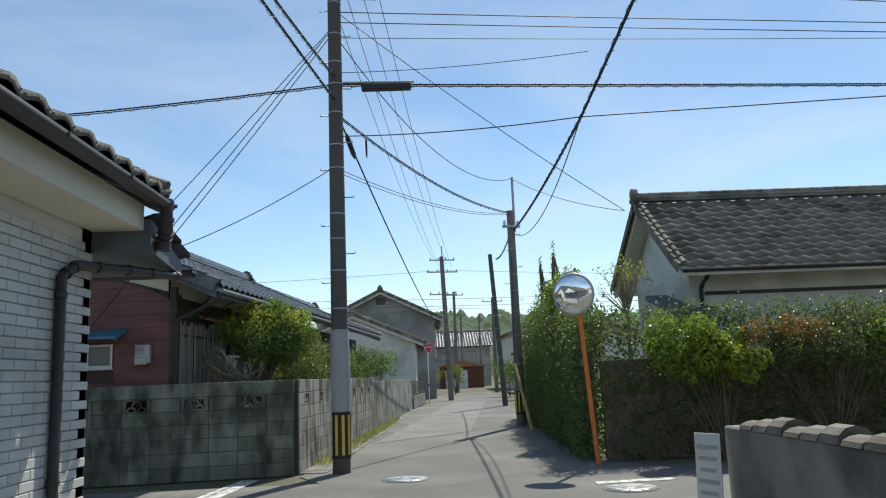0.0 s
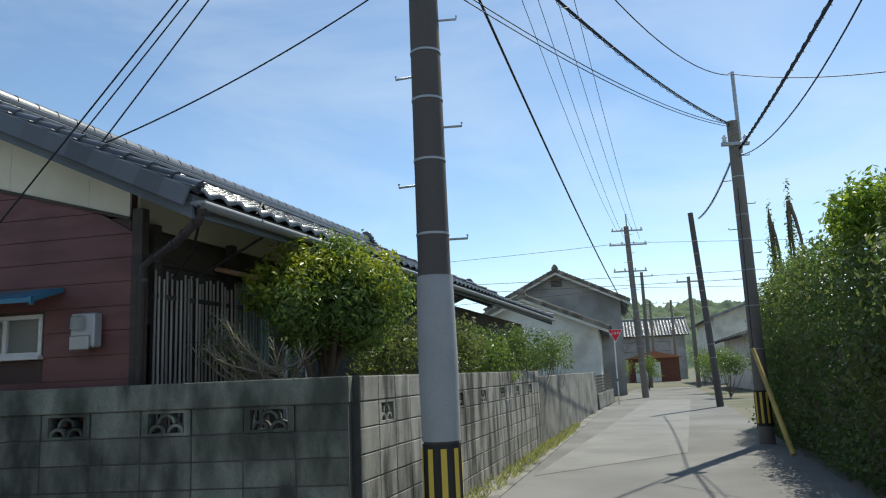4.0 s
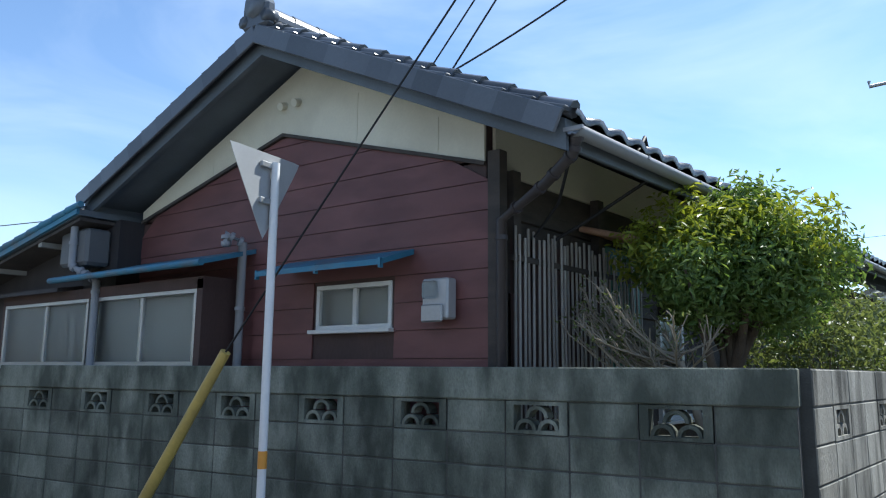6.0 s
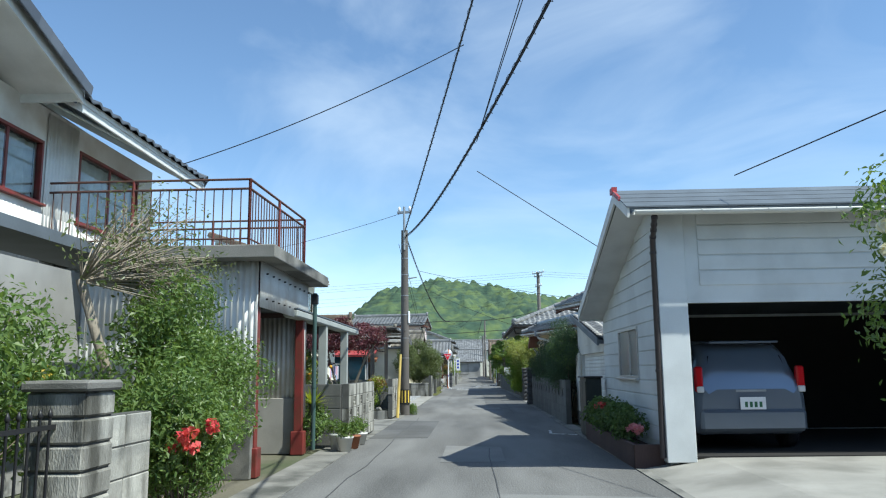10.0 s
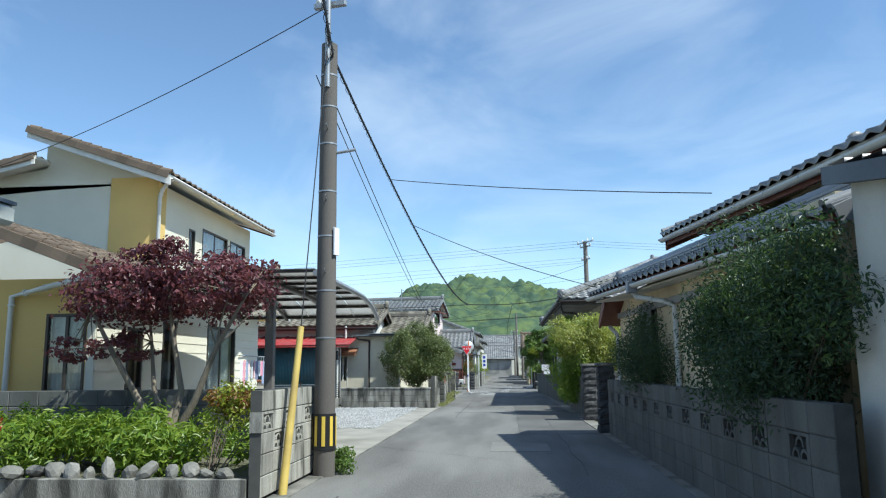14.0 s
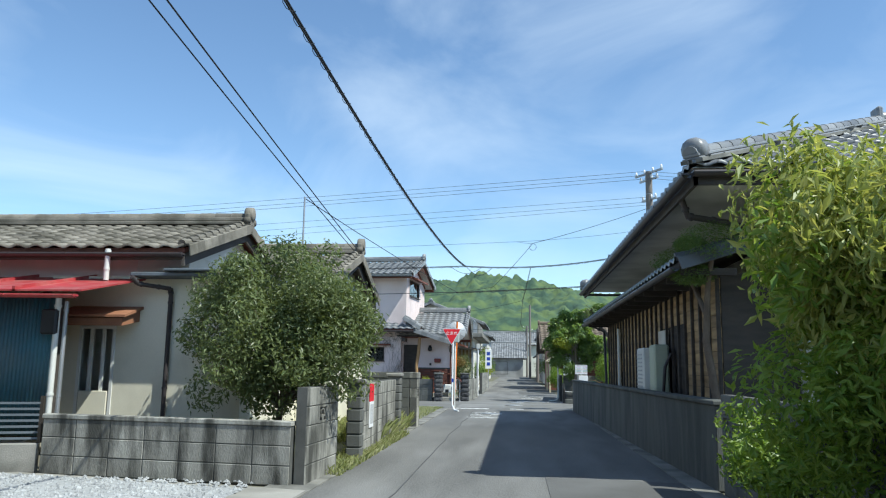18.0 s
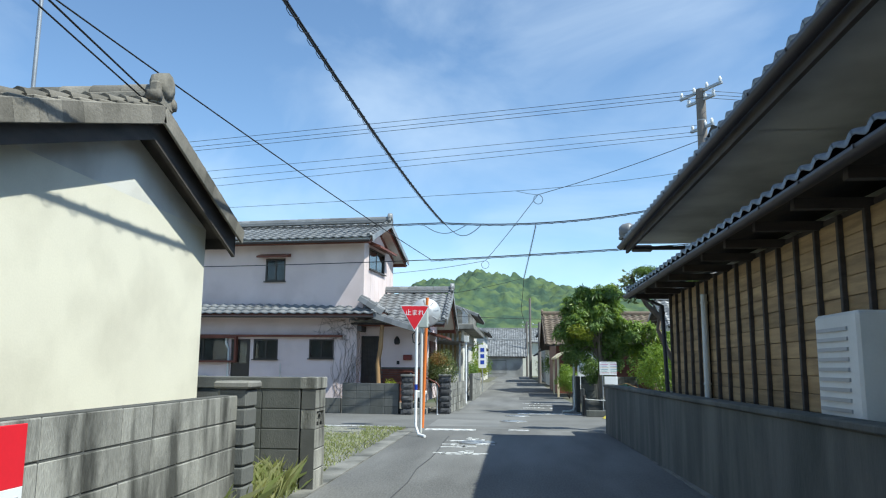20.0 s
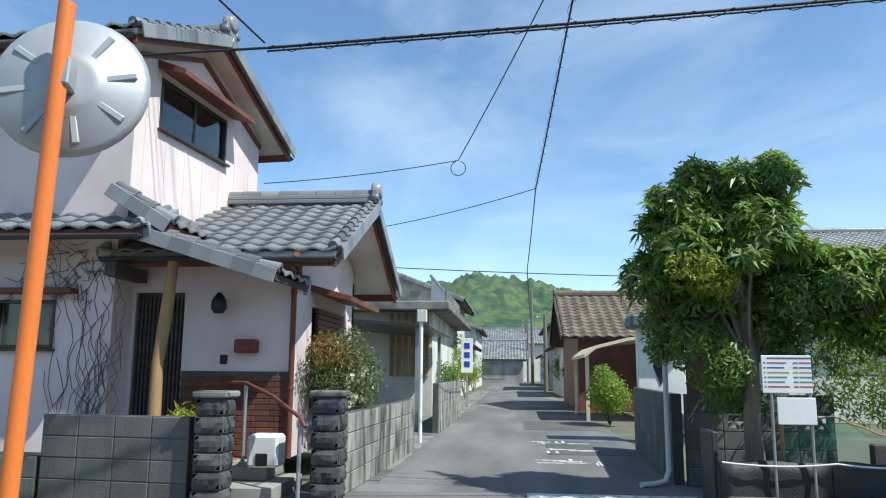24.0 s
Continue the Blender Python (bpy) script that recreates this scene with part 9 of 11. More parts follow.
BP = thing("bent_pipe", (-68.0, 10.15, 0), "white plastic rain pipe with a bent foot", "pipe")
mb = MB()
mb.tube([(-68.05, 10.2, 1.6), (-68.05, 10.2, 0.16), (-68.0, 10.15, 0.05), (-67.9, 10.02, 0.03), (-67.8, 9.85, 0.03)], 0.03, 10)
part("pipe", mb, M_WHITEPIPE, BP)

TS = thing("rubbish_sign", (-66.4, 11.0, 0), "white rubbish collection notice with coloured lines of print", "sign")
for y in (10.82, 11.16):
    mb = MB()
    mb.tube([(-66.4, y, 0), (-66.38, y, 1.38)], 0.014, 8)
    part("stake", mb, M_STEEL, TS)
mb = MB()
mb.box(-66.38, 10.74, 1.06, -66.365, 11.18, 1.4, 0.004)
bd = part("board", mb, M_SIGNWHITE, TS)
mb = MB()
mb.box(-66.38, 10.86, 0.78, -66.365, 11.2, 1.02, 0.004)
part("lower_board", mb, M_SIGNWHITE, TS)
cols = [(0.1, 0.1, 0.12), (0.45, 0.05, 0.25), (0.05, 0.1, 0.35), (0.5, 0.3, 0.05), (0.05, 0.25, 0.3), (0.05, 0.3, 0.15), (0.45, 0.05, 0.08)]
for k, c in enumerate(cols):
    mt = plain("print", c, 0.6)
    for a, b in ((0.02, 0.035), (0.05, 0.24 - 0.02 * (k % 3)), (0.28, 0.32), (0.33, 0.47 - 0.03 * (k % 2))) if k else ((0.05, 0.45),):
        mb = MB()
        mb.box(-66.364, 10.74 + a, 1.37 - k * 0.043, -66.3625, 10.74 + b, 1.381 - k * 0.043)
        part("print_bar", mb, mt, bd)
PO = thing("red_poster", (-49.0, 6.46, 0.3), "red and white election style poster on the block wall", "poster")
for za, zb, mt in ((0.72, 0.98, M_SIGNRED), (0.35, 0.72, M_SIGNWHITE)):
    mb = MB()
    mb.box(-49.2, 6.44, za, -48.9, 6.452, zb, 0.002)
    part("sheet", mb, mt, PO)
for k in range(4):
    mb = MB()
    mb.box(-49.17 + k * 0.065, 6.452, 0.4, -49.14 + k * 0.065, 6.455, 0.68)
    part("print_bar", mb, M_SIGNBACK, PO)

# ---- overhead cables ----
J = (-64.95, 6.75, 4.88)
wire((-1.32, 11.6, 9.0), (-30.45, 6.5, 5.3), 0.3, 0.013, spiral=True, label="black overhead cable with a spiral lashing")
wire((-1.32, 11.6, 6.07), (-30.45, 6.55, 5.2), 1.1, 0.012, spiral=True, label="black overhead cable with a spiral lashing")
wire((-1.32, 11.6, 9.1), (-18.59, 8.58, 4.37), 0.0, 0.006)
wire((-1.32, 11.7, 8.8), (-18.59, 8.58, 4.37), 0.0, 0.006)
wire((-30.45, 6.5, 5.3), J, 0.85, 0.013, spiral=True, label="black overhead cable with a spiral lashing")
wire((-30.45, 6.4, 5.0), (-51.8, 5.58, 3.4), 0.1, 0.008)
wire((-30.45, 6.33, 4.95), (-51.8, 5.52, 3.38), 0.16, 0.007)
wire((-51.8, 4.5, 4.42), (-64.9, 6.43, 3.93), 0.06, 0.009)
wire((-30.45, 6.5, 5.9), (-36.5, -4.0, 5.2), 0.3, 0.007)
wire((-20.85, 8.6, 4.55), (-23.5, 13.3, 2.1), 0.0, 0.007)
wire((-19.5, 8.42, 6.2), (-19.9, 3.9, 4.5), 0.12, 0.008)
wire((-37.85, 6.62, 4.42), (-34.9, 10.3, 2.62), 0.1, 0.007)
wire((-35.1, 6.56, 4.75), (-30.6, 11.2, 3.3), 0.05, 0.007)
wire(J, (-65.6, 13.35, 5.56), 0.25, 0.014, spiral=True, label="black overhead cable with a spiral lashing")
wire(J, (-61.5, -24, 6.2), 0.75, 0.013, spiral=True, label="black overhead cable with a spiral lashing")
W2 = (-65.0, 6.42, 3.93)
wire(W2, (-65.0, 20, 4.85), 0.08, 0.013, spiral=True, label="black overhead cable with a spiral lashing")
wire(W2, (-64.5, -24, 4.4), 0.4, 0.012)
for k, (z, far) in enumerate(((8.6, 7.1), (8.38, 6.75), (8.17, 6.5))):
    wire((-65.9 + 0.3 * k, 13.45, z), (-69.6 + 0.3 * k, -24, far), 0.1, 0.007)
    wire((-65.9 + 0.3 * k, 13.45, z), (-69.5 + 0.3 * k, 45, z), 0.5, 0.007)
for k, (z, far) in enumerate(((7.58, 6.1), (7.36, 5.7), (7.22, 5.2))):
    wire((-65.75 + 0.15 * k, 13.45, z), (-69.45 + 0.15 * k, -24, far), 0.1, 0.006)
# drop wires over the crossing
KN, MN, L, LN, U = (-66.9, 9.22, 6.03), (-71.8, 7.55, 4.86), (-64.97, 9.1, 4.85), (-71.2, 8.86, 4.19), (-66.15, 8.6, 5.97)
wire((-65.6, 13.45, 7.15), KN, 0.06, 0.009)
wire((-65.6, 13.45, 6.35), U, 0.06, 0.006)
wire(U, (-69.3, -24, 5.6), 0.12, 0.006)
wire(U, KN, 0.02, 0.006)
wire(KN, MN, 0.04, 0.009)
wire(MN, (-71.2, 4.3, 4.35), 0.05, 0.008)
wire(L, LN, 0.03, 0.009, spiral=True, label="black overhead cable with a spiral lashing")
wire(LN, (-76, 8.8, 3.5), 0.05, 0.01)
wire(LN, (-72.0, 6.0, 3.7), 0.05, 0.007)
wire((-76, 8.8, 3.5), (-135, 10.3, 7.5), 1.0, 0.012)
wire((-71.0, 4.5, 3.0), (-73.0, 16, 2.9), 0.1, 0.008)
for at in (KN, MN):
    mb = MB()
    mb.tube([(at[0], at[1] + 0.13 * math.sin(q), at[2] - 0.14 + 0.13 * math.cos(q)) for q in np.linspace(0.3, 6.0, 14)], 0.008, 5)
    solo("cable_loop", mb, M_CABLE, "small hanging loop of black cable", "cable", "overhead cables")
mb = MB()
mb.tube([Vector(J).lerp(Vector((-64.97, 7.7, 4.8)), q) - UP * (0.3 * math.sin(math.pi * q)) for q in np.linspace(0, 1, 12)], 0.009, 5)
mb.tube([Vector((-64.95, 6.2, 4.85)).lerp(Vector((-64.97, 7.3, 4.8)), q) - UP * (0.22 * math.sin(math.pi * q)) for q in np.linspace(0, 1, 12)], 0.008, 5)
solo("cable_loop", mb, M_CABLE, "slack hanging loops of black cable at a splice", "cable", "overhead cables")
mb = MB()
mb.box(-65.06, 11.45, 4.1, -64.94, 11.95, 4.27, 0.03)
solo("cable_closure", mb, M_BLACK, "black cable splice closure hanging from the wire", "cable box")
# first crossing
N = (2.2, 9.75, 4.75)
for z, far in ((7.95, 6.2), (7.32, 6.6), (7.14, 6.45)):
    wire((-1.25, 11.62, z), (40, 13.6, far), 0.1, 0.009)
wire((-1.25, 11.62, 6.87), (40, 13.2, 7.3), 0.3, 0.006)
wire((-1.25, 11.62, 6.07), (40, 13.0, 5.7), 0.1, 0.014, spiral=True, label="black overhead cable with a spiral lashing")
wire((-1.25, 11.62, 5.2), N, 0.06, 0.009)
wire(N, (40, 13.0, 8.0), 0.2, 0.009)
wire((-1.25, 11.62, 6.27), (2.5, 10.32, 5.94), 0.06, 0.006)
wire((2.5, 20.2, 5.23), N, 0.1, 0.014, spiral=True, label="black overhead cable with a spiral lashing")
wire(N, (2.3, -4.0, 6.6), 0.1, 0.014, spiral=True, label="black overhead cable with a spiral lashing")
wire((2.5, 20.2, 5.1), N, 0.55, 0.009)
wire((-1.25, 11.7, 5.55), (2.38, 20.2, 5.72), 0.28, 0.012, spiral=True, label="black overhead cable with a spiral lashing")
wire((-1.25, 11.7, 6.85), (2.45, 20.2, 6.65), 0.75, 0.009)
wire((-1.25, 11.7, 4.66), (2.38, 20.2, 5.7), 0.22, 0.006)
wire((-1.25, 11.7, 4.6), (2.38, 20.2, 5.66), 0.22, 0.006)
wire((-1.25, 11.66, 5.45), (1.1, 43.3, 3.6), 0.4, 0.016)
for k in range(4):
    wire((-1.7 + 0.3 * k, 11.62, 8.7), (0.6 + 0.35 * k, 43.3, 8.05 - 0.5 * (k % 2)), 0.6, 0.007)
wire((2.45, 20.2, 6.68), (4.1, 14.8, 4.5), 0.15, 0.008)
wire((-1.25, 11.62, 7.3), (4.07, 14.8, 4.52), 0.1, 0.008)
wire((-1.32, 11.62, 4.72), (-3.9, 11.12, 3.3), 0.1, 0.007)
wire((-1.32, 11.62, 7.1), (-4.5, 11.6, 3.55), 0.03, 0.007)
wire((-1.32, 11.62, 7.0), (-3.95, 11.15, 3.28), 0.03, 0.007)
wire((-1.32, 11.62, 5.8), (-3.1, -6.0, 4.95), 0.05, 0.011, spiral=True, label="black overhead cable with a spiral lashing")
wire((-1.32, 11.62, 6.2), (-2.6, -6.0, 4.7), 0.35, 0.011, spiral=True, label="black overhead cable with a spiral lashing")
wire((-18.0, 11.85, 3.66), (-6.4, 15.35, 3.95), 0.03, 0.008)
mb = MB()
mb.tube([(-1.19, 11.95, 5.34), (-1.18, 12.1, 5.3), (-1.14, 12.6, 5.2), (-1.13, 12.75, 5.17)], [0.02, 0.045, 0.045, 0.02], 10)
solo("cable_closure", mb, M_BLACK, "black cylindrical splice closure on the overhead cable", "cable box")
mb = MB()
for k in range(3):
    mb.tube([(-0.9, 12.35 + 0.05 * k + 0.12 * math.sin(q), 5.25 + 0.17 * math.cos(q)) for q in np.linspace(0, 6.28, 14)], 0.007, 5)
solo("cable_loop", mb, M_CABLE, "coil of spare black cable hanging beside the pole", "cable", "overhead cables")
wire((2.42, 20.2, 5.2), (3.2, 33.0, 6.4), 0.2, 0.011, spiral=True, label="black overhead cable with a spiral lashing")
for z in (6.2, 6.6):
    wire((-40, 40, z), (50, 47, z - 0.2), 0.8, 0.012)
for z in (5.2, 7.4):
    wire((1.1, 43.3, z), (60, 52, z), 0.6, 0.01)
    wire((1.1, 43.3, z), (-50, 40, z + 0.5), 0.8, 0.01)


# ---- plants ----
# shrubs behind the corner wall
plant("evergreen_shrub", (-2.75, 12.95, 0), "round green shrub with bright new leaves behind the block wall", "shrub", L_MID, clumps((-2.7, 12.95, 2.02), (0.78, 0.78, 0.56), 32, 0.26, 1), 20000, 0.06, 1, trunk=[(-2.75, 12.95, 0, 0.05), (-2.75, 12.95, 0.9, 0.045), (-2.7, 12.95, 1.4, 0.035)], aspect=2.4, extra=(("new_leaves", L_LIME, clumps((-2.7, 12.9, 2.3), (0.72, 0.72, 0.36), 22, 0.2, 2), 5200, 0.062, 2.6),))
BS = thing("bare_shrub", (-2.7, 12.5, 0), "sparse shrub of pale arching twigs behind the block wall", "shrub")
mb = MB()
mb.tube([(-2.7, 12.4, 0), (-2.7, 12.36, 0.8), (-2.85, 12.26, 1.45)], [0.035, 0.03, 0.026], 7)
part("trunk", mb, L_TWIG, BS)
mb, g, tips = MB(), random.Random(14), []
for k in range(46):
    a = g.uniform(2.5, 4.3) if k < 34 else g.uniform(0, 6.28)
    ln, p = g.uniform(0.35, 0.85), Vector((-2.85, 12.25, g.uniform(1.3, 1.5)))
    d, pts = Vector((math.cos(a), math.sin(a) * 0.7, g.uniform(0.0, 0.3))), [p.copy()]
    for i in range(7):
        p = p + d * ln / 7
        d = (d + Vector((g.gauss(0, 0.1), g.gauss(0, 0.1), 0.13 + g.gauss(0, 0.08)))).normalized()
        pts.append(p.copy())
        if i > 1:
            for _ in range(2):
                e = (d + Vector((g.gauss(0, 0.5), g.gauss(0, 0.5), g.uniform(0, 0.8)))).normalized()
                q = p + e * g.uniform(0.06, 0.2)
                mb.tube([p, p.lerp(q, 0.5) + Vector((0, 0, 0.01)), q], [0.0048, 0.004, 0.003], 4, False)
                tips.append((*q, 0.03, 0.03, 0.03))
    mb.tube(pts, [0.01 - 0.0008 * i for i in range(8)], 5, False)
part("twig_growth", mb, L_TWIG, BS)
v, f = leaf_cloud(tips, 900, 0.035, 3, 2.4)
part("foliage", np_mesh("sparse_leaves", v, f, L_OLIVE), L_OLIVE, BS)
for k, (x, y, r, lf) in enumerate(((-2.35, 14.6, 0.6, L_OLIVE), (-2.2, 16.2, 0.65, L_OLIVE), (-2.1, 17.8, 0.6, L_MID), (-1.95, 19.6, 0.6, L_DARK), (-1.75, 21.5, 0.7, L_DARK), (-1.6, 24.0, 0.6, L_MID))):
    plant("wall_shrub", (x, y, 0), "leafy garden shrub over the wall", "shrub", lf, clumps((x, y, 1.6 + 0.1 * (k % 2)), (r, r, 0.5), 12, 0.25, 10 + k), 2600, 0.06, 10 + k, tips=20, r0=0.012, group="shrubs along the wall")
# hedge and shrubs on the right of the first crossing
hb = []
g = random.Random(3)
for x in np.arange(2.5, 13.5, 0.42):
    for z in np.arange(0.25, 2.1, 0.45):
        hb.append((x + g.uniform(-0.1, 0.1), 11.9 + g.uniform(-0.12, 0.12) - (0.15 if x > 3.5 else 0), z, 0.34, 0.3, 0.3))
for y in np.arange(12.2, 24.0, 0.45):
    for z in np.arange(0.25, 2.3 if y < 15.2 else 2.85 if y < 22.6 else 2.5, 0.4):
        hb.append((2.55 + (y - 12) * 0.055 + g.uniform(-0.1, 0.1), y, z, 0.3, 0.34, 0.32))
v, f = leaf_cloud(hb, 68000, 0.066, 41, 1.8, 0.6, rough=0.22)
HG = thing("clipped_hedge", (3, 12, 0), "tall dark green clipped hedge round the corner garden", "hedge")
part("foliage", np_mesh("hedge", v, f, L_DARK), L_DARK, HG)
# olive young tips, denser near the top to put sunlight into the colour
v, f = leaf_cloud([(a, b, c, d * 1.12, e * 1.15, h * 1.1) for a, b, c, d, e, h in hb if g.random() < (0.8 if c > 1.7 else 0.3)], 15000, 0.075, 43, 1.9, 0.85, rough=0.2)
part("young_foliage", np_mesh("hedge_tips", v, f, L_OLIVE), L_OLIVE, HG)
# flat bark-brown sheets fill the hedge core behind the leaves
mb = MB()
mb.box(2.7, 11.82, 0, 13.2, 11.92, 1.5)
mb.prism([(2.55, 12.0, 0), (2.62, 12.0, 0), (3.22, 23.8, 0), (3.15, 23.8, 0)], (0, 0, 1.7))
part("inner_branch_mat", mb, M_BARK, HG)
plant("bright_shrub", (4.3, 11.2, 0), "spreading shrub with vivid yellow-green leaves", "shrub", L_BRIGHT, clumps((4.0, 11.25, 1.55), (0.9, 0.3, 0.42), 16, 0.24, 21, low=-0.9), 5200, 0.075, 21, tips=14, r0=0.012, extra=(("young_leaves", L_LIME, clumps((4.2, 11.1, 1.5), (1.0, 0.25, 0.45), 10, 0.16, 22, low=-0.9), 1400, 0.08, 2.0),))
plant("mixed_shrub", (6.0, 11.3, 0), "mixed shrub with reddish and olive leaves", "shrub", L_OLIVE, clumps((6.0, 11.3, 1.7), (1.3, 0.3, 0.45), 20, 0.26, 23, low=-0.9), 6000, 0.06, 23, tips=18, r0=0.012, extra=(("red_leaves", L_RUST, clumps((5.4, 11.2, 1.8), (0.8, 0.25, 0.4), 10, 0.16, 24), 1200, 0.06, 2.0),))
plant("bright_shrub", (7.6, 11.0, 0), "spreading shrub with vivid yellow-green leaves", "shrub", L_BRIGHT, clumps((7.3, 11.0, 1.55), (0.9, 0.3, 0.3), 12, 0.22, 25, low=-0.9), 3200, 0.075, 25, tips=12, r0=0.012)
plant("garden_tree", (2.85, 15.2, 0), "small tree with bright leaves over the hedge", "tree", L_BRIGHT, clumps((2.8, 15.0, 2.75), (0.4, 0.4, 0.6), 12, 0.24, 26), 2200, 0.09, 26, trunk=[(2.85, 15.2, 0, 0.05), (2.85, 15.1, 1.6, 0.045), (2.8, 15.0, 2.7, 0.03)], r0=0.02)
plant("bare_tree", (3.6, 13.4, 0), "thin tree with almost bare arching twigs", "tree", L_LIME, clumps((3.6, 13.4, 2.9), (0.8, 0.6, 0.45), 12, 0.2, 27), 260, 0.06, 27, trunk=[(3.6, 13.4, 0, 0.05), (3.6, 13.4, 2.3, 0.03)], bark=L_TWIG, r0=0.014, tips=40)
for k, (x, y, h) in enumerate(((4.54, 26.0, 5.64), (4.1, 26.2, 5.2), (3.2, 21.5, 3.4))):
    bl = [(x, y, 0.6 + (h - 0.6) * t, 0.42 * (1 - t) + 0.07, 0.42 * (1 - t) + 0.07, 0.3) for t in np.linspace(0, 1, 12)]
    plant("cypress", (x, y, 0), "narrow dark green cypress", "tree", L_DARK, bl, 3000, 0.09, 60 + k, trunk=[(x, y, 0, 0.06), (x, y, h - 0.3, 0.02)], tips=4, up=1.0, group="cypresses")

# rose by the driveway
rb = clumps((-12.6, 11.4, 1.6), (0.85, 0.9, 0.72), 44, 0.26, 31, low=-0.8)
plant("rose_bush", (-12.25, 11.5, 0), "tall rose bush with pale yellow-white blossoms", "shrub", L_MID, rb, 21000, 0.05, 31, tips=26, r0=0.012, extra=(("blossom", P_WHITE, clumps((-12.2, 10.95, 1.9), (0.75, 0.55, 0.42), 46, 0.036, 32, 0.8), 1300, 0.05, 1.3), ("yellow_blossom", P_YEL, clumps((-12.3, 11.4, 2.1), (0.4, 0.4, 0.2), 6, 0.035, 33, 0.8), 140, 0.045, 1.3)))
# garden by the iron fence
plant("garden_thicket", (-12, 5.3, 0), "tangled garden shrubs with small yellow flowers behind a fence", "shrub", L_MID, clumps((-12.4, 5.4, 1.0), (2.2, 0.6, 0.8), 60, 0.3, 34), 17000, 0.055, 34, tips=34, r0=0.012, extra=(("yellow_flowers", P_YEL, clumps((-12.2, 5.5, 1.2), (1.6, 0.4, 0.4), 26, 0.06, 35), 500, 0.035, 1.3),))
plant("garden_thicket", (-9.0, 5.2, 0), "tangled green garden shrubs behind a wall", "shrub", L_DARK, clumps((-8.8, 5.1, 0.9), (1.8, 0.6, 0.5), 26, 0.3, 36), 7000, 0.06, 36, tips=20, r0=0.012)
plant("dry_vine", (-14.8, 5.3, 0), "mass of dry bare vine twigs over the yard roof", "vine", L_OLIVE, clumps((-15.4, 5.55, 2.3), (1.5, 0.5, 0.62), 40, 0.25, 37, low=-0.9), 2200, 0.045, 37, bark=L_TWIG, tips=330, r0=0.009, trunk=[(-14.6, 5.4, 0, 0.05), (-14.8, 5.4, 1.3, 0.045), (-14.5, 5.3, 2.0, 0.04), (-15.2, 5.3, 2.2, 0.03)])
plant("climber", (-15.5, 5.5, 0), "leafy climber with yellow flowers", "vine", L_MID, clumps((-15.9, 5.75, 1.25), (1.7, 0.4, 0.85), 60, 0.27, 38, low=-0.9), 17000, 0.055, 38, tips=20, r0=0.012)
plant("flowering_bush", (-14.25, 6.3, 0), "rounded bush with red and pink blossoms", "shrub", L_MID, clumps((-14.4, 6.2, 0.72), (0.7, 0.42, 0.62), 36, 0.22, 39, low=-0.9), 11000, 0.05, 39, tips=16, r0=0.01, extra=(("red_blossom", P_RED, clumps((-14.1, 6.4, 0.75), (0.3, 0.3, 0.2), 8, 0.05, 40), 160, 0.055, 1.3),))
# pots by the carport
g = random.Random(8)
for k, (x, y, r, h) in enumerate(((-20.85, 6.25, 0.1, 0.22), (-21.1, 6.5, 0.11, 0.18), (-20.6, 6.45, 0.12, 0.2), (-21.5, 6.42, 0.13, 0.14), (-21.85, 6.5, 0.12, 0.16))):
    th = thing("flower_pot", (x, y, 0), "terracotta pot with a small green plant" if k % 2 else "pale plastic pot with a small green plant", "flower pot", "flower pots")
    mb = MB()
    mb.lathe((x, y, 0.012), [(r * 0.7, 0), (r, h), (r * 1.08, h), (r * 1.08, h + 0.03), (r * 0.95, h + 0.03), (r * 0.9, h - 0.01)], 14)
    part("pot", mb, M_TERRA if k % 2 else M_WHITEPIPE, th)
    v, f = leaf_cloud(clumps((x, y, h + 0.14), (0.12, 0.12, 0.12), 6, 0.09, 70 + k), 320, 0.06, 70 + k, 3.0)
    part("foliage", np_mesh("pot_plant", v, f, L_MID), L_MID, th)
YU = thing("yucca", (-20.95, 5.75, 0), "spiky yucca with narrow yellow-green leaves", "plant")
mb = MB()
for k in range(46):
    a, e = g.uniform(0, 6.28), g.uniform(0.1, 1.35)
    d = Vector((math.cos(a) * math.cos(e), math.sin(a) * math.cos(e), math.sin(e)))
    s = d.cross(UP).normalized() * 0.016
    c = Vector((-20.95, 5.85, 0.72))
    t = c + d * g.uniform(0.3, 0.45)
    mb.add([c + s * 0.6, (c + t) / 2 + s, t - UP * 0.03, (c + t) / 2 - s, c - s * 0.6], [(0, 1, 2, 3, 4)])
part("blades", mb, L_LIME, YU)
mb = MB()
mb.tube([(-20.95, 5.75, 0), (-20.95, 5.85, 0.72)], [0.06, 0.04], 8)
part("trunk", mb, M_BARK, YU)
plant("low_shrub", (-21.05, 5.7, 0), "mixed leafy plants beside the carport", "shrub", L_MID, clumps((-21.0, 5.6, 0.45), (0.35, 0.6, 0.35), 14, 0.2, 81), 2600, 0.06, 81, tips=10, r0=0.01)
# planter with geraniums along the garage
PB = thing("planter_box", (-20.3, 10.6, 0), "long dark planter box with red geraniums", "planter")
mb = MB()
mb.box(-22.5, 10.48, 0, -18.35, 10.53, 0.3, 0.008)
mb.box(-22.5, 10.48, 0, -22.44, 10.86, 0.3, 0.008)
mb.box(-18.4, 10.48, 0, -18.34, 10.86, 0.3, 0.008)
mb.box(-22.44, 10.53, 0, -18.4, 10.86, 0.22)
part("box", mb, M_BROWN_W, PB)
v, f = leaf_cloud(clumps((-20.6, 10.62, 0.46), (2.0, 0.2, 0.28), 60, 0.15, 82), 8200, 0.05, 82, 1.4)
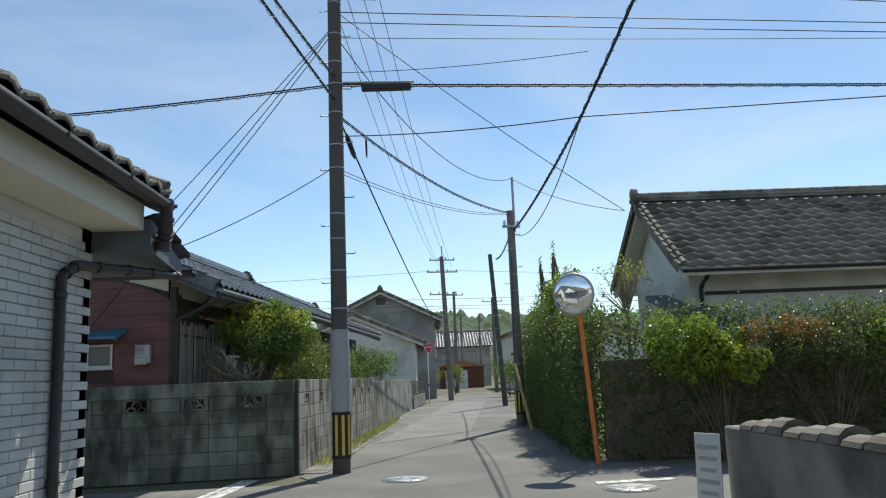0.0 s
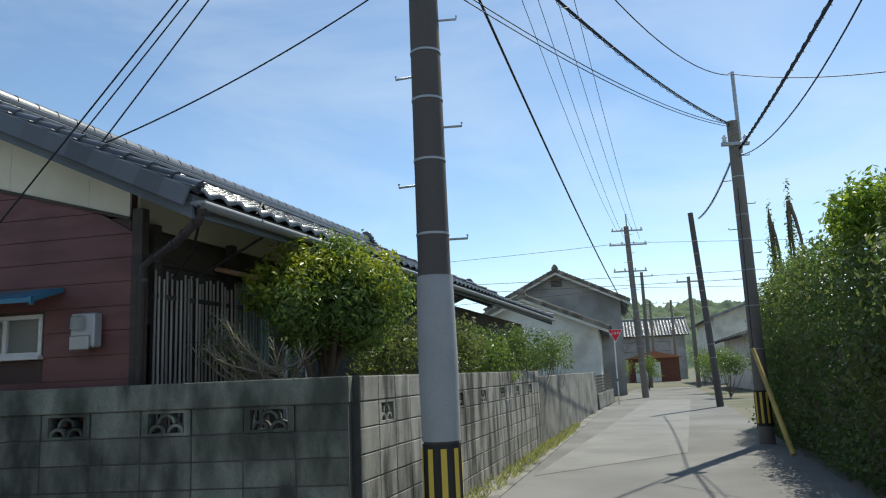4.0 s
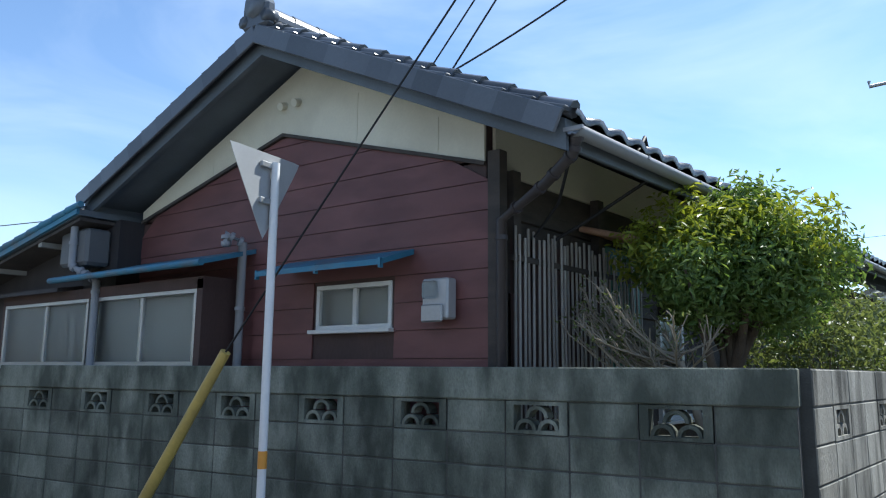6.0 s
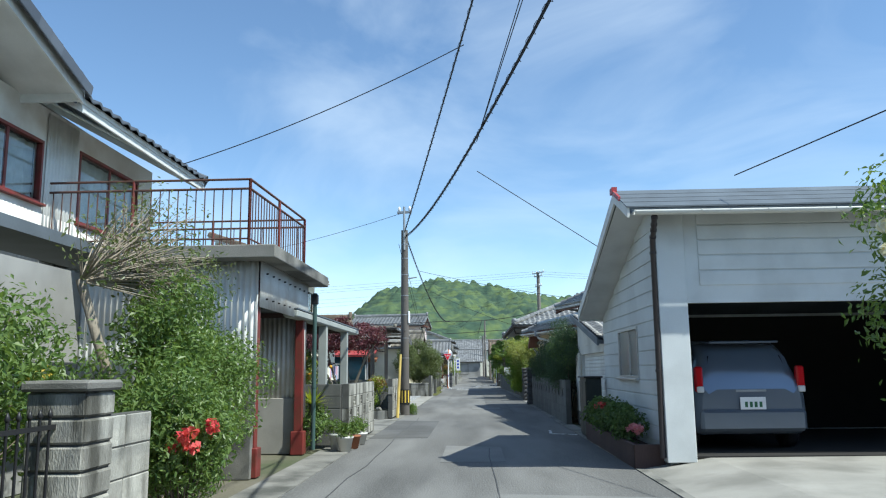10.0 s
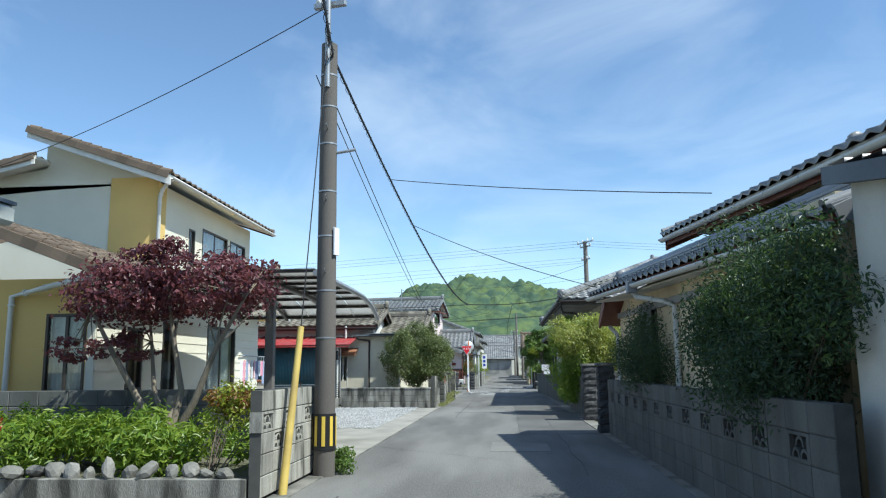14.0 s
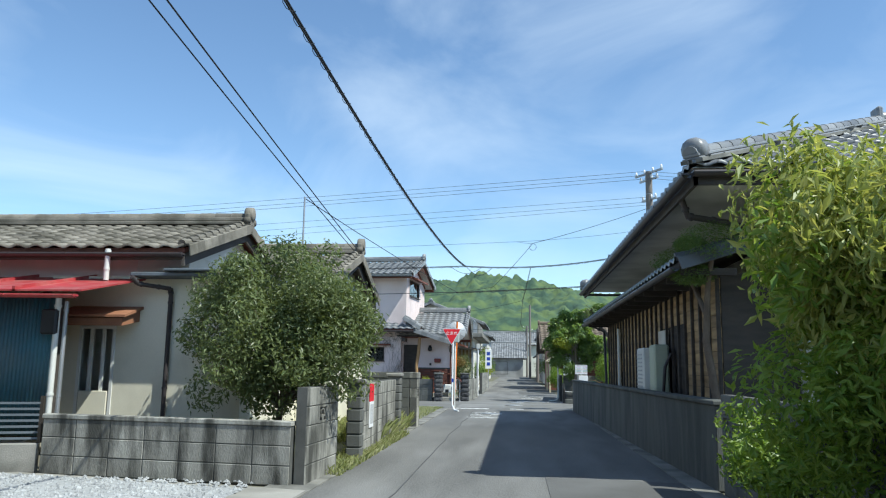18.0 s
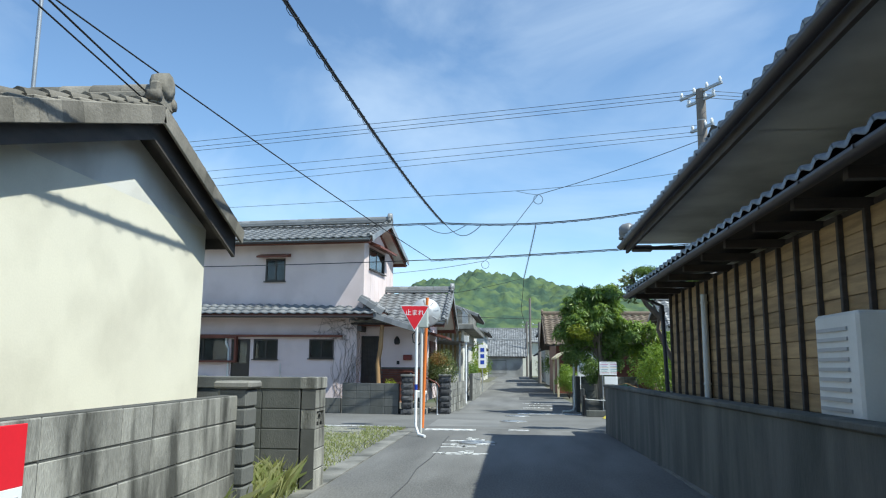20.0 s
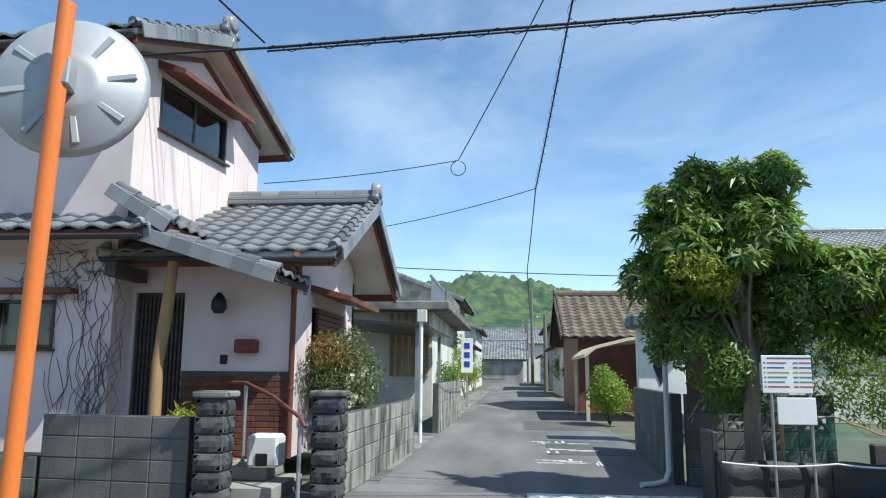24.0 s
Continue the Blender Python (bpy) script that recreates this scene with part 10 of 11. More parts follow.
part("foliage", np_mesh("geranium", v, f, L_DARK), L_DARK, PB)
for mt, c, n in ((P_RED, (-21.0, 10.52, 0.66), 11), (P_PINK, (-18.9, 10.6, 0.45), 9), (P_YEL, (-21.5, 10.6, 0.6), 2)):
    v, f = leaf_cloud(clumps(c, (0.45, 0.1, 0.06), n, 0.035, 83), 50 * n, 0.03, 83, 1.2)
    part("blossom", np_mesh("blossom", v, f, mt), mt, PB)
# citrus behind the pale wall
CT = plant("citrus_shrub", (-23.0, 5.0, 0), "citrus bush bearing orange fruit", "shrub", L_OLIVE, clumps((-22.9, 5.0, 1.1), (0.95, 0.6, 0.55), 22, 0.26, 84), 5200, 0.075, 84, tips=16, r0=0.014, extra=(("new_leaves", L_LIME, clumps((-22.7, 5.1, 1.25), (0.8, 0.5, 0.4), 12, 0.18, 85), 1200, 0.07, 2.4),))
fr = MB()
fr.lathe((0, 0, 0), [(0.005, -0.035), (0.025, -0.026), (0.035, 0), (0.025, 0.026), (0.005, 0.035)], 10)
fme = fr.mesh("fruit", P_ORANGE)
for k in range(22):
    piece("fruit", fme, CT, Matrix.Translation((-22.9 + g.uniform(-0.95, 0.95), 5.25 + g.uniform(-0.3, 0.4), 1.1 + g.uniform(-0.4, 0.45))))
# grey pergola posts
M_PERG = material("grey_green_paint", (0.4, 0.42, 0.39), 0.6, (0.33, 0.35, 0.33), 3, fine=60, fine_amt=0.12, bump=0.12)
PG = thing("pergola", (-23, 5.7, 0), "grey painted pergola with a flat roof over the garden", "pergola")
for x in (-21.9, -24.1):
    mb = MB()
    mb.box(x - 0.07, 5.75, 0, x + 0.07, 5.89, 2.05, 0.006)
    part("post", mb, M_PERG, PG)
mb = MB()
mb.box(-25.4, 5.7, 2.05, -19.5, 5.92, 2.16, 0.02)
part("beam", mb, M_PERG, PG)
for k in range(7):
    mb = MB()
    mb.box(-25.2 + k * 0.85, 3.2, 2.08, -25.14 + k * 0.85, 5.6, 2.15)
    part("rafter", mb, M_BROWN_W, PG)
mb = MB()
mb.box(-25.4, 3.2, 2.165, -19.5, 5.92, 2.185)
part("roof_sheet", mb, M_FASCIA, PG)
# red maple and the planted bed
tr = [(-29.9, 4.85, 0.1, 0.075), (-29.88, 4.8, 0.6, 0.065), (-29.95, 4.85, 0.95, 0.055)]
mp = clumps((-30.0, 4.25, 2.15), (0.85, 0.8, 0.5), 34, 0.17, 86, 0.34, low=-0.7) + clumps((-30.0, 5.35, 2.2), (0.8, 0.75, 0.5), 30, 0.16, 186, 0.34, low=-0.7) + clumps((-30.0, 4.1, 1.5), (0.75, 0.75, 0.3), 16, 0.15, 286, 0.36, low=-0.7) + clumps((-30.0, 4.85, 2.6), (0.5, 0.7, 0.3), 12, 0.16, 386, 0.4)
mp += [(-30.0, 4.3, 2.15, 0.8, 0.75, 0.42), (-30.0, 5.3, 2.2, 0.75, 0.7, 0.42)]
plant("red_maple", (-29.9, 4.85, 0), "spreading red-leaved maple in the planted bed", "tree", L_MAPLE, mp, 12500, 0.056, 86, trunk=tr, bark=M_BARK_L, r0=0.012, tips=60, mains=[[(-29.9, 4.85, 0.45, 0.05), (-29.85, 4.5, 0.9, 0.04), (-29.8, 4.15, 1.5, 0.03), (-29.8, 3.9, 1.95, 0.018)], [(-29.9, 4.85, 0.5, 0.045), (-29.95, 4.95, 1.0, 0.038), (-29.9, 4.85, 1.6, 0.028), (-29.8, 4.8, 2.2, 0.016)], [(-29.9, 4.85, 0.4, 0.05), (-29.85, 5.15, 0.9, 0.04), (-29.8, 5.4, 1.5, 0.03), (-29.7, 5.75, 2.05, 0.016)], [(-29.92, 4.8, 0.55, 0.035), (-30.2, 4.5, 1.05, 0.03), (-30.5, 4.3, 1.6, 0.02), (-30.6, 4.2, 2.0, 0.012)]], aspect=1.5)
plant("bed_plants", (-29.8, 4.2, 0), "lush green bed plants with a few red flowers", "flower bed", L_BRIGHT, clumps((-29.75, 3.4, 0.45), (0.9, 2.7, 0.3), 80, 0.22, 87), 13000, 0.1, 87, tips=10, r0=0.008, aspect=3.2, extra=(("red_flowers", P_RED, clumps((-29.7, 2.6, 0.62), (0.4, 1.2, 0.1), 14, 0.06, 88), 300, 0.04, 1.3),))
plant("bed_plants", (-28.85, 5.7, 0), "reddish young shrub in the planted bed", "shrub", L_LIME, clumps((-29.2, 5.85, 0.75), (0.25, 0.25, 0.35), 12, 0.14, 89), 1300, 0.05, 89, tips=12, r0=0.008, extra=(("red_leaves", L_RUST, clumps((-29.1, 5.85, 0.95), (0.22, 0.22, 0.2), 8, 0.1, 90), 500, 0.05, 2.0),))
BD = thing("rock_border", (-28.7, 4, 0), "low border of rounded garden rocks on a block footing", "border")
mb = MB()
mb.box(-28.72, 1.0, 0, -28.6, 6.2, 0.22, 0.008)
part("footing", mb, M_BLOCK, BD)
mb = MB()
mb.box(-30.9, 1.0, 0, -28.72, 6.2, 0.16)
part("soil", mb, M_GROUND, BD)


def rock_mesh(seed, mat):
    r = random.Random(seed)
    bm = bmesh.new()
    bmesh.ops.create_icosphere(bm, subdivisions=2, radius=1.0)
    for vv in bm.verts:
        q = noise.noise(vv.co * 1.1 + Vector((seed * 3.1, 0, 0)))
        vv.co *= 1 + 0.35 * q
        vv.co.z *= 0.7
    me = bpy.data.meshes.new("rock")
    bm.to_mesh(me)
    bm.free()
    me.materials.append(mat)
    return me


ROCKS = [rock_mesh(k, M_ROCK) for k in range(5)]
g = random.Random(12)
for k in range(26):
    s = g.uniform(0.05, 0.11)
    m = Matrix.Translation((-28.72 + g.uniform(-0.08, 0.05), 1.1 + k * 0.195, 0.26 + g.uniform(-0.02, 0.03))) @ Euler((g.uniform(0, 6), g.uniform(-0.3, 0.3), g.uniform(0, 6))).to_matrix().to_4x4() @ Matrix.Diagonal((s, s * g.uniform(0.8, 1.5), s, 1))
    piece("rock", ROCKS[k % 5], BD, m)
plant("pole_weeds", (-31.0, 6.62, 0), "tuft of green weeds at the foot of the pole", "weeds", L_MID, clumps((-30.75, 6.68, 0.14), (0.2, 0.12, 0.12), 8, 0.1, 91), 900, 0.05, 91, tips=6, r0=0.005)
# dark hedge before the beige house
plant("loose_hedge", (-28, 10.85, 0), "dark feathery hedge leaning over the block wall", "hedge", L_DEEP, clumps((-27.9, 10.75, 1.5), (1.9, 0.3, 0.85), 84, 0.27, 92, low=-0.9), 30000, 0.05, 92, tips=60, r0=0.014, aspect=3.0, extra=(("pale_growth", L_DARK, clumps((-27.8, 10.7, 1.6), (1.7, 0.3, 0.62), 40, 0.2, 93), 6000, 0.05, 3.0),))
plant("loose_hedge", (-33.4, 10.85, 0), "dark feathery shrub leaning over the block wall", "shrub", L_DEEP, clumps((-32.6, 10.68, 1.4), (1.3, 0.27, 0.62), 50, 0.24, 94, low=-0.9), 13000, 0.045, 94, tips=20, r0=0.012, aspect=3.2)
# drooping lime-green tree by the gate
wt = [(-42.1, 11.0, 0, 0.08), (-42.05, 11.0, 0.6, 0.07), (-42.15, 10.9, 1.3, 0.06)]
# a darker leaf layer paints the crown's shaded gaps by colour
plant("weeping_tree", (-42.1, 11.0, 0), "drooping yellow-green tree spilling over the wall", "tree", L_WEEP, clumps((-42.2, 10.95, 1.8), (1.15, 1.15, 0.8), 80, 0.26, 95, 1.35, low=-0.8), 24000, 0.088, 95, trunk=wt, r0=0.022, tips=50, aspect=3.2, droop=1.4, extra=(("shaded_leaves", L_BRIGHT, clumps((-42.2, 10.95, 1.7), (0.95, 1.05, 0.75), 60, 0.25, 195, 1.3, low=-0.9), 8000, 0.09, 3.0), ("inner_leaves", L_BRIGHT, clumps((-42.2, 10.7, 0.95), (0.95, 0.75, 0.65), 44, 0.22, 96, low=-0.9), 9500, 0.065, 2.8),))
plant("dark_shrub", (-40.5, 12.4, 0), "dark glossy green shrub in the garden", "shrub", L_DARK, clumps((-40.6, 12.6, 1.5), (2.6, 0.7, 1.0), 60, 0.32, 97), 17000, 0.07, 97, tips=20, r0=0.016)
plant("low_green_shrub", (-44.3, 10.75, 0), "fresh green shrub sprawling over the kerb", "shrub", L_BRIGHT, clumps((-44.0, 10.5, 0.5), (0.9, 0.3, 0.42), 22, 0.2, 98), 3800, 0.06, 98, tips=14, r0=0.01)
# olive tree by the gravel
ot = [(-46.95, 5.7, 0, 0.05), (-46.95, 5.72, 0.7, 0.04)]
plant("grey_green_tree", (-46.95, 5.7, 0), "round grey-green shrub tree with many thin stems", "tree", L_OLIVE, clumps((-46.95, 5.72, 1.62), (1.15, 1.25, 1.15), 140, 0.25, 99, low=-0.95), 46000, 0.064, 99, trunk=ot, bark=M_BARK_L, r0=0.018, tips=60, aspect=2.6)
# cloud-pruned pine by the timber house
PN = thing("pruned_pine", (-47.4, 10.95, 0), "cloud-pruned pine with dense green pads", "tree")
mb = MB()
mb.tube([(-47.4, 10.95, 0), (-47.3, 10.95, 0.9), (-47.5, 10.9, 1.6), (-47.3, 10.9, 2.3), (-46.9, 10.88, 2.65)], [0.06, 0.05, 0.045, 0.035, 0.025], 8)
mb.tube([(-47.4, 10.9, 1.9), (-47.8, 10.85, 2.3), (-48.2, 10.78, 2.6)], [0.035, 0.03, 0.02], 7)
mb.tube([(-47.8, 10.85, 2.3), (-47.78, 10.82, 2.75)], [0.02, 0.014], 6)
part("trunk", mb, M_BARK, PN)
for k, (x, y, z, r) in enumerate(((-46.85, 10.85, 2.76, 0.36), (-48.2, 10.75, 2.68, 0.34), (-47.3, 10.72, 2.42, 0.27), (-47.75, 10.8, 2.85, 0.2))):
    v, f = leaf_cloud([(x, y, z, r, r, r * 0.55)], 2200, 0.045, 110 + k, 5.0, 0.7, 1.5)
    part("needle_pad", np_mesh("pad", v, f, L_MID), L_MID, PN)
# corner garden past the timber house
PT = thing("pollarded_tree", (-61.0, 11.65, 0), "gnarled dark tree pruned into flat leafy pads", "tree")
mb = MB()
mb.tube([(-61.0, 11.65, 0), (-61.05, 11.68, 0.7), (-61.0, 11.62, 1.4), (-61.1, 11.72, 2.1), (-61.05, 11.7, 2.75)], [0.11, 0.1, 0.1, 0.09, 0.075], 10)
part("trunk", mb, M_BARK, PT)
for k, pts in enumerate((((-61.05, 11.66, 1.2), (-61.3, 11.5, 1.6), (-61.35, 11.35, 2.0), (-61.3, 11.42, 2.45)), ((-61.3, 11.42, 2.2), (-61.4, 11.15, 2.5), (-61.35, 10.95, 2.85), (-61.3, 10.85, 3.05)), ((-61.08, 11.7, 2.6), (-61.2, 11.5, 2.7), (-61.3, 11.2, 2.85)), ((-61.0, 11.7, 2.3), (-60.7, 11.9, 2.6), (-60.5, 12.0, 2.7)))):
    mb = MB()
    n = len(pts)
    mb.tube(pts, [0.06 - 0.035 * i / n for i in range(n)], 8)
    part("limb", mb, M_BARK, PT)
for k, (x, y, z, r) in enumerate(((-61.3, 11.2, 3.1, 0.36), (-61.3, 11.5, 3.0, 0.26), (-60.5, 12.0, 2.85, 0.35))):
    v, f = leaf_cloud(clumps((x, y, z), (r, r, 0.12), 10, 0.13, 120 + k, 0.6), 1500, 0.06, 120 + k, 3.0, 0.5, 0.8)
    part("leaf_pad", np_mesh("pad", v, f, L_MID), L_MID, PT)
for k, c in enumerate(((-61.35, 10.82, 2.85, 0.22, 0.25, 0.32), (-60.95, 11.75, 1.3, 0.25, 0.25, 0.2))):
    v, f = leaf_cloud([c], 210, 0.13, 128 + k, 3.0, 0.3, 0.2, 0.8)
    part("leaf_tuft", np_mesh("tuft", v, f, L_OLIVE), L_OLIVE, PT)
plant("garden_shrub", (-62.3, 11.7, 0), "leafy green garden shrub", "shrub", L_BRIGHT, clumps((-61.9, 11.7, 1.15), (0.7, 0.7, 0.55), 24, 0.24, 121), 5000, 0.06, 121, tips=20, r0=0.012)
plant("garden_shrub", (-60.2, 12.2, 0), "leafy green garden shrub", "shrub", L_MID, clumps((-60.2, 12.2, 1.2), (0.7, 0.7, 0.6), 24, 0.24, 122), 5000, 0.06, 122, tips=20, r0=0.012)
bt3 = [(-67.0, 10.85, 0, 0.1), (-67.0, 10.82, 0.7, 0.085), (-67.05, 10.85, 1.3, 0.08), (-67.0, 10.8, 2.0, 0.06)]
lobes = [(-67.1, 10.3, 2.95, 0.5), (-67.0, 10.9, 3.2, 0.42), (-67.2, 11.35, 2.85, 0.42), (-66.9, 10.2, 2.25, 0.45), (-66.85, 10.75, 2.45, 0.5), (-67.1, 11.55, 2.1, 0.42), (-67.3, 10.1, 1.6, 0.42), (-66.9, 10.45, 1.4, 0.42), (-67.2, 11.3, 1.45, 0.45), (-67.1, 10.95, 1.8, 0.5), (-67.4, 10.7, 1.1, 0.45), (-67.4, 10.4, 2.0, 0.5), (-67.3, 11.1, 2.3, 0.5), (-67.5, 10.7, 2.6, 0.55), (-67.3, 10.9, 2.9, 0.45), (-67.0, 10.5, 2.65, 0.5), (-67.2, 11.35, 1.9, 0.45)]
upper = [q for k, l in enumerate(lobes[:6] + lobes[11:]) for q in clumps(l[:3], (l[3], l[3], l[3] * 0.75), 7, l[3] * 0.45, 400 + k, 0.8, low=-0.6)]
lower = [q for k, l in enumerate(lobes[6:11]) for q in clumps(l[:3], (l[3], l[3], l[3] * 0.9), 8, l[3] * 0.42, 430 + k, 0.9, low=-0.9)]
BT = plant("broadleaf_tree", (-67.0, 10.85, 0), "broadleaf evergreen tree with whorls of long leaves", "tree", L_MID, lower + upper, 24000, 0.08, 123, trunk=bt3, bark=M_BARK_L, r0=0.03, tips=46, aspect=2.8, extra=(("yellow_leaves", L_LIME, clumps((-66.55, 10.2, 2.15), (0.3, 0.4, 0.25), 12, 0.13, 125), 1300, 0.06, 2.4),))
v, f = rosettes(upper, 1500, 0.15, 124)
part("whorled_foliage", np_mesh("whorled_foliage", v, f, L_MID), L_MID, BT)
v, f = rosettes(upper, 1300, 0.14, 125)
part("new_leaves", np_mesh("new_leaves", v, f, L_BRIGHT), L_BRIGHT, BT)
lq = [q for k, c in enumerate(((-67.1, 12.0, 2.2), (-67.2, 12.5, 1.95), (-67.0, 12.3, 1.55), (-67.1, 11.9, 1.65))) for q in clumps(c, (0.34, 0.36, 0.25), 5, 0.15, 450 + k)]
LQ = plant("loquat_tree", (-67.2, 12.4, 0), "smaller loquat tree with long green leaves", "tree", L_MID, lq, 3500, 0.08, 126, trunk=[(-67.2, 12.4, 0, 0.05), (-67.2, 12.3, 0.9, 0.04), (-67.15, 12.25, 1.4, 0.03)], r0=0.02, tips=18, aspect=3.2)
v, f = rosettes(lq, 260, 0.21, 127, 8, 4.2)
part("whorled_foliage", np_mesh("whorled_foliage", v, f, L_BRIGHT), L_BRIGHT, LQ)
plant("bamboo_clump", (-67.6, 13.6, 0), "bright green bamboo-like thicket", "shrub", L_BRIGHT, clumps((-67.9, 13.2, 1.1), (0.7, 1.7, 0.95), 50, 0.26, 127), 9000, 0.08, 127, tips=30, r0=0.01, aspect=4.5)
# bush with white flowers beside the entrance
plant("rose_bush", (-68.2, 6.35, 0), "bushy rose with white blossoms behind the wall", "shrub", L_OLIVE, clumps((-68.3, 6.4, 1.05), (0.85, 0.34, 0.6), 34, 0.22, 128), 7500, 0.05, 128, tips=24, r0=0.012, extra=(("white_blossom", P_WHITE, clumps((-68.3, 6.6, 0.95), (0.7, 0.25, 0.35), 18, 0.05, 129), 420, 0.05, 1.3), ("red_leaves", L_RUST, clumps((-67.8, 6.4, 1.4), (0.4, 0.25, 0.25), 10, 0.15, 130), 700, 0.05, 2.2)))
plant("round_shrub", (-77.8, 10.75, 0), "round bright green shrub beside the carport", "shrub", L_BRIGHT, clumps((-77.8, 10.65, 0.75), (0.85, 0.55, 0.55), 26, 0.24, 131, low=-0.8), 5200, 0.075, 131, tips=16, r0=0.012)
plant("step_plant", (-66.75, 5.2, 0), "small leafy plant at the entrance steps", "plant", L_LIME, clumps((-66.6, 5.15, 0.62), (0.2, 0.2, 0.28), 8, 0.12, 132), 500, 0.1, 132, tips=8, r0=0.006, aspect=4.0)
for k, (x, y, r, h, lf) in enumerate(((-82, 6.3, 0.6, 1.8, L_MID), (-88, 6.2, 0.9, 2.6, L_BRIGHT), (-95, 6.2, 0.7, 1.8, L_LIME), (-92, 11.2, 0.8, 2.0, L_MID), (-102, 11.3, 0.9, 2.4, L_MID), (-108, 5.9, 0.9, 2.2, L_MID), (-118, 11.3, 0.8, 2.2, L_OLIVE), (2.0, 56, 0.8, 2.0, L_MID), (0.4, 66, 0.9, 2.6, L_BRIGHT), (6.0, 62, 1.0, 2.6, L_DARK), (4.6, 40, 0.8, 2.4, L_DARK), (4.9, 46, 0.9, 2.2, L_MID))):
    plant("garden_shrub", (x, y, 0), "garden shrub beside the lane", "shrub", lf, clumps((x, y, h * 0.6), (r, r, h * 0.4), 12, r * 0.45, 140 + k), 1500, 0.11, 140 + k, tips=8, r0=0.02, group="shrubs down the lane")

# nets and fence in the corner garden
NT = thing("green_net_fence", (-66.6, 12.5, 0), "green plastic net strung between stakes", "fence")
mt = material("green_net", (0.03, 0.3, 0.2), 0.6, fine=60, fine_amt=0.25, bump=0.1)
nt, out = mt.node_tree, mt.node_tree.nodes["Material Output"]
see = nt.nodes.new("ShaderNodeBsdfTransparent")
both = nt.nodes.new("ShaderNodeMixShader")
both.inputs["Fac"].default_value = 0.3
nt.links.new(see.outputs["BSDF"], both.inputs[1])
nt.links.new(nt.nodes["Principled BSDF"].outputs["BSDF"], both.inputs[2])
nt.links.new(both.outputs["Shader"], out.inputs["Surface"])
mb = MB()
n = 60
top = [0.72 + 0.1 * math.sin(i * 0.31) + 0.05 * noise.noise((i * 0.4, 0, 7)) for i in range(n + 1)]
vs = [(-66.7 + 0.07 * noise.noise((i * 0.35, j * 0.5, 3)), 11.0 + 4.6 * i / n, 0.06 + (top[i] - 0.06) * j / 6) for i in range(n + 1) for j in range(7)]
mb.add(vs, [(i * 7 + j, i * 7 + j + 1, i * 7 + j + 8, i * 7 + j + 7) for i in range(n) for j in range(6)], True)
part("net_sheet", mb, mt, NT)
mb = MB()
mb.tube([(-66.7, 11.0 + 4.6 * i / n, top[i] + 0.005) for i in range(n + 1)], 0.008, 5)
part("top_cord", mb, M_LOG, NT)
for y in (11.0, 12.2, 13.6, 15.0):
    mb = MB()
    mb.tube([(-66.72, y, 0), (-66.7, y, 0.95)], 0.02, 6)
    part("stake", mb, M_LOG, NT)
CN = thing("folded_net", (-65.0, 11.4, 0), "crumpled yellow and green bird net on the kerb", "net")
for k, (cy, cm) in enumerate(((11.1, plain("yellow_net", (0.6, 0.5, 0.08), 0.8)), (11.9, mt))):
    mb = MB()
    n = 14
    vs = [(-65.35 - 0.35 * j / n + 0.03 * noise.noise((i, j, k)), cy - 0.4 + 0.85 * i / n, 0.012 + max(0, 0.15 * (1 - ((i - 7) / 7) ** 2) * (1 - ((j - 7) / 7) ** 2) * (1 + 0.9 * noise.noise((i * 0.6, j * 0.6, k * 4))))) for i in range(n + 1) for j in range(n + 1)]
    mb.add(vs, [(i * (n + 1) + j, i * (n + 1) + j + 1, (i + 1) * (n + 1) + j + 1, (i + 1) * (n + 1) + j) for i in range(n) for j in range(n)], True)
    part("net_fold", mb, cm, CN)

KB = thing("raised_bed", (-66.4, 12, 0), "low black sheet-faced bed edge with a white cord", "garden bed")
M_BLKSHEET = material("black_mulch_sheet", (0.022, 0.025, 0.026), 0.55, (0.04, 0.043, 0.042), 3, fine=50, fine_amt=0.3, bump=0.4, stain=(0.09, 0.085, 0.075), stain_scale=2.0, stain_amt=0.5)
g = random.Random(33)
for k in range(6):
    y0, n = 10.35 + k * 0.98, 8
    mb = MB()
    vs = [(-66.42 + 0.03 * noise.noise((i * 0.7, j * 0.9, k)) - 0.015 * j / 4, y0 + 0.97 * i / n, (0.44 + 0.03 * noise.noise((k, i * 0.4, 2))) * j / 4) for i in range(n + 1) for j in range(5)]
    back = [(x - 0.06, y, z) for x, y, z in vs]
    m = len(vs)
    f1 = [(i * 5 + j, (i + 1) * 5 + j, (i + 1) * 5 + j + 1, i * 5 + j + 1) for i in range(n) for j in range(4)]
    rim = [(i * 5 + 4, (i + 1) * 5 + 4, m + (i + 1) * 5 + 4, m + i * 5 + 4) for i in range(n)] + [(q * 5 + j, q * 5 + j + 1, m + q * 5 + j + 1, m + q * 5 + j) for q in (0, n) for j in range(4)]
    mb.add(vs + back, f1 + [tuple(m + q for q in reversed(t)) for t in f1] + rim, True)
    part("sheet_panel", mb, M_BLKSHEET, KB)
    mb = MB()
    mb.box(-66.5, y0 - 0.02, 0, -66.45, y0 + 0.03, 0.5 + g.uniform(0, 0.06), 0.006)
    part("stake", mb, M_WOOD_D, KB)
mb = MB()
mb.tube([(-66.38, 10.35 + 0.1 * i, 0.44 - 0.012 * (i % 10) * (10 - i % 10) / 10) for i in range(58)], 0.009, 6)
part("cord", mb, M_WHITE, KB, "white nylon cord")
mb = MB()
mb.box(-66.95, 10.3, 0, -66.5, 10.36, 0.7, 0.01)
part("end_board", mb, M_BLKSHEET, KB)
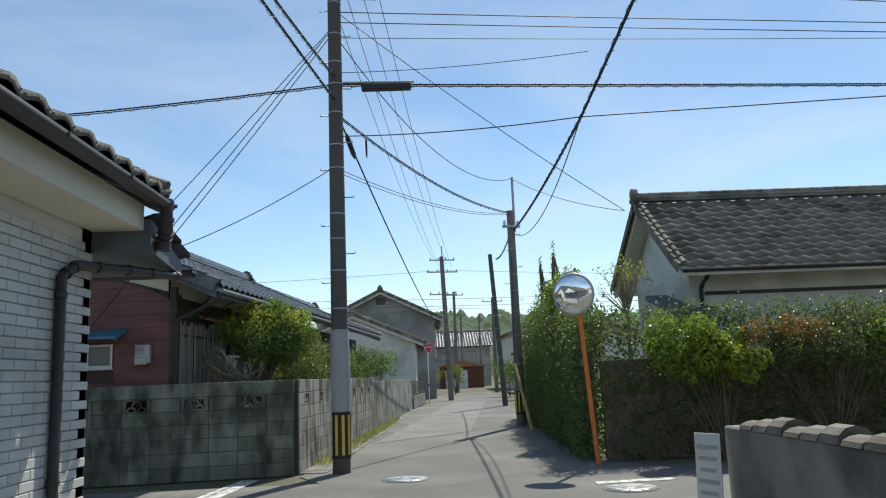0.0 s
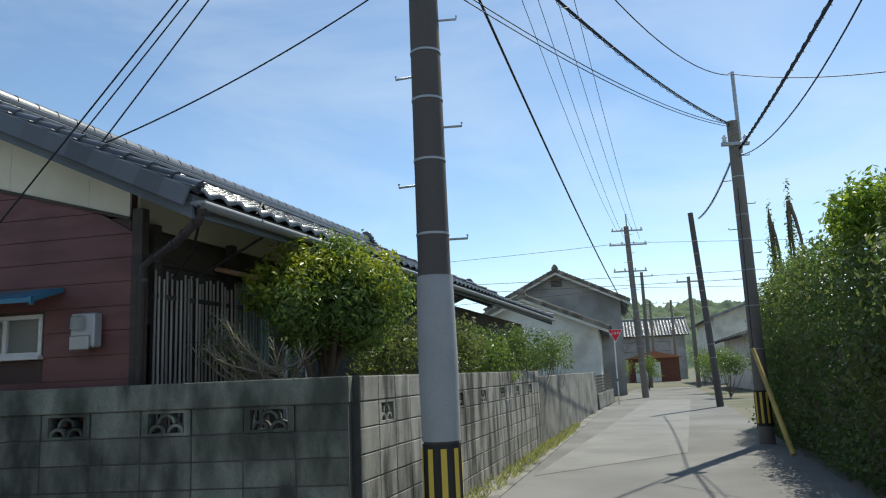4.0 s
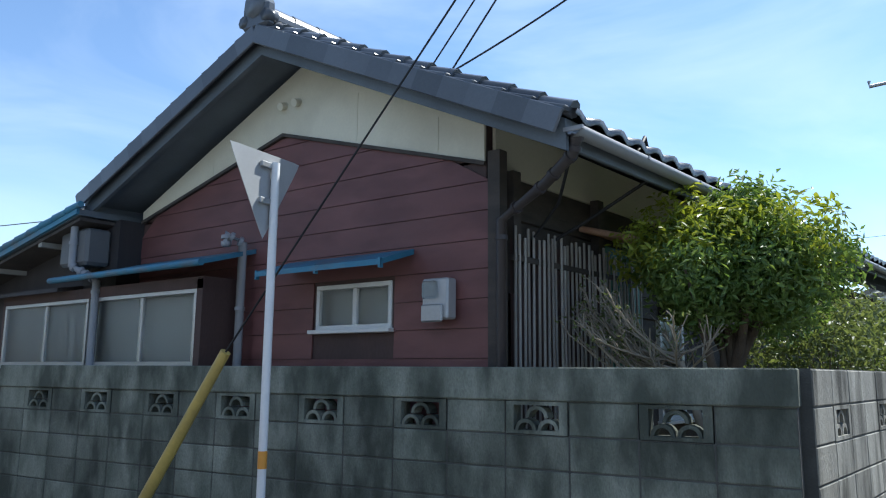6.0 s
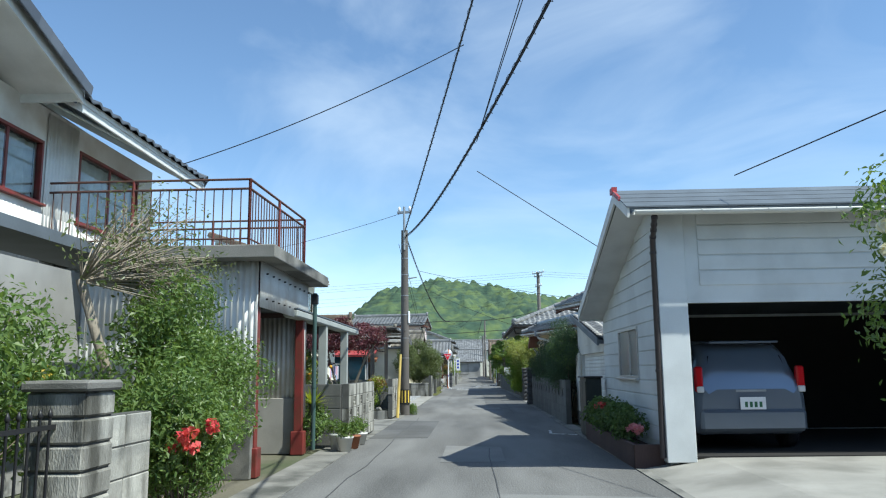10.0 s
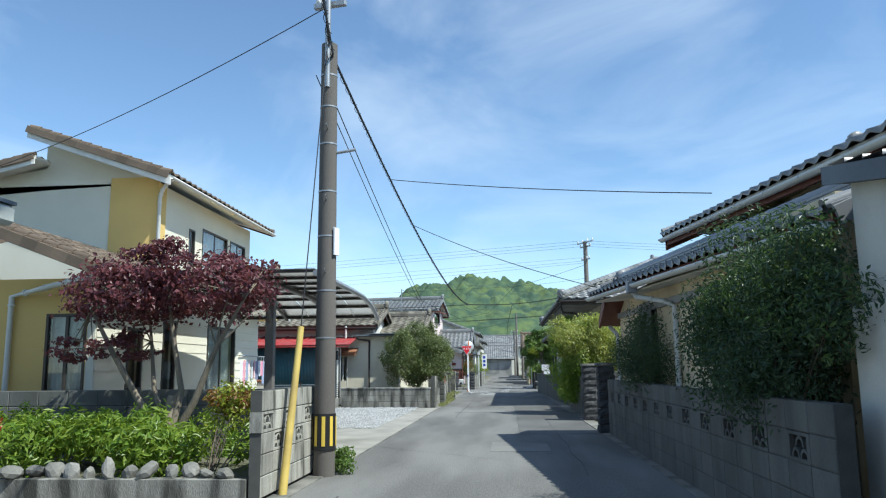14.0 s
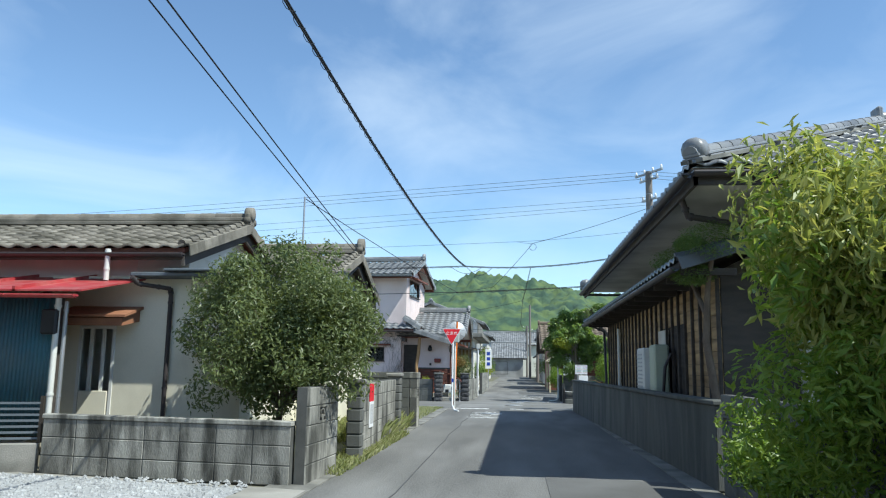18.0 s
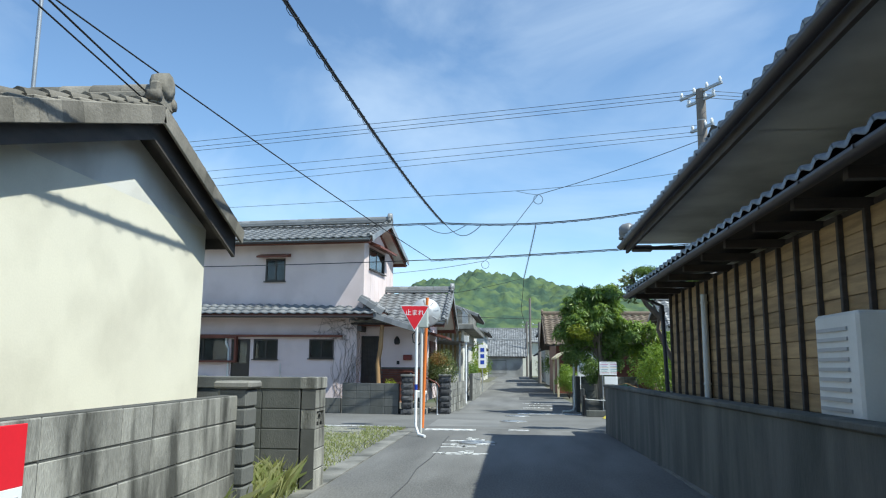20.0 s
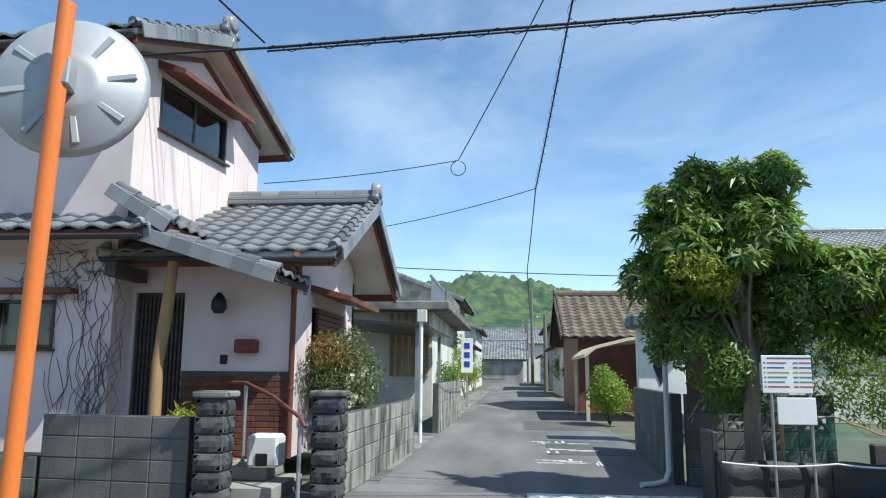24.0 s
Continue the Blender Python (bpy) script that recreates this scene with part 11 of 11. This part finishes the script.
for y0, w in ((11.75, 0.75), (12.7, 0.9)):
    mb = MB()
    mb.box(-66.66, y0, 0.0, -66.56, y0 + w, 0.6, 0.012)
    part("plank", mb, M_WOOD_D, KB)


# ---- distance ----
def hill(name, origin, ax, ay, prof, depth, seed, label, n=560, m=64):
    """A wooded ridge: ax the way towards it, ay along it; prof: (tangent along, height per distance)."""
    ts = np.linspace(prof[0][0], prof[-1][0], n)
    hs = np.interp(ts, [p[0] for p in prof], [p[1] for p in prof])
    v = []
    dist = 700.0
    for j in range(m):
        s = j / (m - 1)
        for i in range(n):
            d = dist - depth * (1 - s)
            h = hs[i] * dist * (math.sin(s * math.pi / 2) ** 0.9)
            q = noise.noise((ts[i] * 24, s * 8, seed)) * 8 + abs(noise.noise((ts[i] * 75, s * 26, seed + 3))) * 11 + abs(noise.noise((ts[i] * 150, s * 50, seed + 7))) * 5
            v.append(Vector(origin) + Vector(ax) * d + Vector(ay) * ts[i] * dist + UP * (h + q * (0.25 + 0.75 * s) * min(1.0, hs[i] / 0.05) - 8 * (1 - s)))
    f = np.array([(j * n + i, j * n + i + 1, (j + 1) * n + i + 1, (j + 1) * n + i) for j in range(m - 1) for i in range(n - 1)])
    ob = new(name, np_mesh(name, np.array(v), f, M_HILL, True))
    return tagged(ob, label, "hill", "", "structure")


M_HILL = material("far_woods", (0.06, 0.1, 0.05), 0.95, (0.03, 0.062, 0.042), 0.06, fine=0.3, fine_amt=0.5, bump=0.0, stain=(0.12, 0.165, 0.05), stain_scale=0.09, stain_amt=0.65)
hill("backdrop_hill", (0, 8.5, 0), (-1, 0, 0), (0, 1, 0), [(-0.8, 0.02), (-0.35, 0.03), (-0.2, 0.045), (-0.145, 0.066), (-0.112, 0.098), (-0.088, 0.101), (-0.044, 0.109), (0.016, 0.098), (0.075, 0.09), (0.13, 0.08), (0.2, 0.07), (0.4, 0.05), (0.8, 0.03)], 260, 1.0, "wooded green hill beyond the end of the lane")
hill("backdrop_hill", (0, 0, 0), (0, 1, 0), (1, 0, 0), [(-0.8, 0.03), (-0.3, 0.055), (-0.1, 0.068), (0.01, 0.074), (0.06, 0.07), (0.1, 0.07), (0.3, 0.065), (0.8, 0.03)], 220, 5.0, "wooded hill beyond the first lane")


def far_house(x0, x1, y0, y1, h, rise, axis, wall, roof, label, wins=(), name="far_house", over=0.5):
    th = thing(name, ((x0 + x1) / 2, (y0 + y1) / 2, 0), label, "house", "houses down the lane")
    house_box(th, x0, x1, y0, y1, 0, h, wall)
    xm, ym = (x0 + x1) / 2, (y0 + y1) / 2
    if axis == "x":
        gable_roof(th, (x0 - over, ym, h + rise), (x1 + over, ym, h + rise), (y1 - y0) / 2 + over, (y1 - y0) / 2 + over, rise * 1.15, rise * 1.15, roof, M_WOOD_D, tw=0.36, tl=0.34)
        for xx, s in ((x0, 1), (x1, -1)):
            mb = MB()
            mb.prism([(xx, y0, h), (xx, ym, h + rise - 0.1), (xx, y1, h)], (0.1 * s, 0, 0))
            part("gable", mb, wall, th)
    else:
        gable_roof(th, (xm, y0 - over, h + rise), (xm, y1 + over, h + rise), (x1 - x0) / 2 + over, (x1 - x0) / 2 + over, rise * 1.15, rise * 1.15, roof, M_WOOD_D, tw=0.36, tl=0.34)
        for yy, s in ((y0, 1), (y1, -1)):
            mb = MB()
            mb.prism([(x0, yy, h), (xm, yy, h + rise - 0.1), (x1, yy, h)], (0, 0.1 * s, 0))
            part("gable", mb, wall, th)
    for p, d, w, hh in wins:
        window(th, p, d, w, hh, 2, M_BRONZE, M_CLEAR, sill=False)
    return th


# flat-roofed building past the pink house
FB = thing("flat_roof_building", (-84, 4, 0), "cream building with flat roof, terrace rail and timber slats", "building")
house_box(FB, -90, -80.5, -2, 6.2, 0, 2.9, M_STUCCO)
mb = MB()
mb.box(-90.5, -2.5, 2.9, -79.6, 6.75, 3.15, 0.03)
part("roof_slab", mb, M_CONC_D, FB)
mb = MB()
mb.box(-90, 2.0, 3.15, -84, 6.3, 3.9)
part("roof_parapet", mb, M_CONC_D, FB)
for k in range(16):
    mb = MB()
    mb.box(-83.8 + k * 0.25, 6.2, 3.15, -83.77 + k * 0.25, 6.24, 3.85)
    part("rail_bar", mb, M_STEEL, FB)
mb = MB()
mb.box(-84, 6.19, 3.83, -79.7, 6.25, 3.88)
part("rail_top", mb, M_STEEL, FB)
for k in range(6):
    mb = MB()
    mb.box(-80.5 + 0.0, 5.0 + k * 0.2, 1.1, -80.44, 5.1 + k * 0.2, 2.85)
    part("timber_slat", mb, M_WOOD_T, FB)
mb = MB()
mb.prism([(-75.0, 4.0, 2.35), (-75.0, 6.7, 2.15), (-75.0, 6.7, 2.2), (-75.0, 4.0, 2.42)], (-5.4, 0, 0))
part("carport_roof", mb, M_BRONZE, FB)
for x in (-75.2, -80.0):
    mb = MB()
    mb.box(x, 6.4, 0, x - 0.08, 6.48, 2.2)
    part("carport_post", mb, M_STEEL, FB)
SG = thing("upright_sign", (-86, 6.9, 0), "narrow white upright shop sign with blue print", "sign")
mb = MB()
mb.box(-86.0, 6.65, 1.2, -85.92, 7.05, 2.4, 0.01)
part("panel", mb, M_SIGNWHITE, SG)
for k in range(3):
    mb = MB()
    mb.box(-85.915, 6.75, 1.4 + k * 0.32, -85.91, 6.95, 1.6 + k * 0.32)
    part("print_bar", mb, M_SIGNBLUE, SG)
mb = MB()
mb.tube([(-85.96, 6.85, 0), (-85.96, 6.85, 1.25)], 0.03, 8)
part("post", mb, M_STEEL, SG)
far_house(-101, -93, -1, 5.8, 4.6, 1.3, "x", M_STUCCO, M_TILE, "white two-storey house with grey roof", [((-93, 2.2, 3.0), (0, 1), 1.4, 1.0), ((-93, 4.2, 0.9), (0, 1), 1.0, 1.0)])
far_house(-116, -105, -2, 5.6, 3.0, 1.3, "x", M_IVORY, M_TILE_OLD, "low house with an old tiled roof")
far_house(-132, -120, -2, 5.5, 4.8, 1.3, "x", M_STUCCO, M_TILE, "pale two-storey house with grey roof", [((-120, 2.2, 3.2), (0, 1), 1.6, 1.0)])
far_house(-158, -148, 2.0, 9.6, 3.0, 2.0, "y", M_GREYW, M_TILE, "house with grey tiled roof at the end of the lane", [((-148, 5.0, 0.4), (0, 1), 2.4, 1.8)])
far_house(-176, -164, 0, 14, 5.4, 2.0, "y", M_IVORY, M_TILE, "two-storey house at the end of the lane", [((-164, 6.5, 3.4), (0, 1), 2.0, 1.1), ((-164, 3.0, 3.4), (0, 1), 1.6, 1.1)])
far_house(-150, -138, -14, -2, 4.8, 1.6, "x", M_STUCCO, M_TILE_BL, "pale two-storey house with dark roof")
# right side past the crossing
far_house(-92, -84.5, 10.6, 17, 2.6, 1.5, "y", M_WOOD_R, M_TILE_BR, "house with brown tiled roof and red-brown wall")
far_house(-96, -86.5, 18.3, 32, 5.7, 1.3, "y", M_GREYW, M_TILE, "grey two-storey house with tiled roof behind the trees", [((-86.5, 21.5, 4.4), (0, 1), 1.6, 1.0)])
far_house(-84.3, -79.8, 15.6, 30, 3.2, 1.15, "y", M_STUCCO, M_TILE, "low pale house with grey tiled roof", [((-79.8, 17, 1.2), (0, 1), 1.6, 1.2)])
far_house(-108, -98, 11.0, 18, 2.8, 1.4, "x", M_STUCCO, M_TILE, "low house with grey roof on the lane")
far_house(-124, -112, 11.2, 18, 4.6, 1.5, "x", M_GREYW, M_TILE_BL, "two-storey house with dark roof on the lane")
far_house(-146, -128, 11.5, 18, 3.0, 1.4, "x", M_STUCCO, M_TILE, "low pale house on the lane")
WW = thing("emblem_wall", (-73, 11, 0), "white porch wall with a dark diamond emblem", "wall")
mb = MB()
mb.box(-73.6, 10.75, 0.5, -73.4, 11.6, 2.05, 0.01)
part("wall_body", mb, M_WHITE, WW)
mb = MB()
mb.box(-73.9, 10.6, 2.05, -73.1, 11.9, 2.3, 0.05)
part("porch_roof", mb, M_FASCIA, WW)
mb = MB()
mb.prism([(-73.395, 11.15, 1.0), (-73.395, 11.28, 1.35), (-73.395, 11.15, 1.7), (-73.395, 11.02, 1.35)], (0.008, 0, 0))
part("diamond_emblem", mb, M_BLACK, WW)
for k in range(4):
    mb = MB()
    mb.box(-73.62, 10.73, 0.02 + k * 0.12, -73.38, 11.62, 0.13 + k * 0.12, 0.008)
    part("stone_course", mb, M_STONE_D, WW)
CR = thing("pipe_carport", (-80, 11.5, 0), "beige carport with an arched roof", "carport")
for x in (-79.3, -83.0):
    mb = MB()
    mb.box(x, 10.35, 0, x - 0.09, 10.44, 1.7)
    part("post", mb, M_BEIGE, CR)
mb = MB()
prof = [(10.3, 1.62), (10.6, 1.85), (11.4, 2.05), (12.4, 2.15), (13.4, 2.15)]
mb.add([(x, y, z + dz) for dz in (0, 0.08) for x in (-78.9, -83.4) for y, z in prof], [(i, i + 1, 5 + i + 1, 5 + i) for i in range(4)] + [(10 + i, 15 + i, 16 + i, 11 + i) for i in range(4)] + [(i, 10 + i, 11 + i, i + 1) for i in range(4)] + [(0, 5, 15, 10)])
part("roof", mb, M_BEIGE, CR)
# first lane: houses at its end
far_house(-2.5, 8.0, 96, 104, 5.2, 1.8, "x", M_GREYW, M_TILE, "two-storey house with balcony at the end of the lane", [((1.0, 96, 3.2), (1, 0), 2.4, 1.1), ((4.5, 96, 3.2), (1, 0), 1.8, 1.1)])
GA = thing("red_roof_garage", (3.4, 84, 0), "low garage with red roof and pale shutter", "garage")
house_box(GA, 1.4, 6.2, 84, 90, 0, 2.3, M_BRICKTILE)
mb = MB()
mb.prism([(1.0, 83.6, 2.3), (3.8, 83.6, 3.0), (6.6, 83.6, 2.3)], (0, 7, 0))
part("roof", mb, M_TERRA, GA)
mb = MB()
mb.box(2.0, 83.95, 0, 4.4, 84.0, 1.9)
part("shutter", mb, M_WSIDE, GA)
far_house(-7.5, 0.2, 64, 74, 3.0, 1.3, "x", M_STUCCO, M_TILE, "low pale house on the lane")
far_house(7.0, 16, 48, 58, 3.0, 1.3, "y", M_STUCCO, M_TILE_OLD, "low pale house on the lane")
far_house(7.5, 16, 66, 78, 5.0, 1.4, "y", M_STUCCO, M_TILE, "pale two-storey house on the lane")
far_house(-16, -8, 76, 90, 5.0, 1.5, "x", M_IVORY, M_TILE, "pale two-storey house on the lane")
# plain houses closing the crossing behind the start
far_house(4.0, 14, -8, 3.0, 3.0, 1.5, "x", M_STUCCO, M_TILE, "plain low house beside the start")
far_house(22, 32, 5.0, 14, 3.2, 1.6, "y", M_STUCCO, M_TILE_OLD, "plain low house closing the side lane")
far_house(-70, -61, -60, -48, 4.8, 1.5, "y", M_STUCCO, M_TILE, "pale house far along the cross lane")
far_house(-70, -60, 56, 68, 4.8, 1.5, "y", M_STUCCO, M_TILE, "pale house far along the cross lane")
far_house(-8, 8, -34, -24, 5.0, 1.5, "x", M_STUCCO, M_TILE, "plain house behind the start")


# ---- the parked car ----
def parked_car(x, y, z, label):
    """A small hatchback, tail towards +x; x is its tail."""
    th = thing("parked_car", (x - 1.7, y, z), label, "car")
    paint = material("silver_blue_paint", (0.2, 0.235, 0.29), 0.22, (0.185, 0.22, 0.27), 2, fine=80, fine_amt=0.03, bump=0.0, metal=0.5, spec=0.6)
    secs = []
    for s, w, zb, zs, zr, wr in ((0.0, 0.64, 0.32, 0.72, 0.8, 0.55), (0.05, 0.70, 0.24, 0.8, 0.95, 0.58), (0.22, 0.74, 0.2, 0.86, 1.28, 0.55), (0.5, 0.75, 0.2, 0.88, 1.44, 0.54), (1.2, 0.755, 0.2, 0.88, 1.48, 0.55), (2.0, 0.755, 0.2, 0.87, 1.42, 0.54), (2.45, 0.75, 0.2, 0.86, 1.16, 0.57), (2.75, 0.74, 0.22, 0.84, 0.95, 0.62), (3.2, 0.72, 0.24, 0.72, 0.82, 0.6), (3.38, 0.64, 0.3, 0.6, 0.66, 0.5)):
        ring = [(-w * 0.9, zb), (-w, zb + 0.1), (-w * 1.005, (zb + zs) / 2), (-w * 0.985, zs), (-wr * 1.08, (zs + zr) / 2 + 0.04), (-wr, zr - 0.06), (-wr * 0.8, zr)]
        ring = ring + [(-a, b) for a, b in reversed(ring)]
        secs.append([(x - s, y + a, z + b) for a, b in ring])
    n = len(secs[0])
    mb = MB()
    vs = [p for s in secs for p in s]
    fs = []
    for i in range(len(secs) - 1):
        fs += [(i * n + k, (i + 1) * n + k, (i + 1) * n + (k + 1) % n, i * n + (k + 1) % n) for k in range(n)]
    mb.add(vs, fs, True)
    mb.add(secs[0], [tuple(range(n))], False)
    mb.add(secs[-1], [tuple(range(n - 1, -1, -1))], False)
    body = part("body", mb, paint, th)
    glass = plain("dark_car_glass", (0.012, 0.014, 0.016), 0.06)
    mb = MB()
    mb.add([(x - 0.075, y - 0.54, z + 0.9), (x - 0.075, y + 0.54, z + 0.9), (x - 0.225, y + 0.48, z + 1.24), (x - 0.225, y - 0.48, z + 1.24)], [(0, 1, 2, 3)])
    mb.v = [(p[0] + 0.02, p[1], p[2]) for p in mb.v]
    part("rear_window", mb, glass, th)
    for s in (-1, 1):
        mb = MB()
        mb.add([(x - 0.55, y + s * 0.735, z + 0.93), (x - 2.35, y + s * 0.735, z + 0.93), (x - 2.0, y + s * 0.6, z + 1.33), (x - 0.6, y + s * 0.6, z + 1.36)], [(0, 1, 2, 3)])
        part("side_window", mb, glass, th)
        mb = MB()
        mb.obox((x - 0.05, y + s * 0.66, z + 0.93), (0.05, 0, 0), (0, 0.05, 0), (0, 0, 0.17), 0.02)
        lamp = part("tail_light", mb, plain("red_lens", (0.45, 0.01, 0.015), 0.15), th)
        mb = MB()
        mb.obox((x + 0.0, y + s * 0.655, z + 0.8), (0.02, 0, 0), (0, 0.045, 0), (0, 0, 0.04), 0.01)
        part("reversing_lens", mb, plain("clear_lens", (0.6, 0.6, 0.6), 0.1), lamp)
        for sx in (0.62, 2.75):
            mb = MB()
            c = Vector((x - sx, y + s * 0.66, z + 0.27))
            mb.lathe(c - Vector((0, 0.09, 0)), [(0.18, 0), (0.26, 0.015), (0.27, 0.04), (0.27, 0.14), (0.26, 0.165), (0.18, 0.18)], 22, (0, 1, 0))
            wh = part("wheel", mb, M_BLACK, th)
            mb = MB()
            mb.lathe(c + Vector((0, s * 0.085 - 0.01, 0)), [(0.17, 0), (0.17, 0.02), (0.05, 0.024)], 18, (0, 1, 0))
            part("rim", mb, M_STEEL, wh)
    mb = MB()
    mb.obox((x + 0.01, y, z + 0.4), (0.05, 0, 0), (0, 0.68, 0), (0, 0, 0.14), 0.04)
    part("bumper", mb, paint, th)
    mb = MB()
    mb.obox((x + 0.045, y, z + 0.62), (0.006, 0, 0), (0, 0.165, 0), (0, 0, 0.08), 0.004)
    pl = part("number_plate", mb, M_SIGNWHITE, th)
    for k in range(4):
        m2 = MB()
        m2.obox((x + 0.053, y - 0.09 + k * 0.062, z + 0.605), (0.001, 0, 0), (0, 0.018, 0), (0, 0, 0.035))
        part("plate_bar", m2, plain("plate_green", (0.03, 0.12, 0.05), 0.5), pl)
    mb = MB()
    mb.obox((x - 0.02, y, z + 0.78), (0.025, 0, 0), (0, 0.2, 0), (0, 0, 0.018), 0.008)
    part("tailgate_handle", mb, M_STEEL, th)
    mb = MB()
    mb.obox((x - 0.24, y, z + 1.42), (0.1, 0, 0), (0, 0.45, 0), (0, 0, 0.015), 0.01)
    part("spoiler", mb, paint, th)
    return th


parked_car(-18.75, 12.12, 0.16, "silver-blue compact hatchback parked tail out in the garage")
